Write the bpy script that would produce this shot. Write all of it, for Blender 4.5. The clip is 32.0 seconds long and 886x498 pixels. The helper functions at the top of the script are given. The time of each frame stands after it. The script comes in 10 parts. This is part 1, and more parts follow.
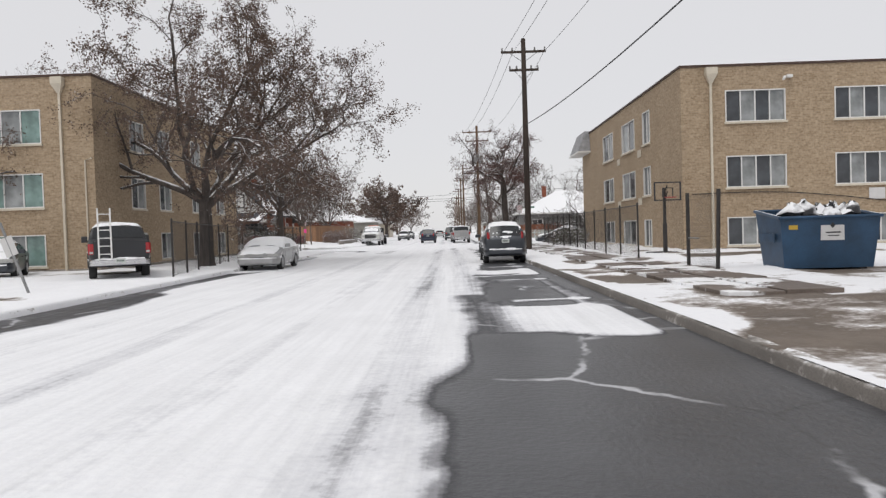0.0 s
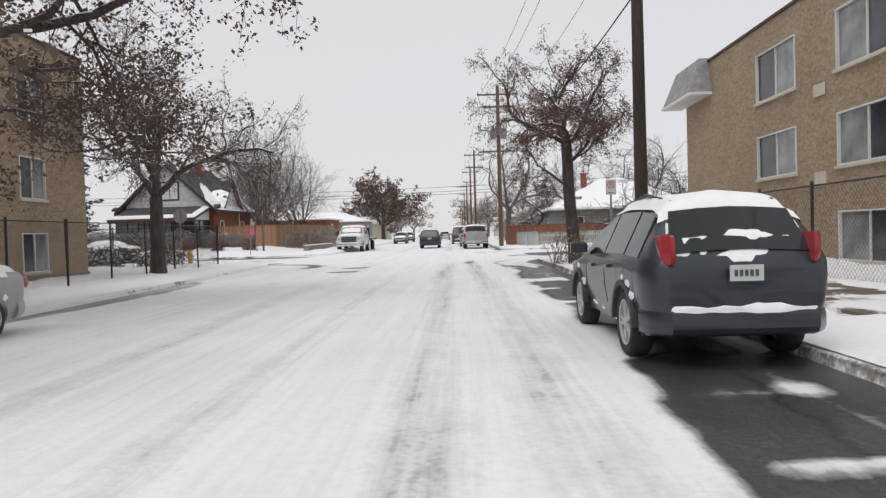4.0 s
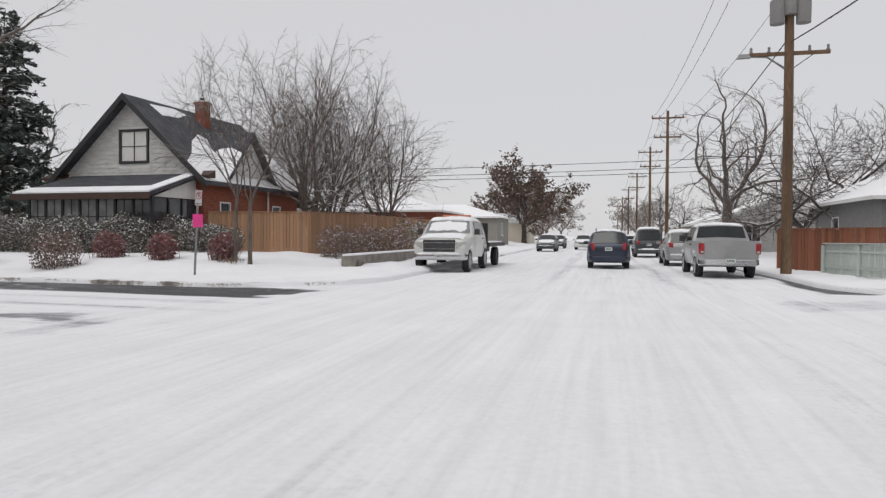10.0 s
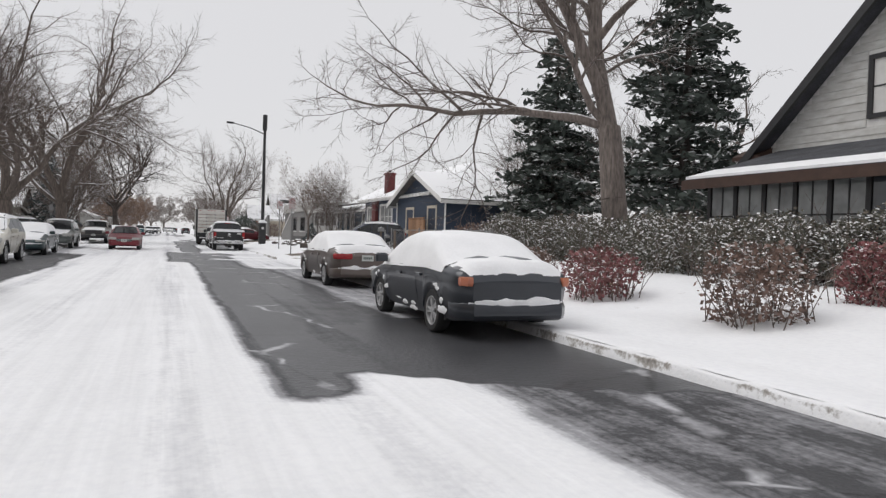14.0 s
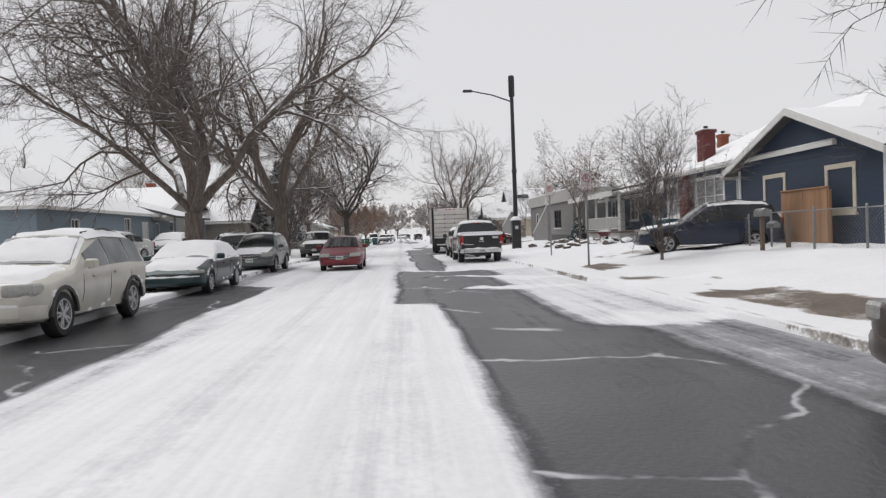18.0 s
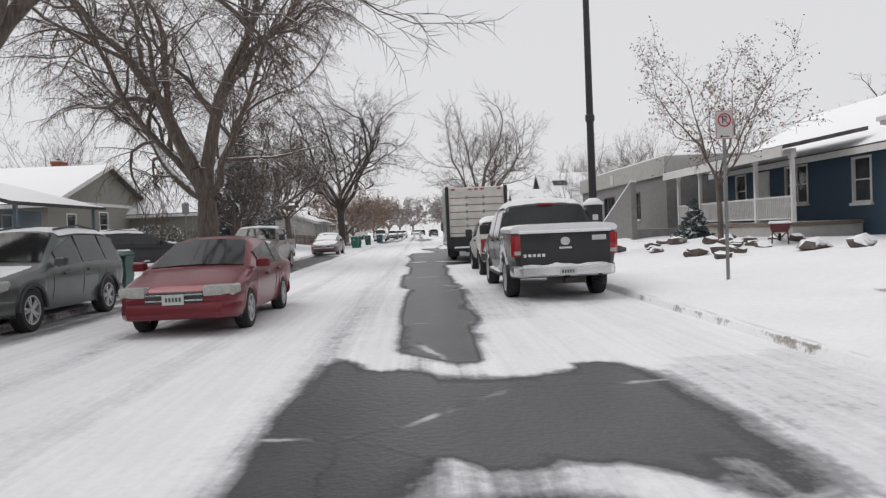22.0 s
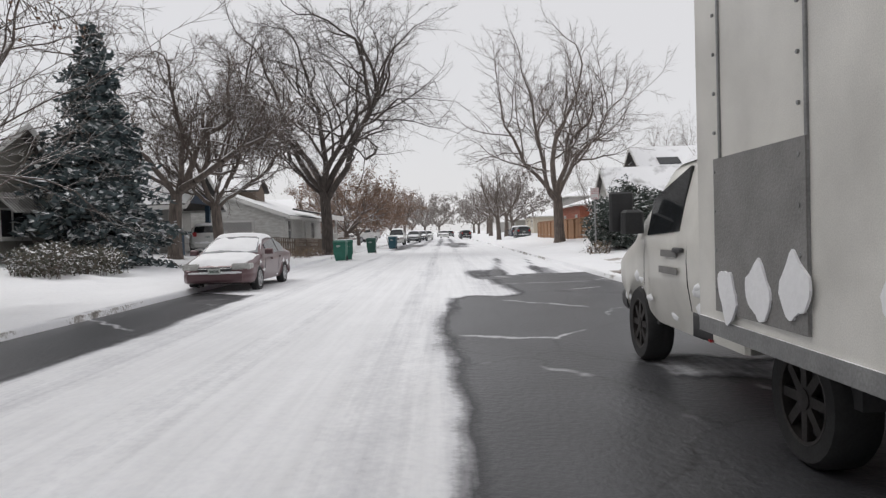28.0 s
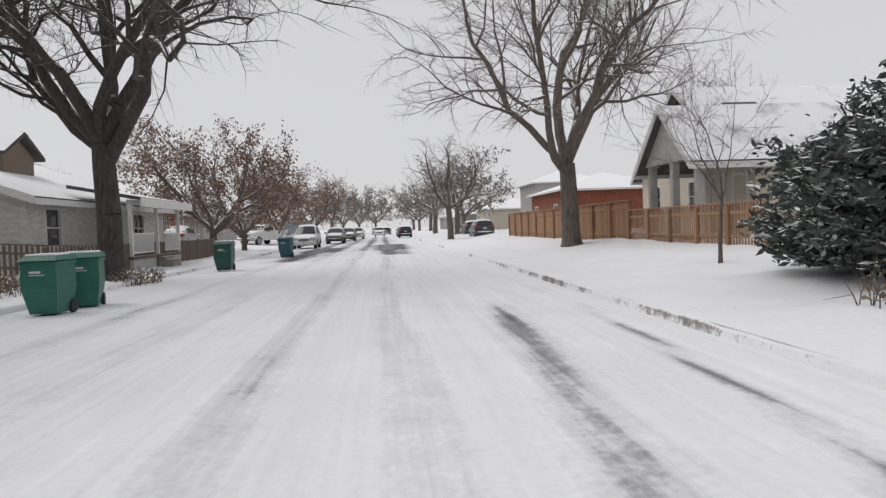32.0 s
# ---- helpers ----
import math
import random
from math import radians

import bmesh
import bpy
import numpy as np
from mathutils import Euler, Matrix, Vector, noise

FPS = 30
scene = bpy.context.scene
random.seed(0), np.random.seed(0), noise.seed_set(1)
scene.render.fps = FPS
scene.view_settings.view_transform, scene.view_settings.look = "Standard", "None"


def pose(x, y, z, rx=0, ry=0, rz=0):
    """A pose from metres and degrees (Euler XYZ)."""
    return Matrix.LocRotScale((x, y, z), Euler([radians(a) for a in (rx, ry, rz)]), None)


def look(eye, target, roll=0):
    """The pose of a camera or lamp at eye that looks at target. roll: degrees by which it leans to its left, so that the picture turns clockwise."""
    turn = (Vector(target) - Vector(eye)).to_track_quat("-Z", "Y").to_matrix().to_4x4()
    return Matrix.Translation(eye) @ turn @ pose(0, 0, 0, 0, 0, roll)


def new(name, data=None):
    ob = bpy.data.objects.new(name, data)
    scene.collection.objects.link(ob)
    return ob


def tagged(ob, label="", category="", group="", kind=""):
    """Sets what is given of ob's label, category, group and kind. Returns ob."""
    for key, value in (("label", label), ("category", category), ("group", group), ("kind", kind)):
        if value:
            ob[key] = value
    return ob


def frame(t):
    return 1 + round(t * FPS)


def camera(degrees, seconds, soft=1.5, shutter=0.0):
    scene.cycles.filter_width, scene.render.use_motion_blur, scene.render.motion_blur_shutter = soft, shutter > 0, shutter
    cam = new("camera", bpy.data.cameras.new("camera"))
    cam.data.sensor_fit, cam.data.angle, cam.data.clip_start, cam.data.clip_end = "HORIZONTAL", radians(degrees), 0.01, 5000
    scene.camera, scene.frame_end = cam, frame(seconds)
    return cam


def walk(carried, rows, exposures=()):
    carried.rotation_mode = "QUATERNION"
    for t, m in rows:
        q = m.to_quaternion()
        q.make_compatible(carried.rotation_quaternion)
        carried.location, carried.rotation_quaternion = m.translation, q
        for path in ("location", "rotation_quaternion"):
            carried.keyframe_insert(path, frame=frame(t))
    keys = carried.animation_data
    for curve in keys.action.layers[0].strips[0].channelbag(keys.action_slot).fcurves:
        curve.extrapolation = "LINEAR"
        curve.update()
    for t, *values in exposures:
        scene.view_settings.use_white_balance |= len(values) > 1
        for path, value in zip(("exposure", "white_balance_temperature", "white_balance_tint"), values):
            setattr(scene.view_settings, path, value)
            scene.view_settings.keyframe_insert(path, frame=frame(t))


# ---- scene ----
cam = camera(65.0, 32.0, 1.35)
PATH = [
    (0, (1.243, -0.51, 1.422), (1.205, 1.489, 1.37), -1.8),
    (0.5, (1.206, 2.614, 1.407), (1.168, 4.613, 1.35), -1.7),
    (1, (1.19, 5.49, 1.423), (1.142, 7.489, 1.374), -2.0),
    (1.5, (0.916, 8.349, 1.446), (0.876, 10.348, 1.392), -1.7),
    (2, (0.817, 11.076, 1.415), (0.777, 13.075, 1.37), -1.9),
    (2.5, (0.814, 13.835, 1.398), (0.767, 15.834, 1.351), -1.9),
    (3, (0.718, 16.432, 1.411), (0.671, 18.431, 1.363), -1.9),
    (3.5, (0.705, 19.007, 1.389), (0.654, 21.006, 1.341), -1.7),
    (5.5, (0.377, 29.22, 1.405), (0.321, 31.218, 1.361), -1.8),
    (6, (0.389, 31.849, 1.435), (0.324, 33.848, 1.39), -1.8),
    (6.5, (0.359, 34.493, 1.426), (0.289, 36.491, 1.389), -1.7),
    (7, (0.327, 37.183, 1.401), (0.243, 39.181, 1.357), -1.4),
    (7.5, (0.187, 39.69, 1.42), (0.078, 41.687, 1.373), -1.2),
    (8, (-0.043, 42.3, 1.421), (-0.18, 44.295, 1.371), -1.2),
    (8.5, (-0.498, 44.722, 1.431), (-0.688, 46.713, 1.381), -1.4),
    (9, (-1.06, 47.059, 1.439), (-1.314, 49.042, 1.391), -1.3),
    (9.5, (-1.523, 49.429, 1.427), (-1.863, 51.399, 1.373), -0.7),
    (10, (-2.152, 51.783, 1.428), (-2.611, 53.729, 1.39), 0.3),
    (10.5, (-2.984, 53.949, 1.425), (-3.6, 55.851, 1.394), 1.5),
    (11, (-3.947, 55.805, 1.428), (-4.76, 57.632, 1.381), 2.2),
    (11.5, (-5.104, 57.492, 1.436), (-6.123, 59.212, 1.376), 2.8),
    (12, (-6.417, 59.051, 1.405), (-7.636, 60.635, 1.34), 3.9),
    (12.5, (-7.85, 60.462, 1.396), (-9.253, 61.886, 1.311), 3.6),
    (13, (-9.453, 61.632, 1.396), (-11.024, 62.87, 1.352), 3.2),
    (13.5, (-11.262, 62.672, 1.413), (-12.971, 63.711, 1.396), 2.5),
    (14, (-13.231, 63.456, 1.416), (-15.047, 64.293, 1.38), 1.8),
    (14.5, (-15.415, 64.065, 1.382), (-17.314, 64.692, 1.341), 0.8),
    (15, (-17.525, 64.436, 1.365), (-19.468, 64.911, 1.33), 0.3),
    (15.5, (-19.644, 64.749, 1.415), (-21.607, 65.132, 1.372), -0.4),
    (17.5, (-27.446, 64.348, 1.41), (-29.431, 64.586, 1.37), -2.1),
    (18, (-29.861, 64.553, 1.427), (-31.848, 64.778, 1.382), -2.1),
    (18.5, (-32.285, 64.786, 1.391), (-34.273, 65.004, 1.349), -2.1),
    (19, (-34.555, 65.014, 1.423), (-36.54, 65.249, 1.373), -2.0),
    (19.5, (-36.826, 65.321, 1.424), (-38.81, 65.566, 1.367), -2.0),
    (20, (-39.095, 65.617, 1.443), (-41.08, 65.855, 1.381), -2.3),
    (20.5, (-41.331, 65.837, 1.467), (-43.317, 66.061, 1.408), -2.4),
    (21, (-43.659, 66.092, 1.474), (-45.647, 66.302, 1.418), -2.2),
    (21.5, (-46.101, 66.231, 1.433), (-48.091, 66.428, 1.379), -2.7),
    (22, (-48.702, 66.543, 1.422), (-50.693, 66.717, 1.366), -2.4),
    (22.5, (-51.138, 66.761, 1.401), (-53.131, 66.914, 1.347), -2.3),
    (23, (-53.554, 66.863, 1.398), (-55.548, 67.003, 1.346), -2.2),
    (23.5, (-55.834, 66.964, 1.394), (-57.83, 67.085, 1.338), -2.2),
    (24, (-58.065, 67.006, 1.376), (-60.062, 67.11, 1.325), -2.2),
    (24.5, (-60.232, 67.06, 1.393), (-62.229, 67.149, 1.342), -2.2),
    (25, (-62.404, 67.089, 1.398), (-64.402, 67.164, 1.35), -2.2),
    (25.5, (-64.588, 67.119, 1.382), (-66.586, 67.183, 1.342), -1.9),
    (27.5, (-74.762, 67.381, 1.414), (-76.759, 67.475, 1.363), -2.1),
    (28, (-77.384, 67.545, 1.402), (-79.381, 67.647, 1.352), -1.7),
    (28.5, (-80.243, 67.636, 1.402), (-82.239, 67.753, 1.35), -1.5),
    (29, (-83.077, 67.738, 1.396), (-85.071, 67.874, 1.341), -1.6),
    (29.5, (-85.547, 68.077, 1.46), (-87.54, 68.232, 1.403), -1.6),
    (30, (-88.44, 68.242, 1.439), (-90.43, 68.436, 1.383), -1.5),
    (30.5, (-91.522, 68.351, 1.422), (-93.507, 68.59, 1.362), -1.5),
    (31, (-94.519, 68.63, 1.398), (-96.499, 68.904, 1.333), -1.5),
    (31.5, (-97.378, 68.986, 1.406), (-99.356, 69.276, 1.336), -1.8),
    (32, (-100.381, 69.465, 1.376), (-102.361, 69.741, 1.311), -2.1),
]
walk(cam, [(t, look(eye, target, roll)) for t, eye, target, roll in PATH],
     [(0, 0.0), (6.5, 0.0), (8.5, -0.2), (10, -0.17), (11.2, -0.11), (12.2, 0.0), (28.5, 0.0), (30.5, -0.12), (32, -0.15)])

# ---- world and light: an even overcast sky on a snowy afternoon ----
world = bpy.data.worlds.new("overcast_sky")
scene.world = world
world.use_nodes = True
wn = world.node_tree
wn.nodes.clear()
w_out = wn.nodes.new("ShaderNodeOutputWorld")
w_bg = wn.nodes.new("ShaderNodeBackground")
w_sky = wn.nodes.new("ShaderNodeTexSky")
w_sky.sky_type = "NISHITA"
w_sky.sun_disc = False
w_sky.sun_elevation, w_sky.sun_rotation = radians(38), radians(200)
w_gain = wn.nodes.new("ShaderNodeVectorMath")
w_gain.operation = "SCALE"
w_gain.inputs["Scale"].default_value = 0.10
w_mix = wn.nodes.new("ShaderNodeMix")
w_mix.data_type = "RGBA"
w_mix.inputs[0].default_value = 0.93
w_mix.inputs[7].default_value = (0.765, 0.757, 0.772, 1)
wn.links.new(w_sky.outputs[0], w_gain.inputs[0])
wn.links.new(w_gain.outputs[0], w_mix.inputs[6])
wn.links.new(w_mix.outputs[2], w_bg.inputs[0])
wn.links.new(w_bg.outputs[0], w_out.inputs[0])
w_bg.inputs[1].default_value = 1.0

sun_data = bpy.data.lights.new("sun", "SUN")
sun_data.energy, sun_data.angle, sun_data.color = 1.18, radians(40), (1.0, 0.98, 0.95)
sun = new("sun", sun_data)
sun.matrix_basis = look((0, 0, 40), (12, 22, 0))


# ---- materials ----
def node_mat(name):
    m = bpy.data.materials.new(name)
    m.use_nodes = True
    nt = m.node_tree
    return m, nt, nt.nodes["Principled BSDF"]


def noise_node(nt, scale, detail=4.0, coord="Object", rough=0.55, stretch=None, turn=0.0):
    tc = nt.nodes.new("ShaderNodeTexCoord")
    n = nt.nodes.new("ShaderNodeTexNoise")
    n.inputs["Scale"].default_value, n.inputs["Detail"].default_value, n.inputs["Roughness"].default_value = scale, detail, rough
    if stretch:
        mp = nt.nodes.new("ShaderNodeMapping")
        mp.vector_type = "TEXTURE"
        mp.inputs["Scale"].default_value = [1 / v for v in stretch]
        mp.inputs["Rotation"].default_value = (0, 0, radians(turn))
        nt.links.new(tc.outputs[coord], mp.inputs[0])
        nt.links.new(mp.outputs[0], n.inputs["Vector"])
    else:
        nt.links.new(tc.outputs[coord], n.inputs["Vector"])
    return n


def ramp(nt, src, stops):
    r = nt.nodes.new("ShaderNodeValToRGB")
    while len(r.color_ramp.elements) < len(stops):
        r.color_ramp.elements.new(0.5)
    for e, (p, c) in zip(r.color_ramp.elements, stops):
        e.position, e.color = p, (*c, 1) if len(c) == 3 else c
    nt.links.new(src, r.inputs[0])
    return r


def mixc(nt, fac, a, b, kind="MIX"):
    m = nt.nodes.new("ShaderNodeMix")
    m.data_type, m.blend_type = "RGBA", kind
    for sock, v in ((0, fac), (6, a), (7, b)):
        if hasattr(v, "is_linked"):
            nt.links.new(v, m.inputs[sock])
        else:
            m.inputs[sock].default_value = v if sock == 0 else (*v, 1)
    return m.outputs[2]


def bump(nt, bsdf, src, strength, dist=0.02):
    b = nt.nodes.new("ShaderNodeBump")
    b.inputs["Strength"].default_value, b.inputs["Distance"].default_value = strength, dist
    nt.links.new(src, b.inputs["Height"])
    nt.links.new(b.outputs[0], bsdf.inputs["Normal"])


def snow_mask(nt, low=0.55, high=0.8, scale=3.0):
    """White on the faces that look up, broken by noise."""
    g = nt.nodes.new("ShaderNodeNewGeometry")
    s = nt.nodes.new("ShaderNodeSeparateXYZ")
    nt.links.new(g.outputs["Normal"], s.inputs[0])
    n = noise_node(nt, scale, 5)
    a = nt.nodes.new("ShaderNodeMath")
    a.operation = "MULTIPLY_ADD"
    nt.links.new(n.outputs[0], a.inputs[0])
    a.inputs[1].default_value, a.inputs[2].default_value = 0.9, -0.45
    b = nt.nodes.new("ShaderNodeMath")
    b.operation = "ADD"
    nt.links.new(s.outputs[2], b.inputs[0])
    nt.links.new(a.outputs[0], b.inputs[1])
    return ramp(nt, b.outputs[0], [(low, (0, 0, 0)), (high, (1, 1, 1))]).outputs[0]


SNOW_RGB = (0.86, 0.865, 0.88)


def plain(name, rgb, rough=0.6, metal=0.0, vary=0.15, scale=4.0, bumps=0.15, grain=60.0, snow=None, coat=0.0, spec=0.5, stretch=None):
    """A surface with two scales of colour change, fine relief and, if asked, snow on its upper faces."""
    m, nt, b = node_mat(name)
    big, fine = noise_node(nt, scale, 5, stretch=stretch), noise_node(nt, grain, 3, stretch=stretch)
    dark = tuple(c * (1 - vary) for c in rgb)
    light = tuple(min(1, c * (1 + vary * 0.8)) for c in rgb)
    c1 = ramp(nt, big.outputs[0], [(0.3, dark), (0.7, light)]).outputs[0]
    c2 = ramp(nt, fine.outputs[0], [(0.35, (1 - vary, 1 - vary, 1 - vary)), (0.65, (1, 1, 1))]).outputs[0]
    col = mixc(nt, 1.0, c1, c2, "MULTIPLY")
    if snow:
        mask = snow_mask(nt, *snow)
        col = mixc(nt, mask, col, SNOW_RGB)
        r = nt.nodes.new("ShaderNodeMapRange")
        nt.links.new(mask, r.inputs[0])
        r.inputs[3].default_value, r.inputs[4].default_value = rough, 0.85
        nt.links.new(r.outputs[0], b.inputs["Roughness"])
    nt.links.new(col, b.inputs["Base Color"])
    b.inputs["Roughness"].default_value, b.inputs["Metallic"].default_value = rough, metal
    b.inputs["Coat Weight"].default_value, b.inputs["Specular IOR Level"].default_value = coat, spec
    if bumps:
        bump(nt, b, fine.outputs[0], bumps, 0.01)
    return m


def piece_mat(name, rgb, rough=0.8, vary=0.25, snow=None, stretch=(1, 1, 6), grain=25.0):
    """Boards and the like: each object has a tone of its own, with grain along it."""
    m, nt, b = node_mat(name)
    oi = nt.nodes.new("ShaderNodeObjectInfo")
    g = noise_node(nt, grain, 5, stretch=stretch)
    lo, hi = tuple(c * (1 - vary) for c in rgb), tuple(min(1, c * (1 + vary)) for c in rgb)
    c1 = ramp(nt, oi.outputs["Random"], [(0, lo), (1, hi)]).outputs[0]
    c2 = ramp(nt, g.outputs[0], [(0.3, (0.7, 0.68, 0.66)), (0.65, (1, 1, 1))]).outputs[0]
    col = mixc(nt, 1.0, c1, c2, "MULTIPLY")
    if snow:
        col = mixc(nt, snow_mask(nt, *snow), col, SNOW_RGB)
    nt.links.new(col, b.inputs["Base Color"])
    b.inputs["Roughness"].default_value = rough
    bump(nt, b, g.outputs[0], 0.3, 0.005)
    return m


def brick_mat(name, tones, mortar, width=0.215, height=0.075, rough=0.9, bump_s=0.6):
    """Rough brickwork laid in courses on walls that face any way."""
    m, nt, b = node_mat(name)
    tc = nt.nodes.new("ShaderNodeTexCoord")
    sep = nt.nodes.new("ShaderNodeSeparateXYZ")
    nt.links.new(tc.outputs["Object"], sep.inputs[0])
    add = nt.nodes.new("ShaderNodeMath")
    add.operation = "ADD"
    nt.links.new(sep.outputs[0], add.inputs[0])
    nt.links.new(sep.outputs[1], add.inputs[1])
    com = nt.nodes.new("ShaderNodeCombineXYZ")
    nt.links.new(add.outputs[0], com.inputs[0])
    nt.links.new(sep.outputs[2], com.inputs[1])
    br = nt.nodes.new("ShaderNodeTexBrick")
    br.inputs["Scale"].default_value = 1.0
    br.inputs["Brick Width"].default_value, br.inputs["Row Height"].default_value = width, height
    br.inputs["Mortar Size"].default_value, br.inputs["Mortar Smooth"].default_value = 0.007, 0.3
    br.inputs["Color1"].default_value, br.inputs["Color2"].default_value = (*tones[0], 1), (*tones[1], 1)
    br.inputs["Mortar"].default_value = (*mortar, 1)
    br.inputs["Bias"].default_value = -0.2
    nt.links.new(com.outputs[0], br.inputs["Vector"])
    n = noise_node(nt, 9.0, 6)
    patch = noise_node(nt, 0.6, 4)
    col = mixc(nt, 0.75, br.outputs[0], ramp(nt, n.outputs[0], [(0.3, (0.55, 0.5, 0.45)), (0.62, (1.0, 1.0, 1.0)), (0.8, (1.2, 1.18, 1.1))]).outputs[0], "MULTIPLY")
    col = mixc(nt, 0.6, col, ramp(nt, patch.outputs[0], [(0.3, (0.78, 0.76, 0.74)), (0.7, (1, 1, 1))]).outputs[0], "MULTIPLY")
    nt.links.new(col, b.inputs["Base Color"])
    b.inputs["Roughness"].default_value = rough
    mx = nt.nodes.new("ShaderNodeMath")
    mx.operation = "SUBTRACT"
    nt.links.new(n.outputs[0], mx.inputs[0])
    nt.links.new(br.outputs[1], mx.inputs[1])
    bump(nt, b, mx.outputs[0], bump_s, 0.02)
    return m


def cover_mat(name, under, under_rough, scale, snow_rgb=SNOW_RGB, slush=(0.42, 0.42, 0.43), drag=None, turn=0.0):
    """Snow over ground: the point attribute 'snow' says how much lies, fine noise breaks its edge."""
    m, nt, b = node_mat(name)
    at = nt.nodes.new("ShaderNodeAttribute")
    at.attribute_name = "snow"
    n1, n2 = noise_node(nt, scale, 6, rough=0.65), noise_node(nt, scale * 9, 4)
    k = nt.nodes.new("ShaderNodeMath")
    k.operation = "MULTIPLY_ADD"
    nt.links.new(n1.outputs[0], k.inputs[0])
    k.inputs[1].default_value, k.inputs[2].default_value = (0.34, -0.17) if drag else (0.85, -0.42)
    k2 = nt.nodes.new("ShaderNodeMath")
    k2.operation = "MULTIPLY_ADD"
    nt.links.new(n2.outputs[0], k2.inputs[0])
    k2.inputs[1].default_value = 0.18 if drag else 0.34
    nt.links.new(k.outputs[0], k2.inputs[2])
    s = nt.nodes.new("ShaderNodeMath")
    s.operation = "ADD"
    nt.links.new(at.outputs["Fac"], s.inputs[0])
    nt.links.new(k2.outputs[0], s.inputs[1])
    top = (0.55, 0.66)
    streaks = []
    if drag:
        # tyres drag the snow into long streaks
        for size, amount, octaves in ((1.0, 0.30, 4), (3.6, 0.20, 4)):
            st = noise_node(nt, size, octaves, rough=0.6, stretch=drag, turn=turn)
            streaks.append(st)
            a = nt.nodes.new("ShaderNodeMath")
            a.operation = "MULTIPLY_ADD"
            nt.links.new(st.outputs[0], a.inputs[0])
            a.inputs[1].default_value, a.inputs[2].default_value = amount, -amount * 0.5
            s2_ = nt.nodes.new("ShaderNodeMath")
            s2_.operation = "ADD"
            nt.links.new(s.outputs[0], s2_.inputs[0])
            nt.links.new(a.outputs[0], s2_.inputs[1])
            s = s2_
        top = (0.56, 0.70)
    wear = noise_node(nt, 0.8, 5)
    grit = noise_node(nt, 90, 3)
    u = mixc(nt, 1.0, ramp(nt, wear.outputs[0], [(0.25, tuple(c * 0.75 for c in under)), (0.75, tuple(c * 1.3 for c in under))]).outputs[0],
             ramp(nt, grit.outputs[0], [(0.3, (0.65, 0.65, 0.65)), (0.7, (1.1, 1.1, 1.1))]).outputs[0], "MULTIPLY")
    if drag:
        # cracked old asphalt
        tc = nt.nodes.new("ShaderNodeTexCoord")
        bend = nt.nodes.new("ShaderNodeVectorMath")
        bend.operation = "MULTIPLY_ADD"
        nt.links.new(noise_node(nt, 0.9, 4).outputs[1], bend.inputs[0])
        bend.inputs[1].default_value = (0.8, 0.8, 0)
        nt.links.new(tc.outputs["Object"], bend.inputs[2])
        vor = nt.nodes.new("ShaderNodeTexVoronoi")
        vor.feature = "DISTANCE_TO_EDGE"
        vor.inputs["Scale"].default_value = 0.27
        nt.links.new(bend.outputs[0], vor.inputs["Vector"])
        u = mixc(nt, 1.0, u, ramp(nt, vor.outputs["Distance"], [(0.0, (0.45, 0.45, 0.45)), (0.010, (1, 1, 1))]).outputs[0], "MULTIPLY")
        seam = mixc(nt, 1.0, ramp(nt, vor.outputs["Distance"], [(0.004, (1, 1, 1)), (0.014, (0, 0, 0))]).outputs[0], ramp(nt, noise_node(nt, 0.55, 5).outputs[0], [(0.50, (0, 0, 0)), (0.58, (1, 1, 1))]).outputs[0], "MULTIPLY")
        u = mixc(nt, seam, u, tuple(c * 0.8 for c in snow_rgb))
    sn = mixc(nt, 1.0, ramp(nt, wear.outputs[0], [(0.2, tuple(c * 0.93 for c in snow_rgb)), (0.7, snow_rgb)]).outputs[0],
              ramp(nt, n2.outputs[0], [(0.3, (0.95, 0.95, 0.96)), (0.6, (1, 1, 1))]).outputs[0], "MULTIPLY")
    half = mixc(nt, ramp(nt, s.outputs[0], [(0.42, (0, 0, 0)), (0.54, (1, 1, 1))]).outputs[0], u, slush)
    col = mixc(nt, ramp(nt, s.outputs[0], [(top[0], (0, 0, 0)), (top[1], (1, 1, 1))]).outputs[0], half, sn)
    if drag:
        col = mixc(nt, 1.0, col, ramp(nt, s.outputs[0], [(0.58, (0.72, 0.72, 0.74)), (0.90, (1, 1, 1))]).outputs[0], "MULTIPLY")
        for st in streaks:
            col = mixc(nt, 1.0, col, ramp(nt, st.outputs[0], [(0.30, (0.93, 0.93, 0.93)), (0.60, (1, 1, 1))]).outputs[0], "MULTIPLY")
    nt.links.new(col, b.inputs["Base Color"])
    rr = nt.nodes.new("ShaderNodeMapRange")
    nt.links.new(s.outputs[0], rr.inputs[0])
    rr.inputs[1].default_value, rr.inputs[2].default_value = 0.25, 0.6
    rr.inputs[3].default_value, rr.inputs[4].default_value = under_rough, 0.9
    nt.links.new(rr.outputs[0], b.inputs["Roughness"])
    b.inputs["Specular IOR Level"].default_value = 0.35
    bump(nt, b, n2.outputs[0], 0.35, 0.03)
    return m


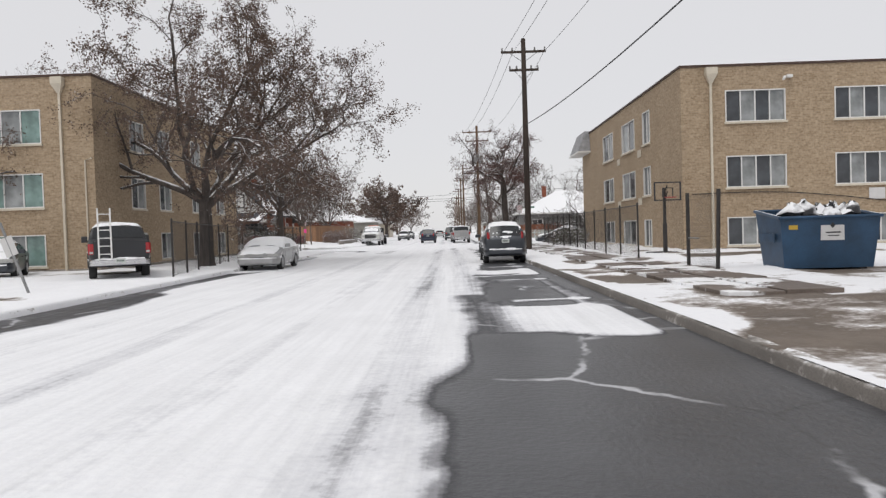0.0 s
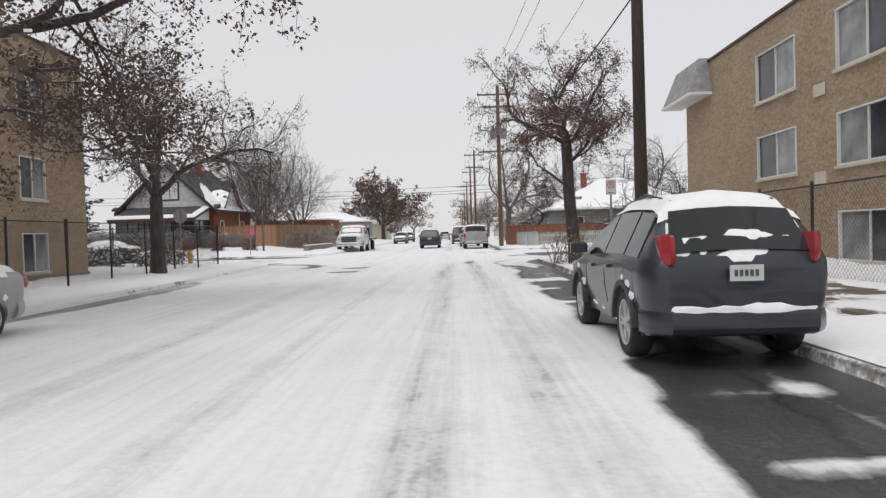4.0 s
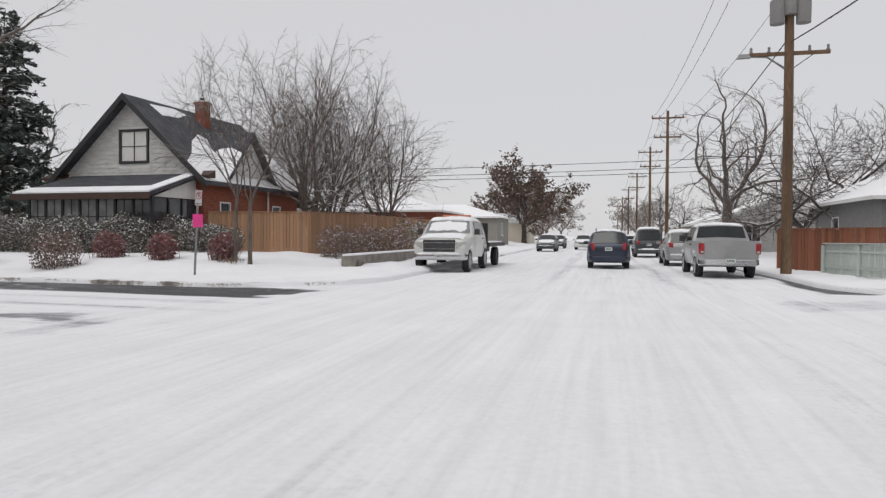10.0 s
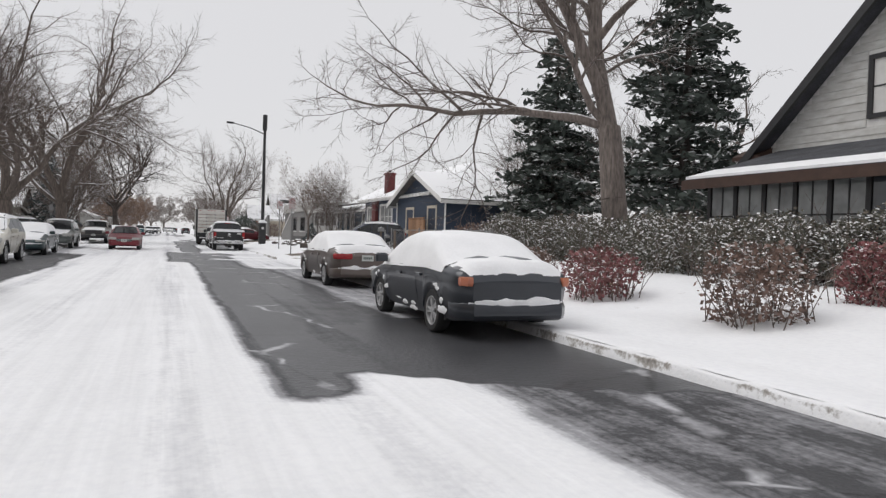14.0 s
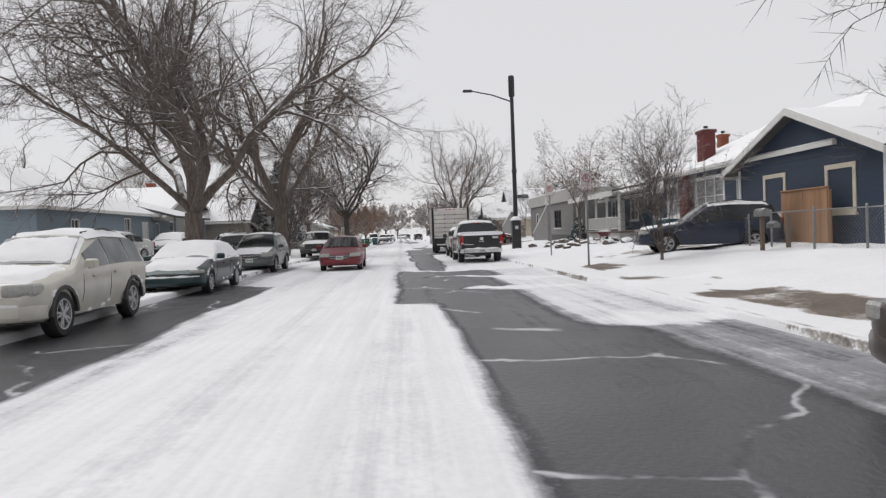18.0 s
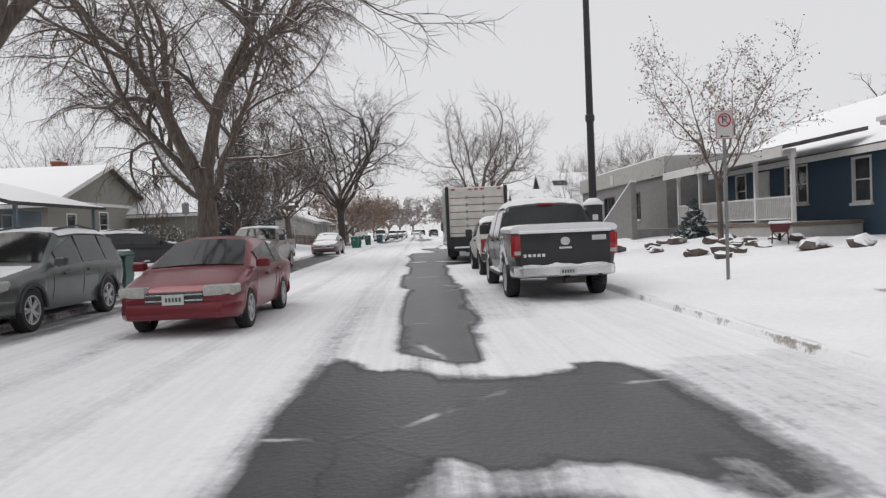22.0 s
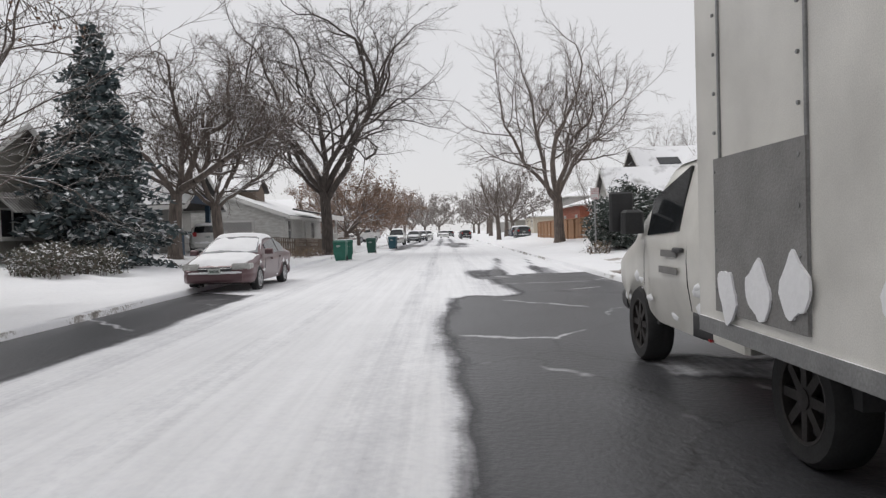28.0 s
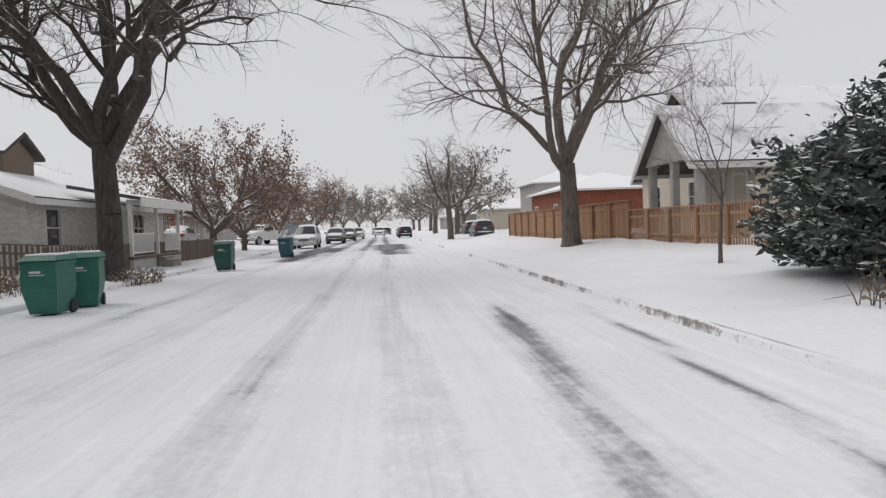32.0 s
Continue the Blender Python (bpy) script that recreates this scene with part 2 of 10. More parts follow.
def slab_mat():
    """Wet brown concrete flags, each with a tone of its own, partly under patches of snow."""
    m, nt, b = node_mat("wet_concrete_flag")
    oi = nt.nodes.new("ShaderNodeObjectInfo")
    tc = nt.nodes.new("ShaderNodeTexCoord")
    geo = nt.nodes.new("ShaderNodeNewGeometry")
    patch = nt.nodes.new("ShaderNodeTexNoise")
    patch.inputs["Scale"].default_value, patch.inputs["Detail"].default_value, patch.inputs["Roughness"].default_value = 0.55, 7.0, 0.6
    nt.links.new(geo.outputs["Position"], patch.inputs["Vector"])
    grit = noise_node(nt, 40, 4)
    tone = ramp(nt, oi.outputs["Random"], [(0, (0.125, 0.098, 0.082)), (1, (0.18, 0.145, 0.122))]).outputs[0]
    tone = mixc(nt, 1.0, tone, ramp(nt, grit.outputs[0], [(0.3, (0.72, 0.72, 0.72)), (0.7, (1.1, 1.1, 1.1))]).outputs[0], "MULTIPLY")
    lie = ramp(nt, patch.outputs[0], [(0.51, (0, 0, 0)), (0.55, (1, 1, 1))]).outputs[0]
    nt.links.new(mixc(nt, lie, tone, SNOW_RGB), b.inputs["Base Color"])
    b.inputs["Roughness"].default_value = 0.5
    bump(nt, b, grit.outputs[0], 0.3, 0.01)
    return m


def bark_mat(name, rgb, snow=(0.5, 0.75, 5.0)):
    m, nt, b = node_mat(name)
    n = noise_node(nt, 14, 6, stretch=(1, 1, 0.18))
    p = noise_node(nt, 1.5, 3)
    c = ramp(nt, n.outputs[0], [(0.3, tuple(v * 0.45 for v in rgb)), (0.6, rgb), (0.85, tuple(v * 1.5 for v in rgb))]).outputs[0]
    c = mixc(nt, 0.5, c, ramp(nt, p.outputs[0], [(0.3, (0.6, 0.6, 0.6)), (0.7, (1.1, 1.1, 1.1))]).outputs[0], "MULTIPLY")
    c = mixc(nt, snow_mask(nt, *snow), c, SNOW_RGB)
    nt.links.new(c, b.inputs["Base Color"])
    b.inputs["Roughness"].default_value = 0.9
    bump(nt, b, n.outputs[0], 0.7, 0.03)
    return m


def leaf_mat(name, tones, snow=None, rough=0.7):
    m, nt, b = node_mat(name)
    g = nt.nodes.new("ShaderNodeNewGeometry")
    k = len(tones) - 1
    c = ramp(nt, g.outputs["Random Per Island"], [(i / k, t) for i, t in enumerate(tones)]).outputs[0]
    if snow:
        c = mixc(nt, snow_mask(nt, *snow), c, SNOW_RGB)
    nt.links.new(c, b.inputs["Base Color"])
    b.inputs["Roughness"].default_value = rough
    b.inputs["Specular IOR Level"].default_value = 0.2
    return m


def glass_mat(name, rgb, rough=0.06):
    m, nt, b = node_mat(name)
    n = noise_node(nt, 1.2, 3)
    c = ramp(nt, n.outputs[0], [(0.3, tuple(v * 0.6 for v in rgb)), (0.7, tuple(v * 1.5 for v in rgb))]).outputs[0]
    nt.links.new(c, b.inputs["Base Color"])
    b.inputs["Roughness"].default_value, b.inputs["IOR"].default_value = rough, 1.5
    b.inputs["Specular IOR Level"].default_value = 0.6
    return m


M = {}
M["road"] = cover_mat("snowy_asphalt", (0.092, 0.093, 0.098), 0.36, 1.6, slush=(0.40, 0.40, 0.41), drag=(2.4, 0.07, 1))
M["side_road"] = cover_mat("snowy_side_asphalt", (0.092, 0.093, 0.098), 0.36, 1.6, slush=(0.40, 0.40, 0.41), drag=(0.07, 2.4, 1), turn=-3.07)
M["kerb_snow"] = cover_mat("snowy_kerb", (0.17, 0.155, 0.14), 0.8, 2.2, slush=(0.36, 0.34, 0.32))
M["yard"] = cover_mat("snowy_yard", (0.155, 0.125, 0.10), 0.6, 1.3, slush=(0.40, 0.37, 0.35))
M["far_snow"] = cover_mat("far_snow_ground", (0.3, 0.28, 0.26), 0.8, 0.3)
M["slab"] = slab_mat()
M["kerb"] = plain("old_concrete", (0.30, 0.27, 0.24), 0.85, vary=0.3, scale=3, snow=(0.9, 1.25, 1.2))
M["snow"] = plain("settled_snow", SNOW_RGB, 0.85, vary=0.04, scale=2.5, grain=30, bumps=0.3, spec=0.3)
M["tan_brick"] = brick_mat("tan_brick", ((0.47, 0.36, 0.245), (0.33, 0.24, 0.15)), (0.42, 0.35, 0.26))
M["red_brick"] = brick_mat("red_brick", ((0.30, 0.085, 0.045), (0.22, 0.06, 0.035)), (0.26, 0.14, 0.10), bump_s=0.4)
M["brown_brick"] = brick_mat("brown_brick", ((0.20, 0.13, 0.095), (0.16, 0.10, 0.075)), (0.19, 0.15, 0.12), bump_s=0.4)
M["white_paint"] = plain("white_paint", (0.70, 0.69, 0.67), 0.55, vary=0.06)
M["cream_paint"] = plain("cream_paint", (0.58, 0.52, 0.42), 0.55, vary=0.08)
M["white_siding"] = piece_mat("white_siding", (0.62, 0.62, 0.60), 0.6, 0.05, stretch=(0.3, 0.3, 1), grain=8)
M["dark_shingle"] = plain("dark_shingle", (0.075, 0.077, 0.088), 0.9, vary=0.4, scale=2.0, grain=25, bumps=0.5, snow=(1.0, 1.2, 1.1))
M["snow_shingle"] = plain("snowed_shingle", (0.10, 0.095, 0.09), 0.9, vary=0.3, scale=1.5, grain=25, bumps=0.5, snow=(0.42, 0.72, 0.9))
M["grey_shingle"] = plain("grey_shingle", (0.33, 0.33, 0.34), 0.9, vary=0.25, scale=3, grain=18, bumps=0.6, snow=(0.95, 1.2, 1.1))
M["blue_siding"] = plain("blue_grey_siding", (0.215, 0.265, 0.305), 0.7, vary=0.08, stretch=(0.3, 0.3, 4))
M["deep_blue"] = plain("deep_blue_siding", (0.034, 0.068, 0.108), 0.65, vary=0.1, stretch=(0.3, 0.3, 4))
M["navy"] = plain("navy_siding", (0.03, 0.045, 0.075), 0.7, vary=0.12, stretch=(0.3, 0.3, 4))
M["maroon"] = plain("maroon_brick_paint", (0.13, 0.03, 0.03), 0.75, vary=0.2)
M["taupe"] = plain("taupe_siding", (0.26, 0.25, 0.22), 0.75, vary=0.1, stretch=(0.3, 0.3, 4))
M["grey_stucco"] = plain("grey_stucco", (0.24, 0.235, 0.23), 0.9, vary=0.12, bumps=0.4)
M["pale_stucco"] = plain("pale_stucco", (0.45, 0.44, 0.42), 0.9, vary=0.1, bumps=0.3)
M["brown_trim"] = plain("brown_trim", (0.06, 0.03, 0.02), 0.6, vary=0.2)
M["black_trim"] = plain("black_trim", (0.028, 0.028, 0.03), 0.5, vary=0.2)
M["cedar"] = piece_mat("cedar_boards", (0.37, 0.215, 0.125), 0.85, 0.2, snow=(0.8, 1.05, 3))
M["grey_boards"] = piece_mat("weathered_boards", (0.19, 0.15, 0.12), 0.9, 0.25, snow=(0.8, 1.05, 3))
M["rust_boards"] = piece_mat("rust_red_boards", (0.26, 0.10, 0.055), 0.85, 0.25, snow=(0.8, 1.05, 3))
M["pale_picket"] = piece_mat("pale_green_pickets", (0.50, 0.55, 0.52), 0.7, 0.1)
M["galv"] = plain("galvanised_steel", (0.30, 0.30, 0.30), 0.5, 0.6, vary=0.2, snow=(0.85, 1.1, 4))
M["dark_steel"] = plain("dark_steel", (0.055, 0.05, 0.048), 0.55, 0.5, vary=0.3)
M["wire"] = plain("cable_black", (0.015, 0.015, 0.017), 0.6, vary=0.1, bumps=0)
M["pole_wood"] = plain("pole_wood", (0.17, 0.105, 0.062), 0.9, vary=0.35, scale=2, grain=30, bumps=0.5, stretch=(1, 1, 0.15))
M["pole_dark"] = plain("dark_pole_wood", (0.055, 0.04, 0.032), 0.9, vary=0.35, scale=2, grain=30, bumps=0.5, stretch=(1, 1, 0.15))
M["glass"] = glass_mat("window_glass", (0.04, 0.044, 0.05))
M["curtain_glass"] = glass_mat("curtained_glass", (0.22, 0.23, 0.23), 0.12)
M["teal_glass"] = glass_mat("green_curtain_glass", (0.16, 0.24, 0.22), 0.12)
M["car_glass"] = glass_mat("car_glass", (0.012, 0.014, 0.016), 0.08)
M["frost_glass"] = glass_mat("frosted_car_glass", (0.16, 0.17, 0.18), 0.45)
M["rubber"] = plain("tyre_rubber", (0.032, 0.032, 0.033), 0.85, vary=0.3, snow=(0.95, 1.3, 5))
M["alloy"] = plain("wheel_alloy", (0.52, 0.52, 0.53), 0.42, 0.35, vary=0.15)
M["chrome"] = plain("chrome", (0.62, 0.62, 0.63), 0.18, 1.0, vary=0.05, bumps=0)
M["black_plastic"] = plain("black_plastic", (0.048, 0.048, 0.05), 0.6, vary=0.2)
M["tail_red"] = plain("tail_lamp_red", (0.34, 0.022, 0.026), 0.2, vary=0.1, bumps=0)
M["amber"] = plain("amber_lens", (0.55, 0.20, 0.12), 0.25, vary=0.1, bumps=0)
M["lamp_clear"] = plain("headlamp_lens", (0.45, 0.45, 0.43), 0.15, vary=0.2, bumps=0, scale=14)
M["plate"] = plain("plate_white", (0.55, 0.57, 0.55), 0.5, vary=0.05)
M["ink"] = plain("plate_ink", (0.05, 0.09, 0.07), 0.6, vary=0.05, bumps=0)
M["dumpster"] = plain("dumpster_blue", (0.022, 0.065, 0.13), 0.5, vary=0.3, scale=2, snow=(0.88, 1.1, 3))
M["rubbish_bag"] = plain("rubbish_bags", (0.05, 0.05, 0.055), 0.4, vary=0.4, snow=(0.35, 0.7, 4))
M["bin_green"] = plain("bin_green", (0.018, 0.135, 0.095), 0.5, vary=0.12)
M["bin_dark"] = plain("bin_dark_green", (0.015, 0.075, 0.055), 0.5, vary=0.12)
M["bin_blue"] = plain("bin_blue_green", (0.02, 0.09, 0.12), 0.5, vary=0.12)
M["sign_white"] = plain("sign_white", (0.60, 0.59, 0.58), 0.45, vary=0.06)
M["sign_red"] = plain("sign_red", (0.40, 0.02, 0.03), 0.45, vary=0.06, bumps=0)
M["sign_black"] = plain("sign_black", (0.02, 0.02, 0.02), 0.5, vary=0.05, bumps=0)
M["sign_green"] = plain("sign_green", (0.01, 0.12, 0.07), 0.45, vary=0.1)
M["pink"] = plain("neon_pink_card", (0.85, 0.06, 0.30), 0.5, vary=0.05)
M["hydrant"] = plain("hydrant_yellow", (0.55, 0.36, 0.04), 0.5, vary=0.15)
M["stone"] = plain("rough_stone", (0.15, 0.12, 0.105), 0.9, vary=0.4, scale=3, bumps=0.6, snow=(0.4, 0.65, 4))
M["bark"] = bark_mat("bark_grey_brown", (0.17, 0.139, 0.12))
M["bark_dark"] = bark_mat("bark_dark", (0.085, 0.07, 0.062))
M["bark_pale"] = bark_mat("bark_pale", (0.22, 0.185, 0.165), (0.55, 0.8, 4))
M["twig"] = bark_mat("twigs", (0.17, 0.135, 0.118), (0.66, 0.95, 4))
M["twig_dark"] = bark_mat("twigs_dark", (0.12, 0.098, 0.088), (0.7, 1.0, 4))
M["leaf_brown"] = leaf_mat("withered_leaves", [(0.10, 0.075, 0.06), (0.15, 0.105, 0.08), (0.11, 0.07, 0.062)], (0.8, 1.1, 4))
# far leaves: distance haze put into the greyed colour, snow on top
M["leaf_grey"] = leaf_mat("snowy_hazed_leaves", [(0.20, 0.175, 0.16), (0.27, 0.24, 0.22), (0.22, 0.20, 0.19)], (0.6, 1.0, 4))
# far twigs: paled to carry the same haze in their colour
M["twig_pale"] = bark_mat("snowy_hazed_twigs", (0.26, 0.225, 0.205), (0.6, 0.95, 4))
M["leaf_red"] = leaf_mat("dull_red_leaves", [(0.12, 0.07, 0.066), (0.17, 0.095, 0.085), (0.12, 0.085, 0.075)], (0.8, 1.1, 4))
M["leaf_rust"] = leaf_mat("rusty_leaves", [(0.20, 0.13, 0.095), (0.26, 0.17, 0.12), (0.19, 0.13, 0.105)], (0.8, 1.1, 4))
M["hedge_leaf"] = leaf_mat("hedge_leaves", [(0.10, 0.105, 0.085), (0.135, 0.13, 0.105), (0.16, 0.135, 0.11)], (0.44, 0.85, 6))
M["shrub_red"] = leaf_mat("red_shrub_leaves", [(0.21, 0.085, 0.09), (0.29, 0.12, 0.125), (0.20, 0.13, 0.11)], (0.75, 1.05, 6))
M["shrub_brown"] = leaf_mat("brown_shrub_leaves", [(0.17, 0.115, 0.095), (0.22, 0.145, 0.12), (0.19, 0.14, 0.12)], (0.6, 0.95, 6))
M["spruce"] = leaf_mat("spruce_needles", [(0.065, 0.088, 0.094), (0.09, 0.115, 0.12), (0.075, 0.095, 0.092)], (0.45, 0.85, 5))
M["pine"] = leaf_mat("pine_needles", [(0.058, 0.074, 0.066), (0.085, 0.10, 0.088), (0.064, 0.078, 0.07)], (0.58, 0.98, 5))
M["ivy"] = leaf_mat("dry_weeds", [(0.20, 0.15, 0.10), (0.28, 0.21, 0.14), (0.15, 0.11, 0.08)], (0.9, 1.2, 6))


def paint(name, rgb, metal=0.35, rough=0.32, dirt=0.12):
    return plain(name, rgb, rough, metal, vary=dirt, scale=1.5, grain=140, bumps=0.02, coat=0.35)


PAINT = {
    "silver": paint("car_silver", (0.36, 0.36, 0.36)),
    "black": paint("car_black", (0.024, 0.025, 0.028)),
    "charcoal": paint("car_charcoal", (0.04, 0.045, 0.055)),
    "dark_grey": paint("car_dark_grey", (0.055, 0.062, 0.066)),
    "green_grey": paint("car_green_grey", (0.10, 0.115, 0.11)),
    "gold": paint("car_bronze", (0.12, 0.095, 0.085)),
    "white": paint("car_white", (0.60, 0.60, 0.58), 0.0, 0.35),
    "cream": paint("car_pearl", (0.58, 0.56, 0.50), 0.0, 0.35),
    "dark_teal": paint("car_dark_teal", (0.018, 0.04, 0.045)),
    "red": paint("car_red", (0.17, 0.016, 0.026)),
    "tan": paint("car_pewter", (0.14, 0.125, 0.11)),
    "brown": paint("car_brown", (0.13, 0.075, 0.08)),
    "navy": paint("car_navy", (0.028, 0.036, 0.06)),
    "truck_white": paint("truck_box_white", (0.70, 0.685, 0.64), 0.0, 0.5, 0.15),
    "maroon": paint("car_maroon", (0.13, 0.02, 0.03)),
}


# ---- mesh building ----
class Shape:
    """Points and faces of one part, in the part's own metres."""

    def __init__(self):
        self.v, self.f = [], []

    def add(self, vs, fs):
        o = len(self.v)
        self.v.extend(vs)
        self.f.extend([tuple(i + o for i in f) for f in fs])
        return self

    def box(self, x0, y0, z0, x1, y1, z1, c=0.0):
        """A box; c chamfers its upright and top edges."""
        if c <= 0:
            vs = [(x, y, z) for z in (z0, z1) for x, y in ((x0, y0), (x1, y0), (x1, y1), (x0, y1))]
            return self.add(vs, [(3, 2, 1, 0), (4, 5, 6, 7), (0, 1, 5, 4), (1, 2, 6, 5), (2, 3, 7, 6), (3, 0, 4, 7)])
        def ring(d, z):
            a = c
            return [(x0 + a + d, y0 + d, z), (x1 - a - d, y0 + d, z), (x1 - d, y0 + a + d, z), (x1 - d, y1 - a - d, z),
                    (x1 - a - d, y1 - d, z), (x0 + a + d, y1 - d, z), (x0 + d, y1 - a - d, z), (x0 + d, y0 + a + d, z)]
        return self.loft([ring(0, z0), ring(0, z1 - c), ring(c, z1)])

    def loft(self, rings, closed=True, caps=True):
        n, o = len(rings[0]), len(self.v)
        for r in rings:
            self.v.extend([tuple(p) for p in r])
        for i in range(len(rings) - 1):
            for j in range(n if closed else n - 1):
                k = (j + 1) % n
                self.f.append((o + i * n + j, o + i * n + k, o + (i + 1) * n + k, o + (i + 1) * n + j))
        if caps:
            self.f.append(tuple(o + j for j in reversed(range(n))))
            self.f.append(tuple(o + (len(rings) - 1) * n + j for j in range(n)))
        return self

    def tube(self, pts, radii, n=8):
        """A round bar through points."""
        rings = []
        for i, p in enumerate(pts):
            a, b = Vector(pts[max(0, i - 1)]), Vector(pts[min(len(pts) - 1, i + 1)])
            d = (b - a).normalized()
            s = d.cross(Vector((0, 0, 1)) if abs(d.z) < 0.9 else Vector((1, 0, 0))).normalized()
            u = s.cross(d)
            r = radii[i] if hasattr(radii, "__len__") else radii
            rings.append([tuple(Vector(p) + r * (math.cos(t) * s + math.sin(t) * u)) for t in [2 * math.pi * k / n for k in range(n)]])
        return self.loft(rings)

    def prism(self, poly, axis, a, b):
        """A flat outline pushed from a to b along an axis; the outline's two numbers are the other axes in order."""
        def at(p, h):
            q = list(p)
            q.insert("xyz".index(axis), h)
            return tuple(q)
        return self.loft([[at(p, a) for p in poly], [at(p, b) for p in poly]])

    def lathe(self, prof, n=20, axis="z", at=(0, 0, 0)):
        """Rings (radius, height) round an axis."""
        rings = []
        for r, h in prof:
            ring = []
            for k in range(n):
                c, s = r * math.cos(2 * math.pi * k / n), r * math.sin(2 * math.pi * k / n)
                p = {"z": (c, s, h), "x": (h, c, s), "y": (s, h, c)}[axis]
                ring.append((p[0] + at[0], p[1] + at[1], p[2] + at[2]))
            rings.append(ring)
        return self.loft(rings)

    def moved(self, m):
        self.v = [tuple(m @ Vector(p)) for p in self.v]
        return self

    def data(self, name, material, smooth=0.0):
        me = bpy.data.meshes.new(name)
        me.from_pydata(self.v, [], self.f)
        me.materials.append(material)
        if smooth:
            me.shade_smooth()
            me.set_sharp_from_angle(angle=radians(smooth))
        return me


def part(name, shape, material, parent, label="", smooth=0.0):
    """One mesh under a thing or a part; shape may be a Shape or mesh data to be shared."""
    me = shape if isinstance(shape, bpy.types.Mesh) else shape.data(name, material, smooth)
    ob = new(name, me)
    ob.parent = parent
    return tagged(ob, label)


def thing(name, m, label, category, group="", kind=""):
    ob = new(name)
    ob.matrix_basis = m
    return tagged(ob, label, category, group, kind)


def solid(name, shape, material, m, label, category, group="", kind="", smooth=0.0):
    """A thing that is one mesh."""
    ob = new(name, shape.data(name, material, smooth))
    ob.matrix_basis = m
    return tagged(ob, label, category, group, kind)


def array_mesh(name, verts, faces, material, attr=None, smooth=True):
    """A mesh from arrays of points and equal-sided faces, with an optional number per point."""
    verts, faces = np.asarray(verts, np.float32), np.asarray(faces, np.int32)
    me = bpy.data.meshes.new(name)
    k = faces.shape[1]
    me.vertices.add(len(verts))
    me.vertices.foreach_set("co", verts.ravel())
    me.loops.add(faces.size)
    me.loops.foreach_set("vertex_index", faces.ravel())
    me.polygons.add(len(faces))
    me.polygons.foreach_set("loop_start", np.arange(0, faces.size, k, dtype=np.int32))
    me.polygons.foreach_set("use_smooth", np.full(len(faces), smooth))
    me.materials.append(material)
    if attr is not None:
        a = me.attributes.new("snow", "FLOAT", "POINT")
        a.data.foreach_set("value", np.asarray(attr, np.float32))
    me.update(calc_edges=True)
    me.validate()
    return me


# ---- smooth random fields for the ground ----
def value_noise(x, y, size, seed):
    rng = np.random.RandomState(seed)
    table = rng.rand(128, 128)
    u, v = x / size, y / size
    i, j = np.floor(u).astype(int), np.floor(v).astype(int)
    fu, fv = u - i, v - j
    fu, fv = fu * fu * (3 - 2 * fu), fv * fv * (3 - 2 * fv)
    t = lambda a, b: table[a % 128, b % 128]
    return (t(i, j) * (1 - fu) + t(i + 1, j) * fu) * (1 - fv) + (t(i, j + 1) * (1 - fu) + t(i + 1, j + 1) * fu) * fv


def step(x, a, b):
    t = np.clip((x - a) / (b - a), 0, 1)
    return t * t * (3 - 2 * t)


# ---- the plan: two streets that cross ----
TH = radians(3.07)
D2, N2 = Vector((-math.cos(TH), math.sin(TH))), Vector((math.sin(TH), math.cos(TH)))
O2 = Vector((-20.0, 63.15))


def s2(a, b, z=0.0):
    """A place by the side street: a metres along it from its start, b to the right of its middle."""
    p = O2 + a * D2 + b * N2
    return (p.x, p.y, z)


YAW2 = 90 - 3.07  # a thing that faces along the side street


def kerb_right(y):
    return 4.45 - 0.010 * y


def kerb_left(y):
    return -7.1 - 0.022 * y


# ---- ground, roads, kerbs ----
def soft_box(p, q, p0, p1, q0, q1, soft):
    return step(p, p0 - soft, p0 + soft) * step(-p, -p1 - soft, -p1 + soft) * step(q, q0 - soft, q0 + soft) * step(-q, -q1 - soft, -q1 + soft)


def track(p, centre, half):
    return np.exp(-((p - centre) / half) ** 2)


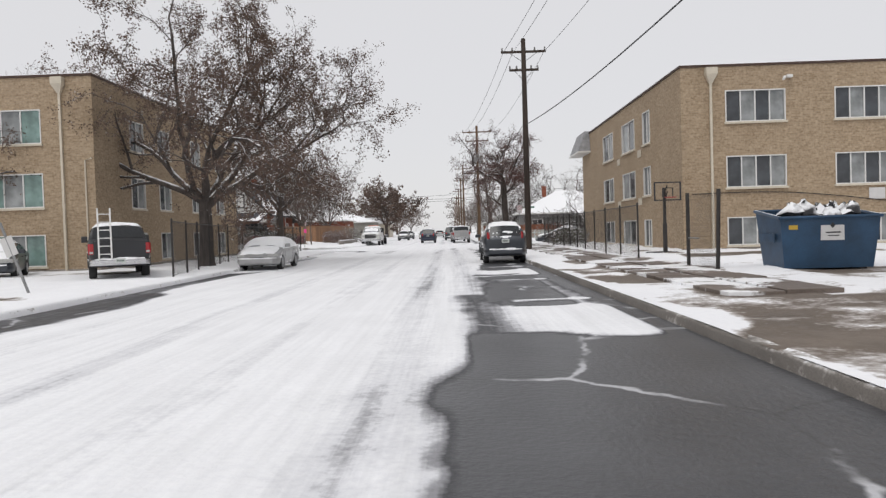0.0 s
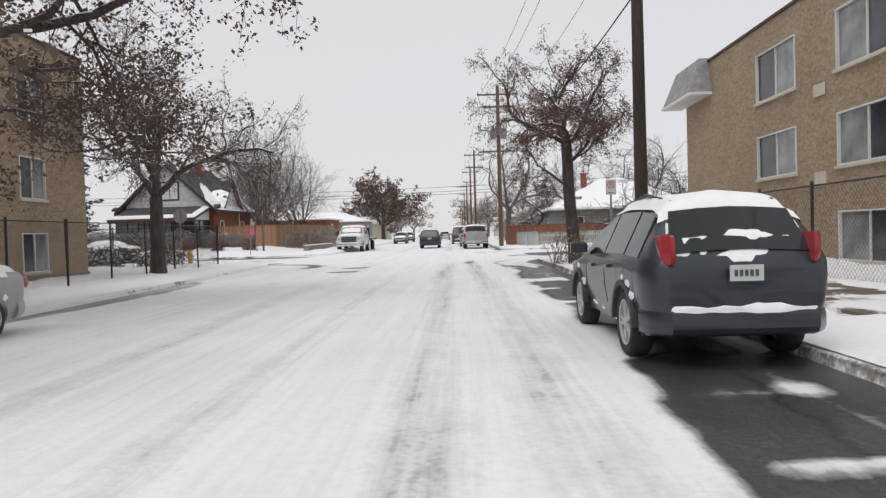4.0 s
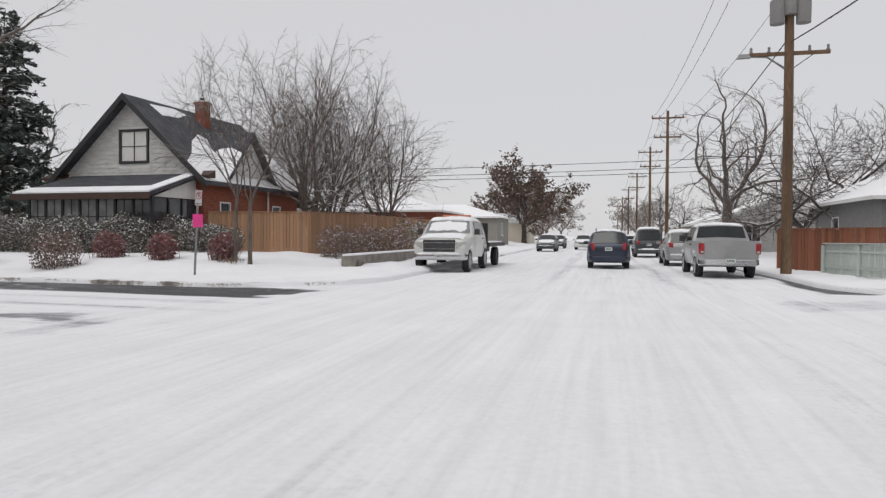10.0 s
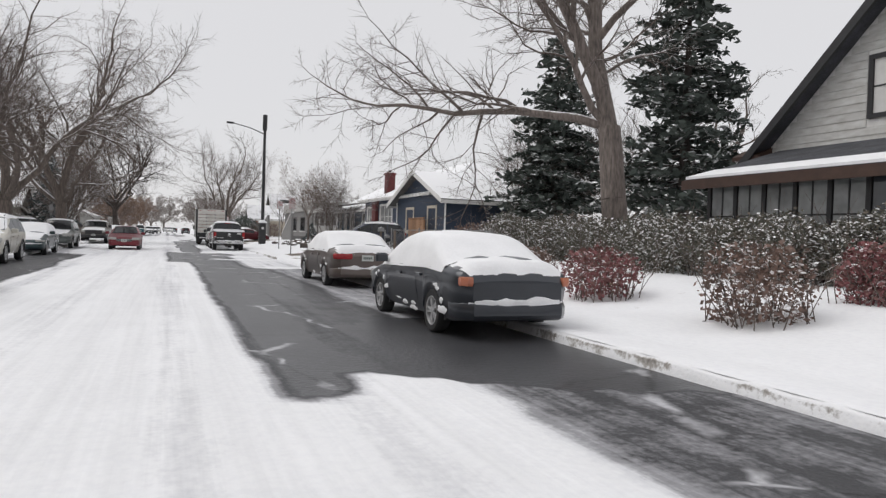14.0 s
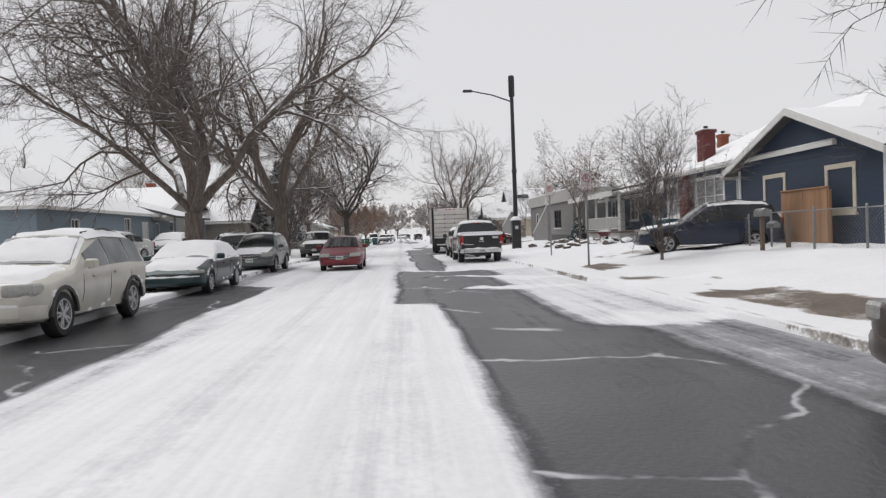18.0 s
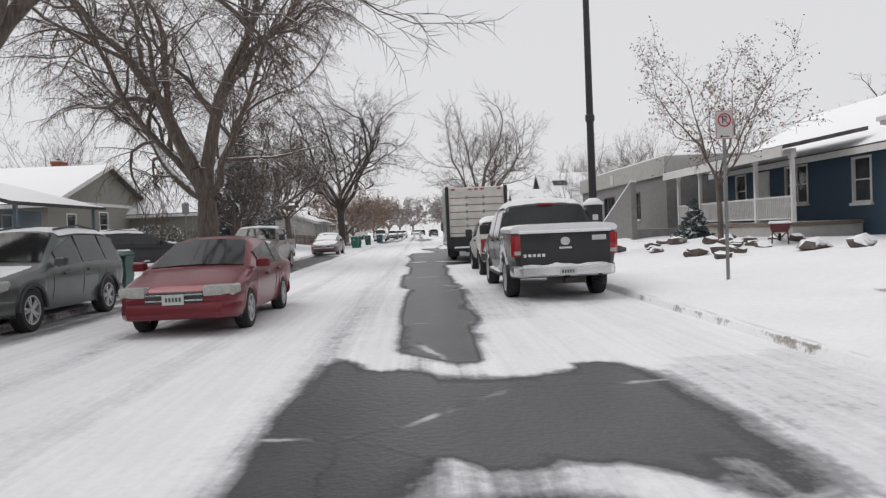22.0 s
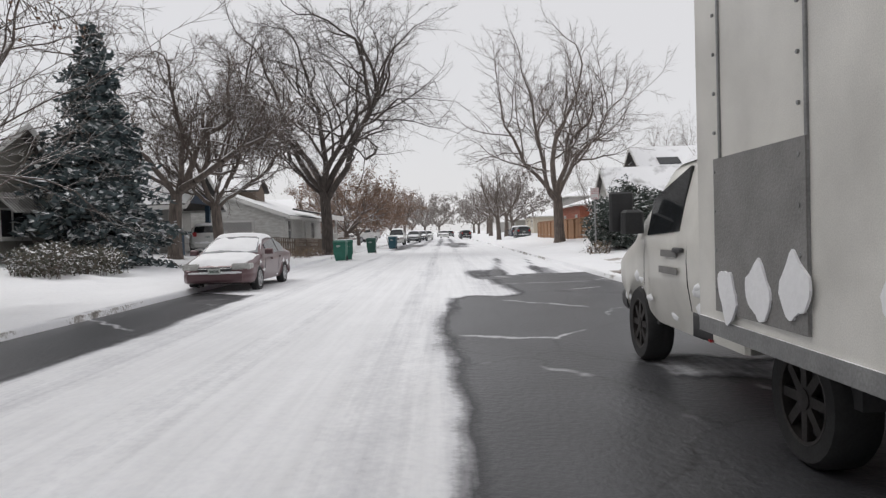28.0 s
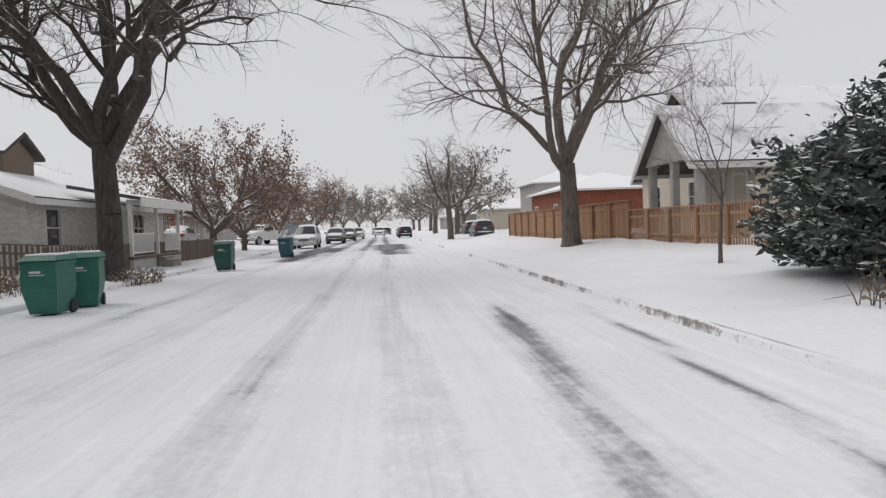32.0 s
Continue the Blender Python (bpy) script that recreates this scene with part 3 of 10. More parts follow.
def road_snow(x, y):
    """How much snow lies on the carriageway: the main street by x and y, the side street by a and b."""
    wob = (value_noise(x, y, 3.1, 3) - 0.5) * 0.9 + (value_noise(x, y, 0.9, 4) - 0.5) * 0.5
    wob = wob + (value_noise(x, y, 0.35, 7) - 0.5) * 0.35
    rag = (value_noise(x * 0.8, y * 0.22, 1.0, 8) - 0.5) * 1.3 + (value_noise(x * 2.0, y * 0.5, 1.0, 9) - 0.5) * 0.5
    streak = value_noise(x * 2.2, y * 0.25, 1.0, 5)
    s = 0.95 + 0.15 * (value_noise(x, y, 6, 6) - 0.5)
    main = 1 - step(-x, 8.4, 10.5)
    for c, amount in ((0.62, 0.42), (1.75, 0.36), (-1.1, 0.24), (-2.9, 0.32), (-4.6, 0.20)):
        s = s - main * amount * track(x + 0.012 * y + wob * 0.25, c, 0.36) * (0.62 + 0.45 * streak) * (1 - 0.6 * step(y, 50, 58) * step(-y, -76, -68))
    bare = [(1.3, 4.2, -6, 8.6, 0.4, 0.85), (2.05, 4.2, 12.4, 20.6, 0.35, 0.85), (1.9, 3.2, 20.9, 21.5, 0.15, 0.6), (2.1, 4.1, 23.8, 28.8, 0.25, 0.85), (2.6, 5, 28.5, 33, 0.4, 0.7), (1.2, 2.2, 2, 15, 0.4, 0.4),
            (2.4, 5, 31.5, 40, 0.45, 0.85), (2.35, 4.1, 41.2, 46.6, 0.35, 0.85), (2.3, 3.0, 46.5, 49.5, 0.2, 0.4), (-9, -6.0, 6, 17.5, 0.4, 0.75), (-9, -6.6, 17, 27, 0.3, 0.6), (-9, -7.3, 33, 44, 0.2, 0.5),
            (-12, -8.6, 56.8, 58.0, 0.3, 0.6), (-14, -9.5, 61.2, 62.0, 0.3, 0.35), (4.6, 22, 60.4, 64.2, 0.5, 0.7), (3.2, 5.6, 59.2, 60.6, 0.35, 0.65), (3.2, 6.0, 70.5, 96, 0.5, 0.75), (1.6, 3.6, 66.5, 68.8, 0.4, 0.35)]
    for x0, x1, y0, y1, soft, k in bare:
        s = s - k * soft_box(x + wob * 0.3 + rag * 0.45, y + wob * 0.9 + rag * 0.9, x0, x1, y0, y1, soft * 0.7)
    # two utility covers melt their snow
    for cx, cy in ((-3.85, 47.5), (-3.8, 50.4)):
        s = s - 0.75 * (1 - step(np.hypot((x - cx) / 0.62, (y - cy) / 0.5) + wob * 0.25, 0.75, 1.15))
    # the wet gutter, and snow left in the joints of the asphalt
    kr = 4.45 - 0.010 * y
    s = s - 0.8 * (1 - step(kr - x + wob * 0.15, 0.38, 0.55)) * step(y, -10, -8) * (1 - step(y, 47, 50))
    s = s + 0.55 * track(kr - x, 0.68, 0.13) * step(y, 8, 12) * (1 - step(y, 29, 31)) * step(streak, 0.2, 0.5)
    for x0, x1, yj, k in ((2.1, 4.0, 13.2, 0.75), (2.4, 3.6, 16.0, 0.4), (2.2, 4.0, 18.8, 0.75), (2.2, 4.0, 25.5, 0.8), (2.4, 4.0, 27.4, 0.5), (2.3, 4, 34.8, 0.7), (2.4, 3.1, 37.9, 0.8), (2.6, 4.0, 43.2, 0.7)):
        s = s + k * track(y - 0.10 * (x - 3) + wob * 0.12, yj, 0.17) * step(x, x0, x0 + 0.3) * (1 - step(x, x1 - 0.2, x1))
    arc = np.hypot(x - 9.0, y - 51.2)
    near = (1 - step(x, 8.5, 10)) * step(y, 46, 49)
    s = s - 0.75 * (1 - step(arc + wob * 0.25, 5.5, 5.8)) * near
    s = s - 0.45 * track(arc + wob * 0.12, 6.9, 0.15) * near
    s = s - 0.3 * track(arc + wob * 0.15, 8.3, 0.3) * near * step(y, 50, 53) * step(streak, 0.2, 0.7)
    arc = np.hypot(x + 9.5, y - 52.4)
    s = s - 0.75 * track(arc + wob * 0.2, 3.6, 0.32) * step(y, 50.6, 51.6) * step(x, -11.5, -10.5)
    a, b = (x - O2.x) * D2.x + (y - O2.y) * D2.y, (x - O2.x) * N2.x + (y - O2.y) * N2.y
    wob2 = (value_noise(a, b, 2.6, 13) - 0.5) * 0.8 + (value_noise(a, b, 0.7, 14) - 0.5) * 0.45
    wob2 = wob2 + (value_noise(a, b, 0.33, 16) - 0.5) * 0.3
    rag2 = (value_noise(a * 0.22, b * 0.8, 1.0, 17) - 0.5) * 1.2 + (value_noise(a * 0.5, b * 2.0, 1.0, 18) - 0.5) * 0.5
    streak2 = value_noise(a * 0.25, b * 2.5, 1.0, 15)
    side = step(a, -13, -10)
    for c, amount in ((0.75, 0.33), (2.2, 0.31), (-1.0, 0.26), (-2.5, 0.35)):
        s = s - side * amount * track(b + wob2 * 0.2, c, 0.34) * (0.6 + 0.45 * streak2)
    bare2 = [(-10, 4, 3.3, 6, 0.3, 0.6), (-1, 24, 1.55, 6, 0.25, 0.8), (24, 35.8, 0.75, 6, 0.25, 0.8), (35.0, 46.5, 1.5, 2.7, 0.2, 0.75), (3, 21, 4.2, 6, 0.3, -0.3), (20, 31, 3.6, 6, 0.4, -0.5), (30, 41, 3.9, 6, 0.3, -0.5), (39.5, 45, 1.5, 5.4, 0.5, 0.28), (35.5, 37, 2.0, 6, 0.2, -0.4),
             (45.5, 57.5, 1.3, 2.8, 0.25, 0.85), (56.0, 72.0, 1.3, 6, 0.3, 0.85), (72, 79, 2.7, 6, 0.5, 0.8), (78, 82, 2.2, 3.3, 0.4, 0.45), (77, 84, 4.3, 5.3, 0.4, 0.4), (50, 57, 3.9, 4.9, 0.3, 0.35),
             (2, 31, -6, -2.95, 0.25, 0.8), (31, 47, -6, -3.9, 0.35, 0.4), (53, 75.5, -6, -3.1, 0.3, 0.85), (75, 84, -6, -4.5, 0.3, 0.4),
             (112, 134, -3.5, -1.2, 1.0, 0.4), (116, 140, 1.6, 3.8, 0.9, 0.45), (125, 190, -3.6, 3.6, 1.5, 0.28)]
    for a0, a1, b0, b1, soft, k in bare2:
        s = s - side * k * soft_box(a + wob2 * 1.6 + rag2 * 1.2, b + wob2 * 0.16 + rag2 * 0.26, a0, a1, b0, b1, soft * 0.8)
    for a0, a1, b0, b1, k in ((31.4, 32.0, 1.6, 4.9, 0.6), (27.3, 27.7, 2.4, 5, 0.6), (36, 36.5, 1.2, 3.6, 0.5), (58.5, 59.2, 1.3, 4, 0.6), (64, 64.5, 3.2, 5, 0.5)):
        s = s + side * k * soft_box(a + wob2 * 1.5 + 0.3 * b, b + wob2 * 0.5, a0 + 0.8, a1 + 1.1, b0, b1, 0.2)
    # wheels that pulled over to the kerb
    for off, half, k in ((0.0, 0.28, 0.6), (1.35, 0.12, 0.5)):
        s = s - side * k * track(b + wob2 * 0.1, 3.1 + off + 0.077 * (a - 81.5), half) * step(a, 77, 80) * (1 - step(a, 90, 95)) * (0.6 + 0.5 * streak2)
    return np.clip(s, 0.0, 1.1)


def sheet(name, p, q, place, snow_of, material, label, lift=0.022, wave=0.02):
    """A road sheet over the steps p and q, raised a little where snow lies."""
    gp, gq = np.meshgrid(p, q, indexing="ij")
    x, y = place(gp, gq)
    s = snow_of(x, y)
    z = lift * np.clip(s, 0, 1) + wave * (value_noise(x, y, 1.7, 21) - 0.5) * np.clip(s, 0.2, 1)
    if name == "road_side":
        z = z - 0.03 * (1 - step(gp, -12, -8.5))
    idx = np.arange(gp.size).reshape(gp.shape)
    faces = np.stack([idx[:-1, :-1], idx[1:, :-1], idx[1:, 1:], idx[:-1, 1:]], -1).reshape(-1, 4)
    if ((x[1, 0] - x[0, 0]) * (y[0, 1] - y[0, 0]) - (y[1, 0] - y[0, 0]) * (x[0, 1] - x[0, 0])) < 0:
        faces = faces[:, ::-1]
    me = array_mesh(name, np.stack([x, y, z], -1).reshape(-1, 3), faces, material, s.ravel())
    ob = new(name, me)
    return tagged(ob, label, "road", kind="structure")


far = np.array([-3000.0, -600, -200, -80, 0, 80, 200, 600, 3000])
sheet("ground", far, far, lambda p, q: (p, q - 0), lambda x, y: np.ones_like(x), M["far_snow"], "level snow-covered ground round the streets", lift=0.0, wave=0.0).location.z = -0.06

sheet("road_main", np.r_[np.arange(-14, 10.01, 0.2)], np.r_[np.arange(-12, 90, 0.25), np.arange(90, 180, 1.0), np.arange(180, 461, 8.0)],
      lambda p, q: (p + np.interp(q, [-12, 90], [0.1, -1.2]), q), road_snow, M["road"], "snow-covered asphalt street with bare wet tyre tracks")
sheet("road_side", np.r_[np.arange(-12, 112, 0.25), np.arange(112, 190, 1.0), np.arange(190, 470, 8.0)], np.arange(-7.0, 7.01, 0.2),
      lambda p, q: (O2.x + p * D2.x + q * N2.x, O2.y + p * D2.y + q * N2.y), road_snow, M["side_road"], "snow-covered side street with bare wet asphalt along the edges").location.z = 0.004
sheet("road_east", np.arange(3, 60, 0.3), np.arange(55, 73, 0.3), lambda p, q: (p, q), road_snow, M["side_road"], "snowy side street with bare asphalt patches").location.z = 0.002


def meet(p, d, q, e):
    """Where two lines of the plan cross."""
    m = np.array([[d[0], -e[0]], [d[1], -e[1]]])
    t = np.linalg.solve(m, np.array([q[0] - p[0], q[1] - p[1]]))
    return (p[0] + t[0] * d[0], p[1] + t[0] * d[1])


NORTH1 = (-0.022, 1.0)
BLOCKS = {
    "north_west": (meet((kerb_left(70), 70), NORTH1, s2(0, 5.75)[:2], D2), tuple(D2), NORTH1, 4.6, lambda u, v: 0.13 + 0.10 * step(v, 1, 6) + 0.40 * step(v, 1.2, 8) * step(u, 1.5, 8)),
    "south_west": (meet((kerb_left(58), 58), NORTH1, s2(0, -5.15)[:2], D2), tuple(D2), (0.022, -1.0), 4.6, lambda u, v: 0.13 + 0.48 * step(v, 1.5, 8) * step(u, 16, 30)),
    "north_east": ((kerb_right(69.6), 69.6), (1.0, 0.0), (-0.010, 1.0), 4.0, lambda u, v: 0.13 + 0.1 * step(v, 1, 6) * step(u, 2, 6)),
    "south_east": ((kerb_right(56.2), 56.2), (1.0, 0.0), (0.010, -1.0), 5.0, lambda u, v: 0.13 + 0.08 * step(u, 1, 5)),
}


def gz(x, y):
    """The height of the ground."""
    for c, e1, e2, r, h in BLOCKS.values():
        det = e1[0] * e2[1] - e1[1] * e2[0]
        dx, dy = x - c[0], y - c[1]
        u, v = (dx * e2[1] - dy * e2[0]) / det, (e1[0] * dy - e1[1] * dx) / det
        if u > 0.1 and v > 0.1:
            return float(h(u, v))
    return 0.0


YARD_BARE = [(4.6, 12.0, -4.0, 11.5, 0.50), (4.7, 12.0, 11.5, 22.0, 0.2), (4.7, 6.6, 14.5, 17.5, 0.5), (5.8, 7.8, 11.0, 50.0, 0.42), (9.2, 11.5, 8.0, 12.0, 0.4),
             (4.7, 7.8, 18.3, 21.2, 0.45), (4.9, 8.2, 23.6, 26.0, 0.5), (6.2, 7.6, 41.5, 45.5, 0.7), (9.4, 17, 24.2, 27.2, 0.75), (9.5, 10.5, 27, 33, 0.5), (-12, -9, 13, 16, 0.5), (-20, -11, 26, 28, 0.35), (9.5, 13, 15.0, 17.5, 0.5)]
SIDE_BARE = [(17.5, 23.0, 6.2, 8.0, 0.6), (26.5, 28.2, 6.2, 7.6, 0.55), (30.4, 33.0, 6.6, 7.8, 0.6), (35, 37.5, 9.6, 12.5, 0.5), (24.5, 25.6, 7.4, 8.1, 0.5), (34.5, 40, 8.4, 9.4, 0.45), (66, 77.5, 5.6, 11.5, 0.72), (80, 85, 7.0, 8.2, 0.4), (60, 67, 6.3, 8, 0.5),
             (71, 72.2, 6, 12, -0.9), (64.5, 66.0, -7.6, -6.4, 0.5)]


def yard_snow(x, y):
    wob = (value_noise(x, y, 2.3, 33) - 0.5) * 1.2 + (value_noise(x, y, 0.7, 34) - 0.5) * 0.7
    s = 0.84 + 0.36 * (value_noise(x, y, 1.4, 35) - 0.5) + 0.2 * (value_noise(x, y, 6.0, 36) - 0.5) + 0.3 * (value_noise(x, y, 0.6, 37) - 0.5)
    for x0, x1, y0, y1, k in YARD_BARE:
        s = s - k * soft_box(x + wob * 0.7, y + wob * 0.7, x0, x1, y0, y1, 0.16)
    a, b = (x - O2.x) * D2.x + (y - O2.y) * D2.y, (x - O2.x) * N2.x + (y - O2.y) * N2.y
    fine = value_noise(x * 0.6, y * 2.2, 1.0, 38) - 0.5
    for a0, a1, b0, b1, k in SIDE_BARE:
        s = s - k * soft_box(a + wob * 0.9 + fine * 1.2, b + wob * 0.5 + fine * 0.6, a0, a1, b0, b1, 0.2)
    return np.clip(s, 0, 1.1)


def block(name, c, e1, e2, r, h):
    """A city block's snowy ground behind its kerb, with a rounded street corner."""
    u = np.r_[np.arange(0, 1.2, 0.2), np.arange(1.2, 12, 0.35), np.arange(12, 30, 0.6), np.arange(30, 130, 1.0), np.arange(130, 430, 12.0)]
    v = u if name in ("north_west", "south_west") else u[u < 200]
    if name in ("north_west", "south_west"):
        u = np.r_[np.arange(0, 1.2, 0.2), np.arange(1.2, 110, 0.4), np.arange(110, 200, 1.5), np.arange(200, 460, 12.0)]
        v = v[v < (420 if name == "north_west" else 90)]
    elif name == "south_east":
        v = np.r_[np.arange(0, 1.2, 0.2), np.arange(1.2, 75, 0.4)]
        u = u[u < 60]
    else:
        u = u[u < 60]
    gu, gv = np.meshgrid(u, v, indexing="ij")
    inside = (gu < r) & (gv < r)
    p, q = np.clip(r - gu, 0, r), np.clip(r - gv, 0, r)
    mu = np.where(inside, r - p * np.sqrt(1 - q * q / (2 * r * r)), gu)
    mv = np.where(inside, r - q * np.sqrt(1 - p * p / (2 * r * r)), gv)
    x, y = c[0] + mu * e1[0] + mv * e2[0], c[1] + mu * e1[1] + mv * e2[1]
    s = yard_snow(x, y)
    edge = np.minimum(gu, gv)
    lumps = 0.17 * (value_noise(x, y, 1.3, 41) - 0.45) + 0.09 * (value_noise(x, y, 0.55, 42) - 0.5)
    z = h(gu, gv) + lumps * step(edge, 0.2, 1.2) * np.clip(s, 0, 1) + 0.03 * np.clip(s, 0, 1)
    x0, y0 = x, y
    z = np.where(edge < 0.01, np.minimum(z, 0.15), z)
    idx = np.arange(gu.size).reshape(gu.shape)
    faces = np.stack([idx[:-1, :-1], idx[1:, :-1], idx[1:, 1:], idx[:-1, 1:]], -1).reshape(-1, 4)
    if e1[0] * e2[1] - e1[1] * e2[0] < 0:
        faces = faces[:, ::-1]
    me = array_mesh("yard_" + name, np.stack([x0, y0, z], -1).reshape(-1, 3), faces, M["yard"], s.ravel())
    ob = new("pavement_" + name, me)
    tagged(ob, "snowy verge, pavement and yards behind the kerb", "pavement", kind="structure")
    rim = [(x[0, j], y[0, j]) for j in range(len(v) - 1, 0, -1)] + [(x[i, 0], y[i, 0]) for i in range(len(u))]
    if e1[0] * e2[1] - e1[1] * e2[0] < 0:
        rim = rim[::-1]
    pts = np.array(rim)
    d = np.gradient(pts, axis=0)
    d /= np.linalg.norm(d, axis=1)[:, None]
    nrm = np.stack([d[:, 1], -d[:, 0]], 1)
    rng = np.random.RandomState(7)
    worn = 0.02 * (rng.rand(len(pts)) - 0.5)
    if name == "south_east":
        worn = worn - 0.01
    rows = []
    for off, hgt in ((-0.16, 0.152), (0.0, 0.146), (0.03, 0.11), (0.06, -0.05)):
        rows.append(np.c_[pts + nrm * (off + 0.0), np.full(len(pts), hgt) + (worn if hgt > 0 else 0)])
    vs = np.concatenate(rows)
    n = len(pts)
    lie = 0.6 * value_noise(pts[:, 0], pts[:, 1], 5.0, 61) + 0.4 * value_noise(pts[:, 0], pts[:, 1], 0.8, 62)
    heap = np.concatenate([0.75 + 0.4 * lie, 0.40 + 0.7 * lie, 0.12 + 0.85 * lie, 0.25 + 0.9 * lie])
    fs = [(k * n + i, k * n + i + 1, (k + 1) * n + i + 1, (k + 1) * n + i) for k in range(3) for i in range(n - 1)]
    if name == "south_east":
        heap = heap - 0.48
    kb = new("kerb_" + name, array_mesh("kerb_" + name, vs, np.array(fs)[:, ::-1], M["kerb_snow"], heap))
    tagged(kb, "old concrete kerb with snow lying on it", "kerb", kind="structure")


for key, spec in BLOCKS.items():
    block(key, *spec)


def paving(y0, y1, x0, x1, step_y, parent, seed):
    """Old concrete flags in two rows along the main street, each a little uneven."""
    rng = np.random.RandomState(seed)
    half = (x1 - x0) / 2
    flag = Shape().box(-half / 2 + 0.012, -step_y / 2 + 0.012, -0.12, half / 2 - 0.012, step_y / 2 - 0.012, 0.0, 0.008).data("paving_slab", M["slab"])
    y = y0
    while y < y1:
        for k in range(2):
            ob = new("paving_slab", flag)
            ob.parent = parent
            x = x0 + half * (k + 0.5) - 0.010 * y
            ob.matrix_basis = pose(x, y + step_y / 2, gz(x, y) + 0.055 + 0.012 * rng.rand(), rng.normal() * 0.5, rng.normal() * 0.5, 0.57)
        y += step_y


paving(11.5, 55.0, 6.0, 8.0, 1.45, bpy.data.objects["pavement_south_east"], 3)


# ---- trees and shrubs ----
def tubes(segs, n):
    """Many tapered bars at once: rows of x0 y0 z0 x1 y1 z1 r0 r1."""
    s = np.asarray(segs, float)
    p, q = s[:, :3], s[:, 3:6]
    d = q - p
    d /= np.linalg.norm(d, axis=1)[:, None] + 1e-9
    ref = np.where(np.abs(d[:, 2:3]) < 0.9, np.array([[0, 0, 1.0]]), np.array([[1.0, 0, 0]]))
    a = np.cross(d, ref)
    a /= np.linalg.norm(a, axis=1)[:, None]
    b = np.cross(d, a)
    ang = 2 * np.pi * np.arange(n) / n
    ring = np.cos(ang)[None, :, None] * a[:, None] + np.sin(ang)[None, :, None] * b[:, None]
    lo, hi = p[:, None] + ring * s[:, 6][:, None, None], q[:, None] + ring * s[:, 7][:, None, None]
    vs = np.concatenate([lo, hi], 1).reshape(-1, 3)
    k = np.arange(n)
    quad = np.stack([k + n, (k + 1) % n + n, (k + 1) % n, k], -1)
    fs = (quad[None] + (np.arange(len(s)) * 2 * n)[:, None, None]).reshape(-1, 4)
    return vs, fs


def spikes(segs):
    """Many thin three-sided twig ends that run to a point."""
    s = np.asarray(segs, float)
    p, q = s[:, :3], s[:, 3:6]
    d = q - p
    d /= np.linalg.norm(d, axis=1)[:, None] + 1e-9
    ref = np.where(np.abs(d[:, 2:3]) < 0.9, np.array([[0, 0, 1.0]]), np.array([[1.0, 0, 0]]))
    a = np.cross(d, ref)
    a /= np.linalg.norm(a, axis=1)[:, None]
    b = np.cross(d, a)
    ang = 2 * np.pi * np.arange(3) / 3
    ring = np.cos(ang)[None, :, None] * a[:, None] + np.sin(ang)[None, :, None] * b[:, None]
    lo = p[:, None] + ring * s[:, 6][:, None, None]
    vs = np.concatenate([lo, q[:, None]], 1).reshape(-1, 3)
    tri = np.array([(3, 1, 0), (3, 2, 1), (3, 0, 2)])
    return vs, (tri[None] + (np.arange(len(s)) * 4)[:, None, None]).reshape(-1, 3)


def leaf_cards(pts, size, rng, flat=0.0, aspect=1.6):
    """Small bent leaves at points, turned at random."""
    pts = np.asarray(pts, float)
    n = len(pts)
    u = rng.normal(size=(n, 3))
    u[:, 2] *= 1 - flat
    u /= np.linalg.norm(u, axis=1)[:, None]
    w = rng.normal(size=(n, 3))
    v = np.cross(u, w)
    v /= np.linalg.norm(v, axis=1)[:, None]
    sz = size * (0.6 + 0.8 * rng.rand(n))[:, None]
    a, b = u * sz * aspect * 0.5, v * sz * 0.5
    vs = np.stack([pts - a, pts + b * 0.9, pts + a, pts - b * 0.9], 1).reshape(-1, 3)
    fs = np.arange(4 * n).reshape(-1, 4)
    return vs, fs


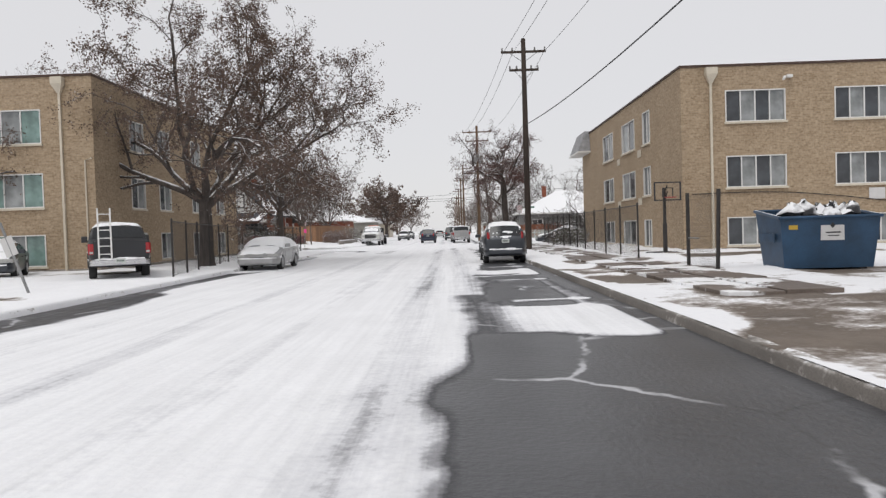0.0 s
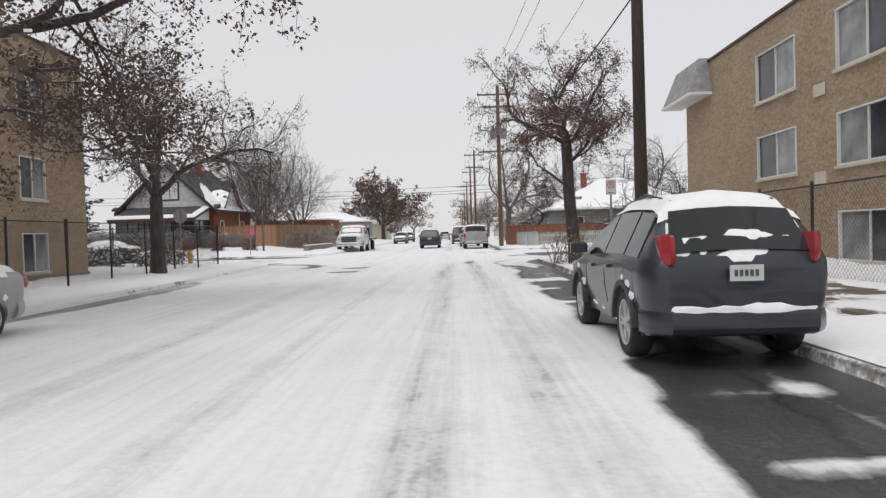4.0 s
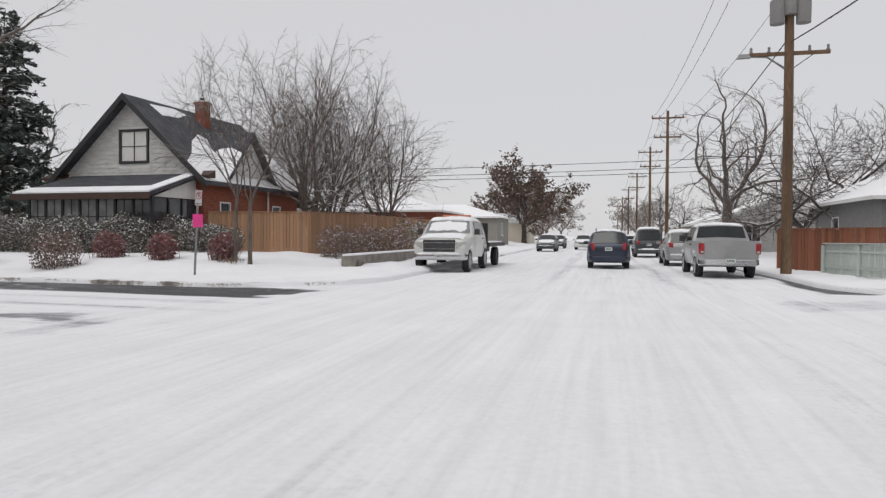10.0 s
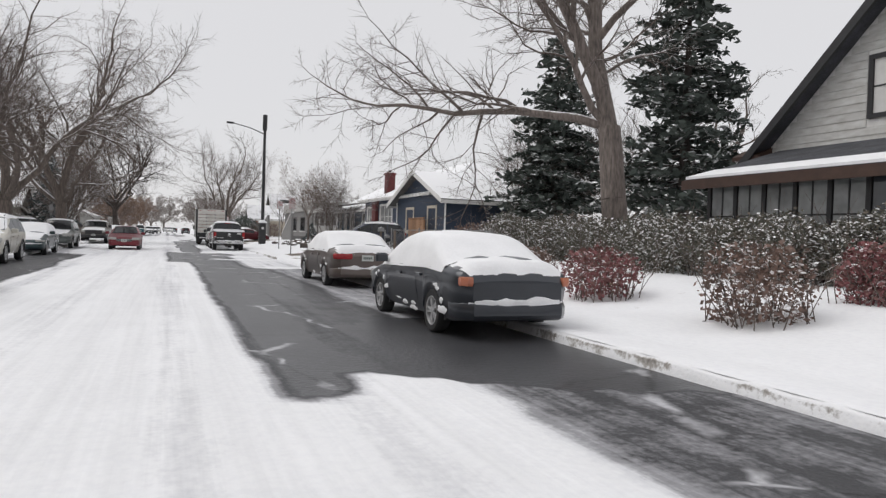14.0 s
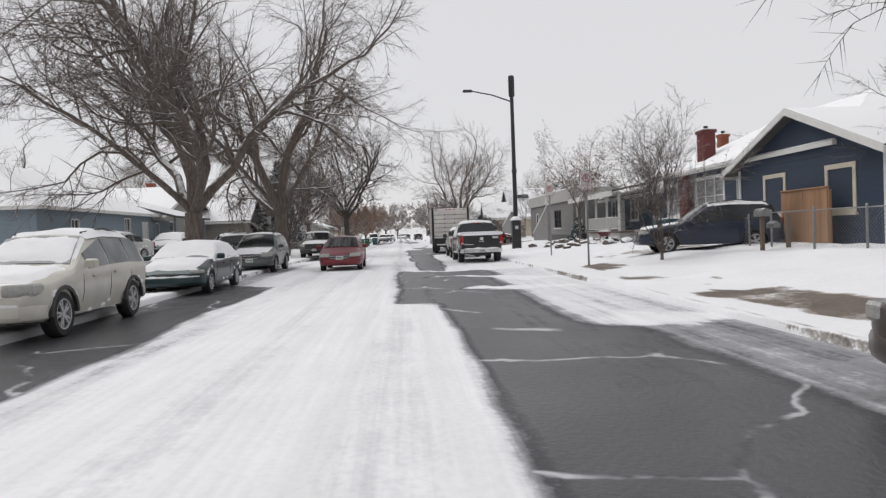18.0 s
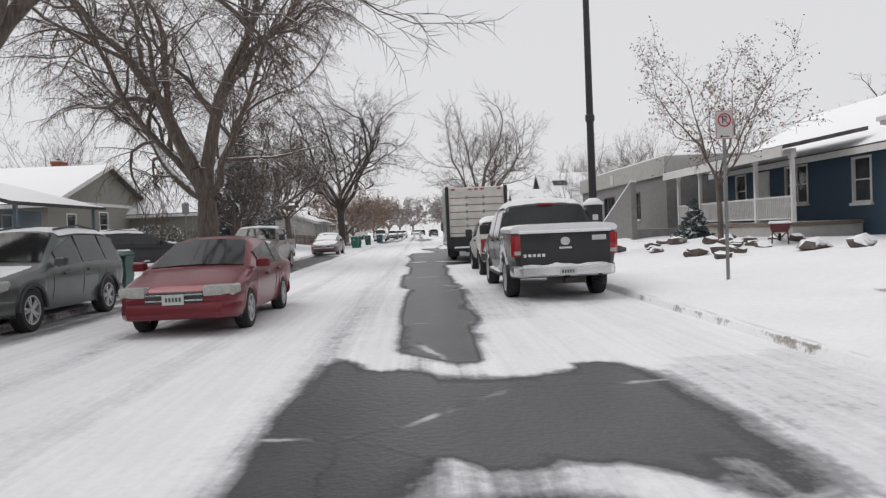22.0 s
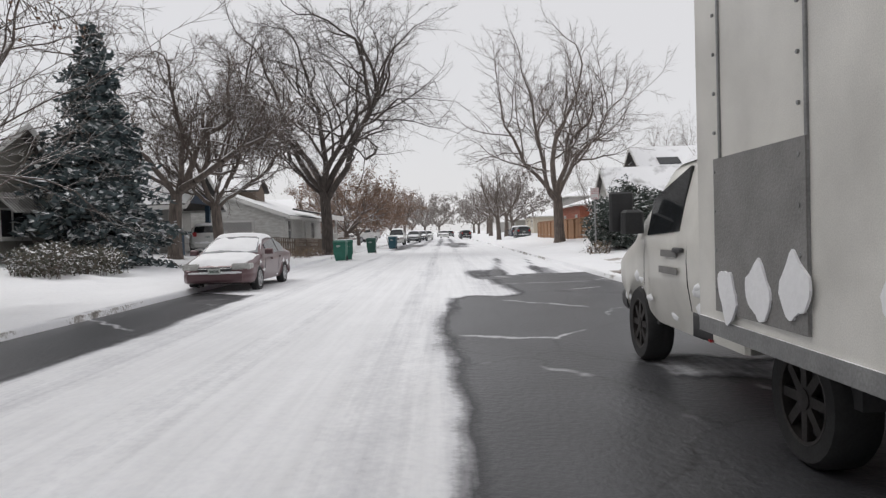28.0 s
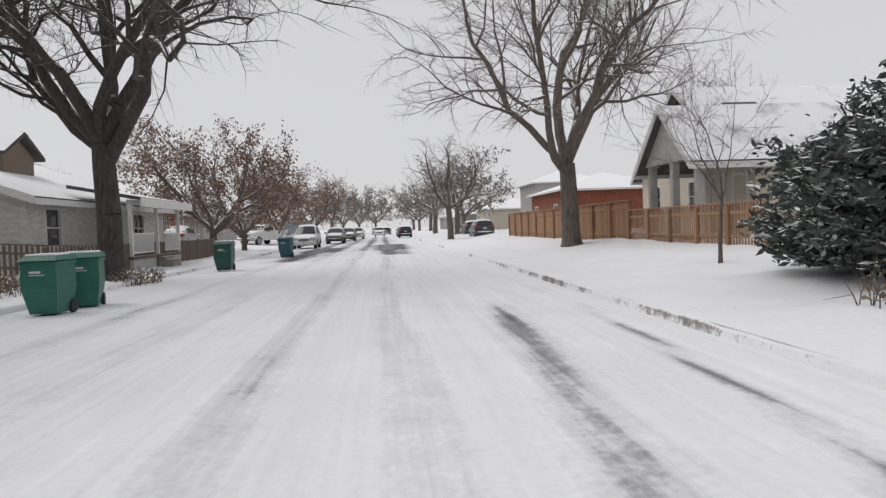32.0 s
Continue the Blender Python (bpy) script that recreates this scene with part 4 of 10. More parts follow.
def grow(seed, height, girth, fork=0.28, spread=0.75, limbs=5, counts=(6, 6, 5), droop=0.0, upright=0.25, lean=(0, 0), limb_list=None, wiggle=0.22, ratio=(0.62, 0.5, 0.42), twig_r=0.006, dense=False, spurs=5):
    """Bars of a bare broadleaf tree, split into thick wood and thin twigs, and the twig ends."""
    rng = np.random.RandomState(seed)
    wood, twig, tips, ends = [], [], [], []

    def bar(p, d, length, r0, r1, steps, out, lift, curl):
        pts = [p]
        for i in range(steps):
            d = d + rng.normal(size=3) * curl + np.array([0, 0, lift / steps])
            d = d / np.linalg.norm(d)
            q = p + d * length / steps
            ra, rb = r0 + (r1 - r0) * i / steps, r0 + (r1 - r0) * (i + 1) / steps
            out.append((*p, *q, ra, rb))
            p = q
            pts.append(p)
        return pts, d

    def side(d, angle):
        w = rng.normal(size=3)
        v = np.cross(d, w)
        v /= np.linalg.norm(v) + 1e-9
        return d * math.cos(angle) + v * math.sin(angle)

    def branch(p, d, length, r, level):
        steps = (8, 6, 3, 1)[level]
        out = wood if level < 2 else twig if level == 2 else tips
        r1 = max(twig_r * 0.5, r * (0.35, 0.3, 0.3, 0.5)[level])
        lift = (upright, upright * 0.6, -droop * 0.5, -droop)[level]
        pts, dn = bar(p, d, length, r, r1, steps, out, lift, wiggle * (0.8, 1.0, 1.1, 1.2)[level])
        if level == 3:
            ends.append(pts[-1])
            ends.append(pts[-2])
            return
        n = counts[level] + rng.randint(0, 2) + (1 if dense and level else 0) + (4 if dense and level == 2 else 0)
        if level < 2:
            for k in range(spurs):
                i = rng.randint(0, steps)
                dd = pts[i + 1] - pts[i]
                branch(pts[i] + dd * rng.rand(), side(dd / (np.linalg.norm(dd) + 1e-9), rng.uniform(0.5, 1.1)), rng.uniform(0.3, 0.9), twig_r, 3)
        for k in range(n):
            t = 0.25 + 0.75 * (k + rng.rand() * 0.6) / n
            i = min(int(t * steps), steps - 1)
            f = t * steps - i
            q = pts[i] * (1 - f) + pts[i + 1] * f if i + 1 < len(pts) else pts[-1]
            dd = pts[min(i + 1, steps)] - pts[i]
            dd = dd / (np.linalg.norm(dd) + 1e-9)
            ang = rng.uniform(0.45, 1.0)
            rr = max(twig_r, (r + (r1 - r) * t) * rng.uniform(0.45, 0.65))
            if level >= 1:
                rr = min(rr, (0.05, 0.035, 0.016)[level])
            branch(q, side(dd, ang), length * ratio[level] * rng.uniform(0.7, 1.15) * (1.15 - 0.45 * t), rr if level < 2 else twig_r * (1.6 if level == 1 else 1.0), level + 1)
        branch(pts[-1], dn, length * ratio[level] * 0.8, max(twig_r, r1 * 0.9), level + 1)

    base = np.array([0.0, 0, -0.2])
    d0 = np.array([lean[0], lean[1], 1.0])
    d0 /= np.linalg.norm(d0)
    flare = [(*(base), *(base + d0 * 0.35), girth * 1.5, girth * 1.12), (*(base + d0 * 0.35), *(base + d0 * 0.8), girth * 1.12, girth)]
    wood.extend(flare)
    tp, td = bar(base + d0 * 0.8, d0, height * fork - 0.6, girth, girth * 0.85, 5, wood, 0.0, 0.03)
    top = tp[-1]
    if limb_list:
        for ang, elev, ln, rr, t in limb_list:
            d = np.array([math.cos(ang) * math.cos(elev), math.sin(ang) * math.cos(elev), math.sin(elev)])
            i = min(int(t * 5), 4)
            branch(tp[i] if t < 0.98 else top, d, ln, rr, 0)
    else:
        for k in range(limbs):
            ang = 2 * math.pi * (k + rng.uniform(-0.25, 0.25)) / limbs + seed
            elev = math.atan2(1.0, spread * rng.uniform(0.6, 1.4))
            d = np.array([math.cos(ang) * math.cos(elev), math.sin(ang) * math.cos(elev), math.sin(elev)])
            branch(top - d0 * rng.uniform(0, 0.12) * height * fork, d, height * (1 - fork) * rng.uniform(0.62, 0.8), girth * rng.uniform(0.42, 0.62), 0)
    return wood, twig, tips, np.array(ends)


TREE_STORE = {}


def tree(key, x, y, turn=0.0, size=1.0, label="bare street tree with snow along its limbs", leaf=None, bark="bark", twigs="twig", leaf_n=3, leaf_size=0.09, group="street trees", z=None, leaf_part=0.8, **kw):
    """A broadleaf tree; trees with the same key share their meshes."""
    if key not in TREE_STORE:
        wood, twig, tips, ends = grow(**kw)
        rng = np.random.RandomState(kw["seed"] + 99)
        big = [s for s in wood if s[6] > 0.045]
        small = [s for s in wood if s[6] <= 0.045]
        parts = [("trunk", array_mesh("trunk", *tubes(big, 9), M[bark]), "")]
        vs, fs = tubes(small + twig, 3)
        fs = np.concatenate([fs[:, [0, 1, 2]], fs[:, [0, 2, 3]]])
        tv, tf = spikes(tips)
        parts.append(("crown", array_mesh("crown", np.concatenate([vs, tv]), np.concatenate([fs, tf + len(vs)]), M[twigs]), "fine twigs dusted with snow"))
        if leaf:
            ends = ends[rng.rand(len(ends)) < leaf_part]
            pts = np.repeat(ends, leaf_n, 0) + rng.normal(size=(len(ends) * leaf_n, 3)) * (0.05 + leaf_size * 0.7)
            parts.append(("foliage", array_mesh("foliage", *leaf_cards(pts, leaf_size, rng), M[leaf], smooth=False), "clumps of withered leaves still hanging"))
        TREE_STORE[key] = parts
    t = thing("tree", pose(x, y, gz(x, y) if z is None else z, 0, 0, turn), label, "tree", group)
    t.scale = (size, size, size)
    for name, me, lab in TREE_STORE[key]:
        part(name, me, None, t, lab)
    return t


def conifer(x, y, height, radius, seed, mat, label, turn=0.0, rows=26, base=0.05, clump=0.16, sparse=0.0, droop=0.25, taper=0.8):
    """A conifer: a straight trunk, whorls of boughs and needle sprays."""
    rng = np.random.RandomState(seed)
    z0 = gz(x, y)
    t = thing("conifer", pose(x, y, z0, 0, 0, turn), label, "tree", "conifers")
    part("trunk", Shape().tube([(0, 0, -0.2), (0.03, 0, height * 0.5), (0, 0, height * 0.97)], [height * 0.022, height * 0.014, 0.02], 8), M["bark_dark"], t, smooth=60)
    boughs, tips = [], []
    for i in range(rows):
        f = base + (1 - base) * (i + rng.rand() * 0.5) / rows
        r = radius * (1 - f) ** taper * rng.uniform(0.75, 1.15) + 0.08
        n = int(6 + 6 * (1 - f))
        for k in range(n):
            if rng.rand() < sparse:
                continue
            a = 2 * math.pi * (k + rng.rand()) / n
            rr = r * rng.uniform(0.6, 1.15)
            p = np.array([0, 0, height * f])
            q = p + np.array([math.cos(a) * rr, math.sin(a) * rr, -droop * rr + 0.15 * rr * rng.normal()])
            boughs.append((*p, *q, 0.025 + 0.01 * rr, 0.006))
            m = max(3, int(rr / clump * 1.7))
            for j in range(m):
                s = 0.25 + 0.75 * (j + rng.rand()) / m
                w = np.array([-math.sin(a), math.cos(a), 0]) * rng.normal() * 0.30 * rr * (1.1 - s)
                tips.append(p + (q - p) * s + w + np.array([0, 0, rng.normal() * 0.06]))
    tagged(part("branchwork", array_mesh("branchwork", *tubes(boughs, 4), M["bark_dark"]), None, t), kind="stuff")
    pts = np.repeat(np.array(tips), 3, 0) + rng.normal(size=(len(tips) * 3, 3)) * clump * 0.45
    part("needles", array_mesh("needles", *leaf_cards(pts, clump, rng, 0.55, 2.2), M[mat], smooth=False), None, t, "needle sprays with snow on top")
    return t


def shrub(x, y, sx, sy, h, seed, leaf, label, name="shrub", category="bush", group="shrubs", n=1500, size=0.07, turn=0.0, stems=40, lump=1.0, z=None, loose=0.05):
    """A bush: thin stems from the ground and many small leaves in an uneven crown."""
    rng = np.random.RandomState(seed)
    t = thing(name, pose(x, y, (gz(x, y) if z is None else z), 0, 0, turn), label, category, group)
    seg = []
    for k in range(stems):
        p = np.array([rng.uniform(-0.5, 0.5) * sx, rng.uniform(-0.5, 0.5) * sy, -0.05])
        d = np.array([rng.normal() * 0.25, rng.normal() * 0.25, 1.0])
        m = p + d * h * 0.45
        q = m + (d + rng.normal(size=3) * 0.35) * h * rng.uniform(0.3, 0.6)
        seg += [(*p, *m, 0.012, 0.008), (*m, *q, 0.008, 0.003), (*m, *(m + (d + rng.normal(size=3) * 0.6) * h * 0.4), 0.006, 0.003)]
    tagged(part("brushwood", array_mesh("brushwood", *tubes(seg, 3), M["twig"]), None, t), kind="stuff")
    c = rng.uniform(-1, 1, size=(n * 2, 3))
    c = c[(np.abs(c[:, 0]) ** 2.6 + np.abs(c[:, 1]) ** 2.6 + np.clip(c[:, 2], -0.6, 1) ** 2 * 1.0) < 1][:n]
    shell = np.linalg.norm(c, axis=1)
    c = c[rng.rand(len(c)) < 0.25 + 0.75 * shell]
    px, py = c[:, 0] * sx * 0.55, c[:, 1] * sy * 0.55
    bulge = 0.75 + 0.5 * value_noise(px + 50 + seed, py + 50, 0.8 * lump, seed)
    pz = h * (0.5 + 0.5 * c[:, 2] * bulge)
    pts = np.stack([px, py, np.clip(pz, 0.03, None)], 1) + rng.normal(size=(len(c), 3)) * loose
    part("leaves", array_mesh("leaves", *leaf_cards(pts, size, rng, 0.3), M[leaf], smooth=False), None, t)
    return t


def juniper(x, y, rx, ry, h, seed, label):
    """A spreading evergreen: bare leaning stems, arching boughs and flat drooping sprays."""
    rng = np.random.RandomState(seed)
    t = thing("juniper", pose(x, y, gz(x, y)), label, "bush", "shrubs")
    wood, tips = [], []
    for k in range(210):
        a = rng.uniform(0, 2 * math.pi)
        out = math.sqrt(rng.rand())
        rise = 0.22 + 0.78 * math.sqrt(max(0.0, 1 - (out * 0.95) ** 2)) * rng.uniform(0.72, 1.08)
        if k % 3 == 0:
            out, rise = rng.uniform(0.6, 1.0), rng.uniform(0.06, 0.35)
        foot = np.array([rng.normal() * 0.18 * rx, rng.normal() * 0.15 * ry, 0.0])
        tip = np.array([math.cos(a) * rx * out, math.sin(a) * ry * out, h * rise]) + rng.normal(size=3) * 0.12
        knee = foot + (tip - foot) * np.array([0.45, 0.45, 0.62])
        wood += [(*foot, *knee, 0.035, 0.022), (*knee, *tip, 0.022, 0.006)]
        side_way = np.array([-math.sin(a), math.cos(a), 0])
        for j in range(16):
            f = rng.uniform(-0.3, 1.05)
            tips.append(knee + (tip - knee) * f + side_way * rng.normal() * 0.28 + np.array([0, 0, rng.normal() * 0.10 - 0.05]))
    tagged(part("branchwork", array_mesh("branchwork", *tubes(wood, 4), M["bark_dark"]), None, t), kind="stuff")
    pts = np.repeat(np.array(tips), 14, 0) + rng.normal(size=(len(tips) * 14, 3)) * np.array([0.13, 0.13, 0.06])
    pts = pts[pts[:, 2] > 0.12]
    part("needles", array_mesh("needles", *leaf_cards(pts, 0.07, rng, 0.45, 2.6), M["pine"], smooth=False), None, t, "dark needle sprays with snow on top")
    return t


# ---- vehicles: built nose to +y, standing on z = 0 ----
WHEEL_STORE = {}


def wheel(parent, x, y, r, width, style="alloy"):
    """A wheel with tyre and rim; wheels of one size share meshes."""
    side = 1 if x > 0 else -1
    key = (round(r, 3), round(width, 3), style, side)
    if key not in WHEEL_STORE:
        h = width / 2
        tyre = Shape().lathe([(r * 0.66, -h * side), (r * 0.9, -h * side), (r * 0.985, -h * 0.7 * side), (r, 0), (r * 0.985, h * 0.7 * side), (r * 0.9, h * side), (r * 0.66, h * 0.96 * side)], 26, "x")
        tyre.f = tyre.f[:-2]
        rim = Shape().lathe([(r * 0.69, -h * 0.2 * side), (r * 0.69, h * 0.90 * side), (r * 0.66, h * 0.98 * side), (r * 0.61, h * 0.94 * side), (r * 0.59, h * 0.2 * side), (r * 0.59, -h * 0.2 * side)], 26, "x")
        rim.f = rim.f[:-2]
        n = 10 if style == "alloy" else 8
        for k in range(n):
            a = 2 * math.pi * (k // 2 + (0.14 if k % 2 else -0.14)) / (n / 2) if style == "alloy" else 2 * math.pi * k / n
            w = 0.055 if style == "alloy" else 0.08
            arm = [(r * 0.08, -r * w), (r * 0.62, -r * w * 0.9), (r * 0.62, r * w * 0.9), (r * 0.08, r * w)]
            c, s = math.cos(a), math.sin(a)
            arm = [(p * c - q * s, p * s + q * c) for p, q in arm]
            rim.prism(arm, "x", h * 0.6 * side, h * 0.86 * side)
        rim.lathe([(r * 0.17, h * 0.5 * side), (r * 0.16, h * 0.92 * side), (0.01, h * 0.95 * side)], 12, "x")
        disc = Shape().lathe([(0.01, h * 0.1 * side), (r * 0.60, h * 0.1 * side), (r * 0.60, h * 0.2 * side), (0.01, h * 0.24 * side)], 20, "x")
        WHEEL_STORE[key] = (tyre.data("tyre", M["rubber"], 40), rim.data("rim", M["alloy"] if style != "dark" else M["dark_steel"], 35), disc.data("brake_disc", M["black_plastic"], 30))
    w = thing("wheel", pose(x, y, r), "", "")
    w.parent = parent
    part("tyre", WHEEL_STORE[key][0], None, w)
    part("rim", WHEEL_STORE[key][1], None, w)
    part("brake_disc", WHEEL_STORE[key][2], None, w)
    return w


def lerp_line(line, y):
    return float(np.interp(y, [p[0] for p in line], [p[1] for p in line]))


def lens(rim, z0, z1, mid):
    """A lamp's glass: an outline with its upper and lower edges drawn in."""
    d = min(0.03, (z1 - z0) * 0.22)
    small = [(mid[0] + (x - mid[0]) * 0.90, mid[1] + (y - mid[1]) * 0.90) for x, y in rim]
    return Shape().loft([[(x, y, z) for x, y in r] for r, z in ((small, z0), (rim, z0 + d), (rim, z1 - d), (small, z1))])


def vehicle(name, m, spec, label, group="parked cars", category="car", snow=1.0):
    """A road vehicle lofted from its outline. spec: l, w, top line, belt line, cabin from the tail to the windscreen's foot, wheels, colours."""
    s = dict(sill=0.24, tuck=0.10, wheel_r=0.33, tyre_w=0.21, nose_round=0.16, bed=None, style="alloy", roof_in=0.20, glass="car_glass", snow_glass=False, clad=None)
    s.update(spec)
    L, W, top, belt = s["l"], s["w"] / 2, s["top"], s["belt"]
    yf, yr, wr = s["axles"][0], s["axles"][1], s["wheel_r"]
    c0, r0, r1, c1 = s["cabin"]  # foot of the rear window, roof's back, roof's front, foot of the windscreen
    arch = wr * 1.17
    ys = set(np.linspace(-L / 2, L / 2, 30).round(3).tolist())
    for a in (yf, yr):
        for k in range(9):
            ys.add(round(a - arch * math.cos(math.pi * k / 8), 3))
    ys |= {c0, r0, r1, c1}
    if s["bed"]:
        ys |= {s["bed"][0], s["bed"][1], s["bed"][1] + 0.02, s["bed"][0] - 0.02}
    ys = sorted(y for y in ys if -L / 2 <= y <= L / 2)

    def section(y):
        """Half of the body's ring at y: x and z from under the floor to the roof's middle."""
        e = min(1.0, (L / 2 - abs(y)) / (0.55 if y > 0 else 0.4))
        w = W * (1 - s["nose_round"] * (1 - math.sqrt(max(0.0, 1 - (1 - e) ** 2))))
        zt = lerp_line(top, y)
        zb = min(lerp_line(belt, y), zt - 0.03)
        low = s["sill"] + (0.10 if abs(y) > L / 2 - 0.25 else 0)
        side_low = low
        for a in (yf, yr):
            if abs(y - a) < arch:
                side_low = max(low, wr + math.sqrt(max(0, arch ** 2 - (y - a) ** 2)) * 0.97)
        side_low = min(side_low, zb - 0.12)
        mid = max(side_low + 0.02, low + (zb - low) * 0.55)
        ring = [(0, low), (W - 0.28, low), (w - s["tuck"] * (1 if side_low < low + 0.01 else 0.15), side_low), (w, mid), (w * 0.985, zb)]
        if s["bed"] and s["bed"][0] <= y <= s["bed"][1]:
            ring += [(w * 0.985 - 0.07, zb + 0.01), (w * 0.985 - 0.09, zb - 0.42), (0, zb - 0.42)]
        elif c0 <= y <= c1 and zt > zb + 0.04:
            hgt = (zt - zb) / (max(p[1] for p in top) - zb)
            inn = s["roof_in"] * hgt
            ring += [(w * 0.985 - inn * 0.92, zb + (zt - zb) * 0.86), (w * 0.985 - inn - 0.10, zt - 0.015), (0, zt + 0.02)]
        else:
            ring += [(w * 0.93, zb + (zt - zb) * 0.6), (w * 0.72, zt), (0, zt + 0.025)]
        return ring

    body, pts = Shape(), []
    for y in ys:
        half = section(y)
        pts.append(half)
        body.v.extend([(x, y, z) for x, z in half] + [(-x, y, z) for x, z in reversed(half[1:-1])])
    n = 14
    for i in range(len(ys) - 1):
        for j in range(n):
            k = (j + 1) % n
            body.f.append((i * n + j, (i + 1) * n + j, (i + 1) * n + k, i * n + k))
    for i, flip in ((0, False), (len(ys) - 1, True)):
        o = i * n
        strip = [(o + 0, o + 1, o + 13), (o + 1, o + 2, o + 12, o + 13), (o + 2, o + 3, o + 11, o + 12), (o + 3, o + 4, o + 10, o + 11), (o + 4, o + 5, o + 9, o + 10), (o + 5, o + 6, o + 8, o + 9), (o + 6, o + 7, o + 8)]
        body.f += [tuple(reversed(f)) if flip else f for f in strip]
    car = thing(name, m, label, category, group)
    bd = part("body", body, PAINT[s["paint"]], car, smooth=38)
    crease = bd.data.attributes.new("crease_edge", "FLOAT", "EDGE")
    ends = {0, len(ys) - 1}
    for e in bd.data.edges:
        i0, i1 = e.vertices[0] // n, e.vertices[1] // n
        j0, j1 = e.vertices[0] % n, e.vertices[1] % n
        low_edge = j0 == j1 and j0 in (2, 12)
        hard = 0.75 if low_edge else 0.55 if j0 == j1 and j0 in (4, 10) else 0.6 if i0 == i1 and i0 in ends else 0.0
        crease.data[e.index].value = hard
    for f in bd.data.polygons:
        f.use_smooth = True
    sub_mod = bd.modifiers.new("round", "SUBSURF")
    sub_mod.levels = sub_mod.render_levels = 1
    # dark wells behind the wheels
    for a in (yf, yr):
        part("wheel_arch", Shape().box(-W + 0.10, a - arch, s["sill"] - 0.02, W - 0.10, a + arch, wr * 2.12), M["black_plastic"], car)
        for sx in (-1, 1):
            wheel(car, sx * (W - s["tyre_w"] / 2 - 0.02), a, wr, s["tyre_w"], s["style"])
            if s["clad"]:
                rim = [(a + arch * 1.06 * math.cos(t), wr + arch * 1.06 * math.sin(t)) for t in np.linspace(0, math.pi, 11)]
                rim += [(a + arch * 0.92 * math.cos(t), wr + arch * 0.92 * math.sin(t)) for t in np.linspace(math.pi, 0, 11)]
                part("wheel_trim", Shape().prism(rim, "x", sx * (W - 0.05), sx * (W + 0.015)), M[s["clad"]], car)

    def at(y, j):
        """A ring point at any y."""
        i = max(0, min(len(ys) - 2, int(np.searchsorted(ys, y)) - 1))
        f = (y - ys[i]) / (ys[i + 1] - ys[i])
        a, b = pts[i][j], pts[i + 1][j]
        return Vector((a[0] + (b[0] - a[0]) * f, y, a[1] + (b[1] - a[1]) * f))

    def pane(quad, mat, off, nm, lab=""):
        a, b, c, d = [Vector(q) for q in quad]
        nr = (b - a).cross(d - a).normalized() * off
        mid = (a + b + c + d) / 4
        outer = [p + nr for p in (a, b, c, d)]
        inner = [p - nr * 2.5 for p in (a, b, c, d)]
        sh = Shape().add([tuple(p) for p in outer + inner], [(0, 1, 2, 3), (0, 4, 5, 1), (1, 5, 6, 2), (2, 6, 7, 3), (3, 7, 4, 0)])
        return part(nm, sh, mat, car, lab)

    gl = M[s["glass"]]
    for sx in (1, -1):
        for y0, y1 in s["windows"]:
            lo0, lo1, hi0, hi1 = at(y0, 4), at(y1, 4), at(y0, 5), at(y1, 5)
            q = [lo0 + (hi0 - lo0) * 0.09, lo1 + (hi1 - lo1) * 0.09, hi1 * 0.95 + lo1 * 0.05, hi0 * 0.95 + lo0 * 0.05]
            q = [Vector((p.x * sx, p.y, p.z)) for p in q]
            if sx < 0:
                q = [q[1], q[0], q[3], q[2]]
            pane(q, gl, 0.008, "side_window")

    def cross(ya, yb, ta, tb, nm, glassy):
        """A windscreen between two heights of the body's slope."""
        ya2, yb2 = ya + (yb - ya) * ta, ya + (yb - ya) * tb
        la, lb = at(ya2, 5), at(yb2, 5)
        za, zb = at(ya2, 7).z, at(yb2, 7).z
        wa, wb = at(ya2, 6).x * 0.97 + 0.02, at(yb2, 6).x * 0.97 + 0.02
        cols = 7
        sh = Shape()
        outer = []
        for yy, ww, zz in ((ya2, wa, za), (yb2, wb, zb)):
            edge = at(yy, 6).z
            outer.append([Vector((ww * (2 * k / (cols - 1) - 1), yy, zz + (edge - zz) * abs(2 * k / (cols - 1) - 1) ** 1.5)) for k in range(cols)])
        nr = (outer[0][-1] - outer[0][0]).cross(outer[1][0] - outer[0][0]).normalized()
        if nr.z < 0:
            nr = -nr
        sh.v = [tuple(p + nr * 0.012) for r in outer for p in r] + [tuple(p - nr * 0.05) for r in outer for p in r]
        for k in range(cols - 1):
            f = (k, k + 1, cols + k + 1, cols + k)
            sh.f.append(f if (ya < yb) else tuple(reversed(f)))
        c2 = 2 * cols
        rim = list(range(cols)) + list(range(2 * cols - 1, cols - 1, -1))
        for i in range(len(rim)):
            a, b = rim[i], rim[(i + 1) % len(rim)]
            sh.f.append((a, a + c2, b + c2, b))
        return part(nm, sh, glassy, car, smooth=30)

    fg = M["frost_glass"] if s["snow_glass"] else gl
    cross(c1, r1, 0.07, 0.93, "windscreen", fg)
    cross(c0, r0, 0.10, 0.92, "rear_window", fg)

    # ends: bumpers, lamps, grille, plates
    zt_f, zt_r = lerp_line(top, L / 2 - 0.05), lerp_line(top, -L / 2 + 0.05)
    bumper = M[s["bumper"]] if s.get("bumper") else PAINT[s["paint"]]
    zb0, zb1 = s.get("bumper_z", (s["sill"] + 0.04, s["sill"] + 0.30))
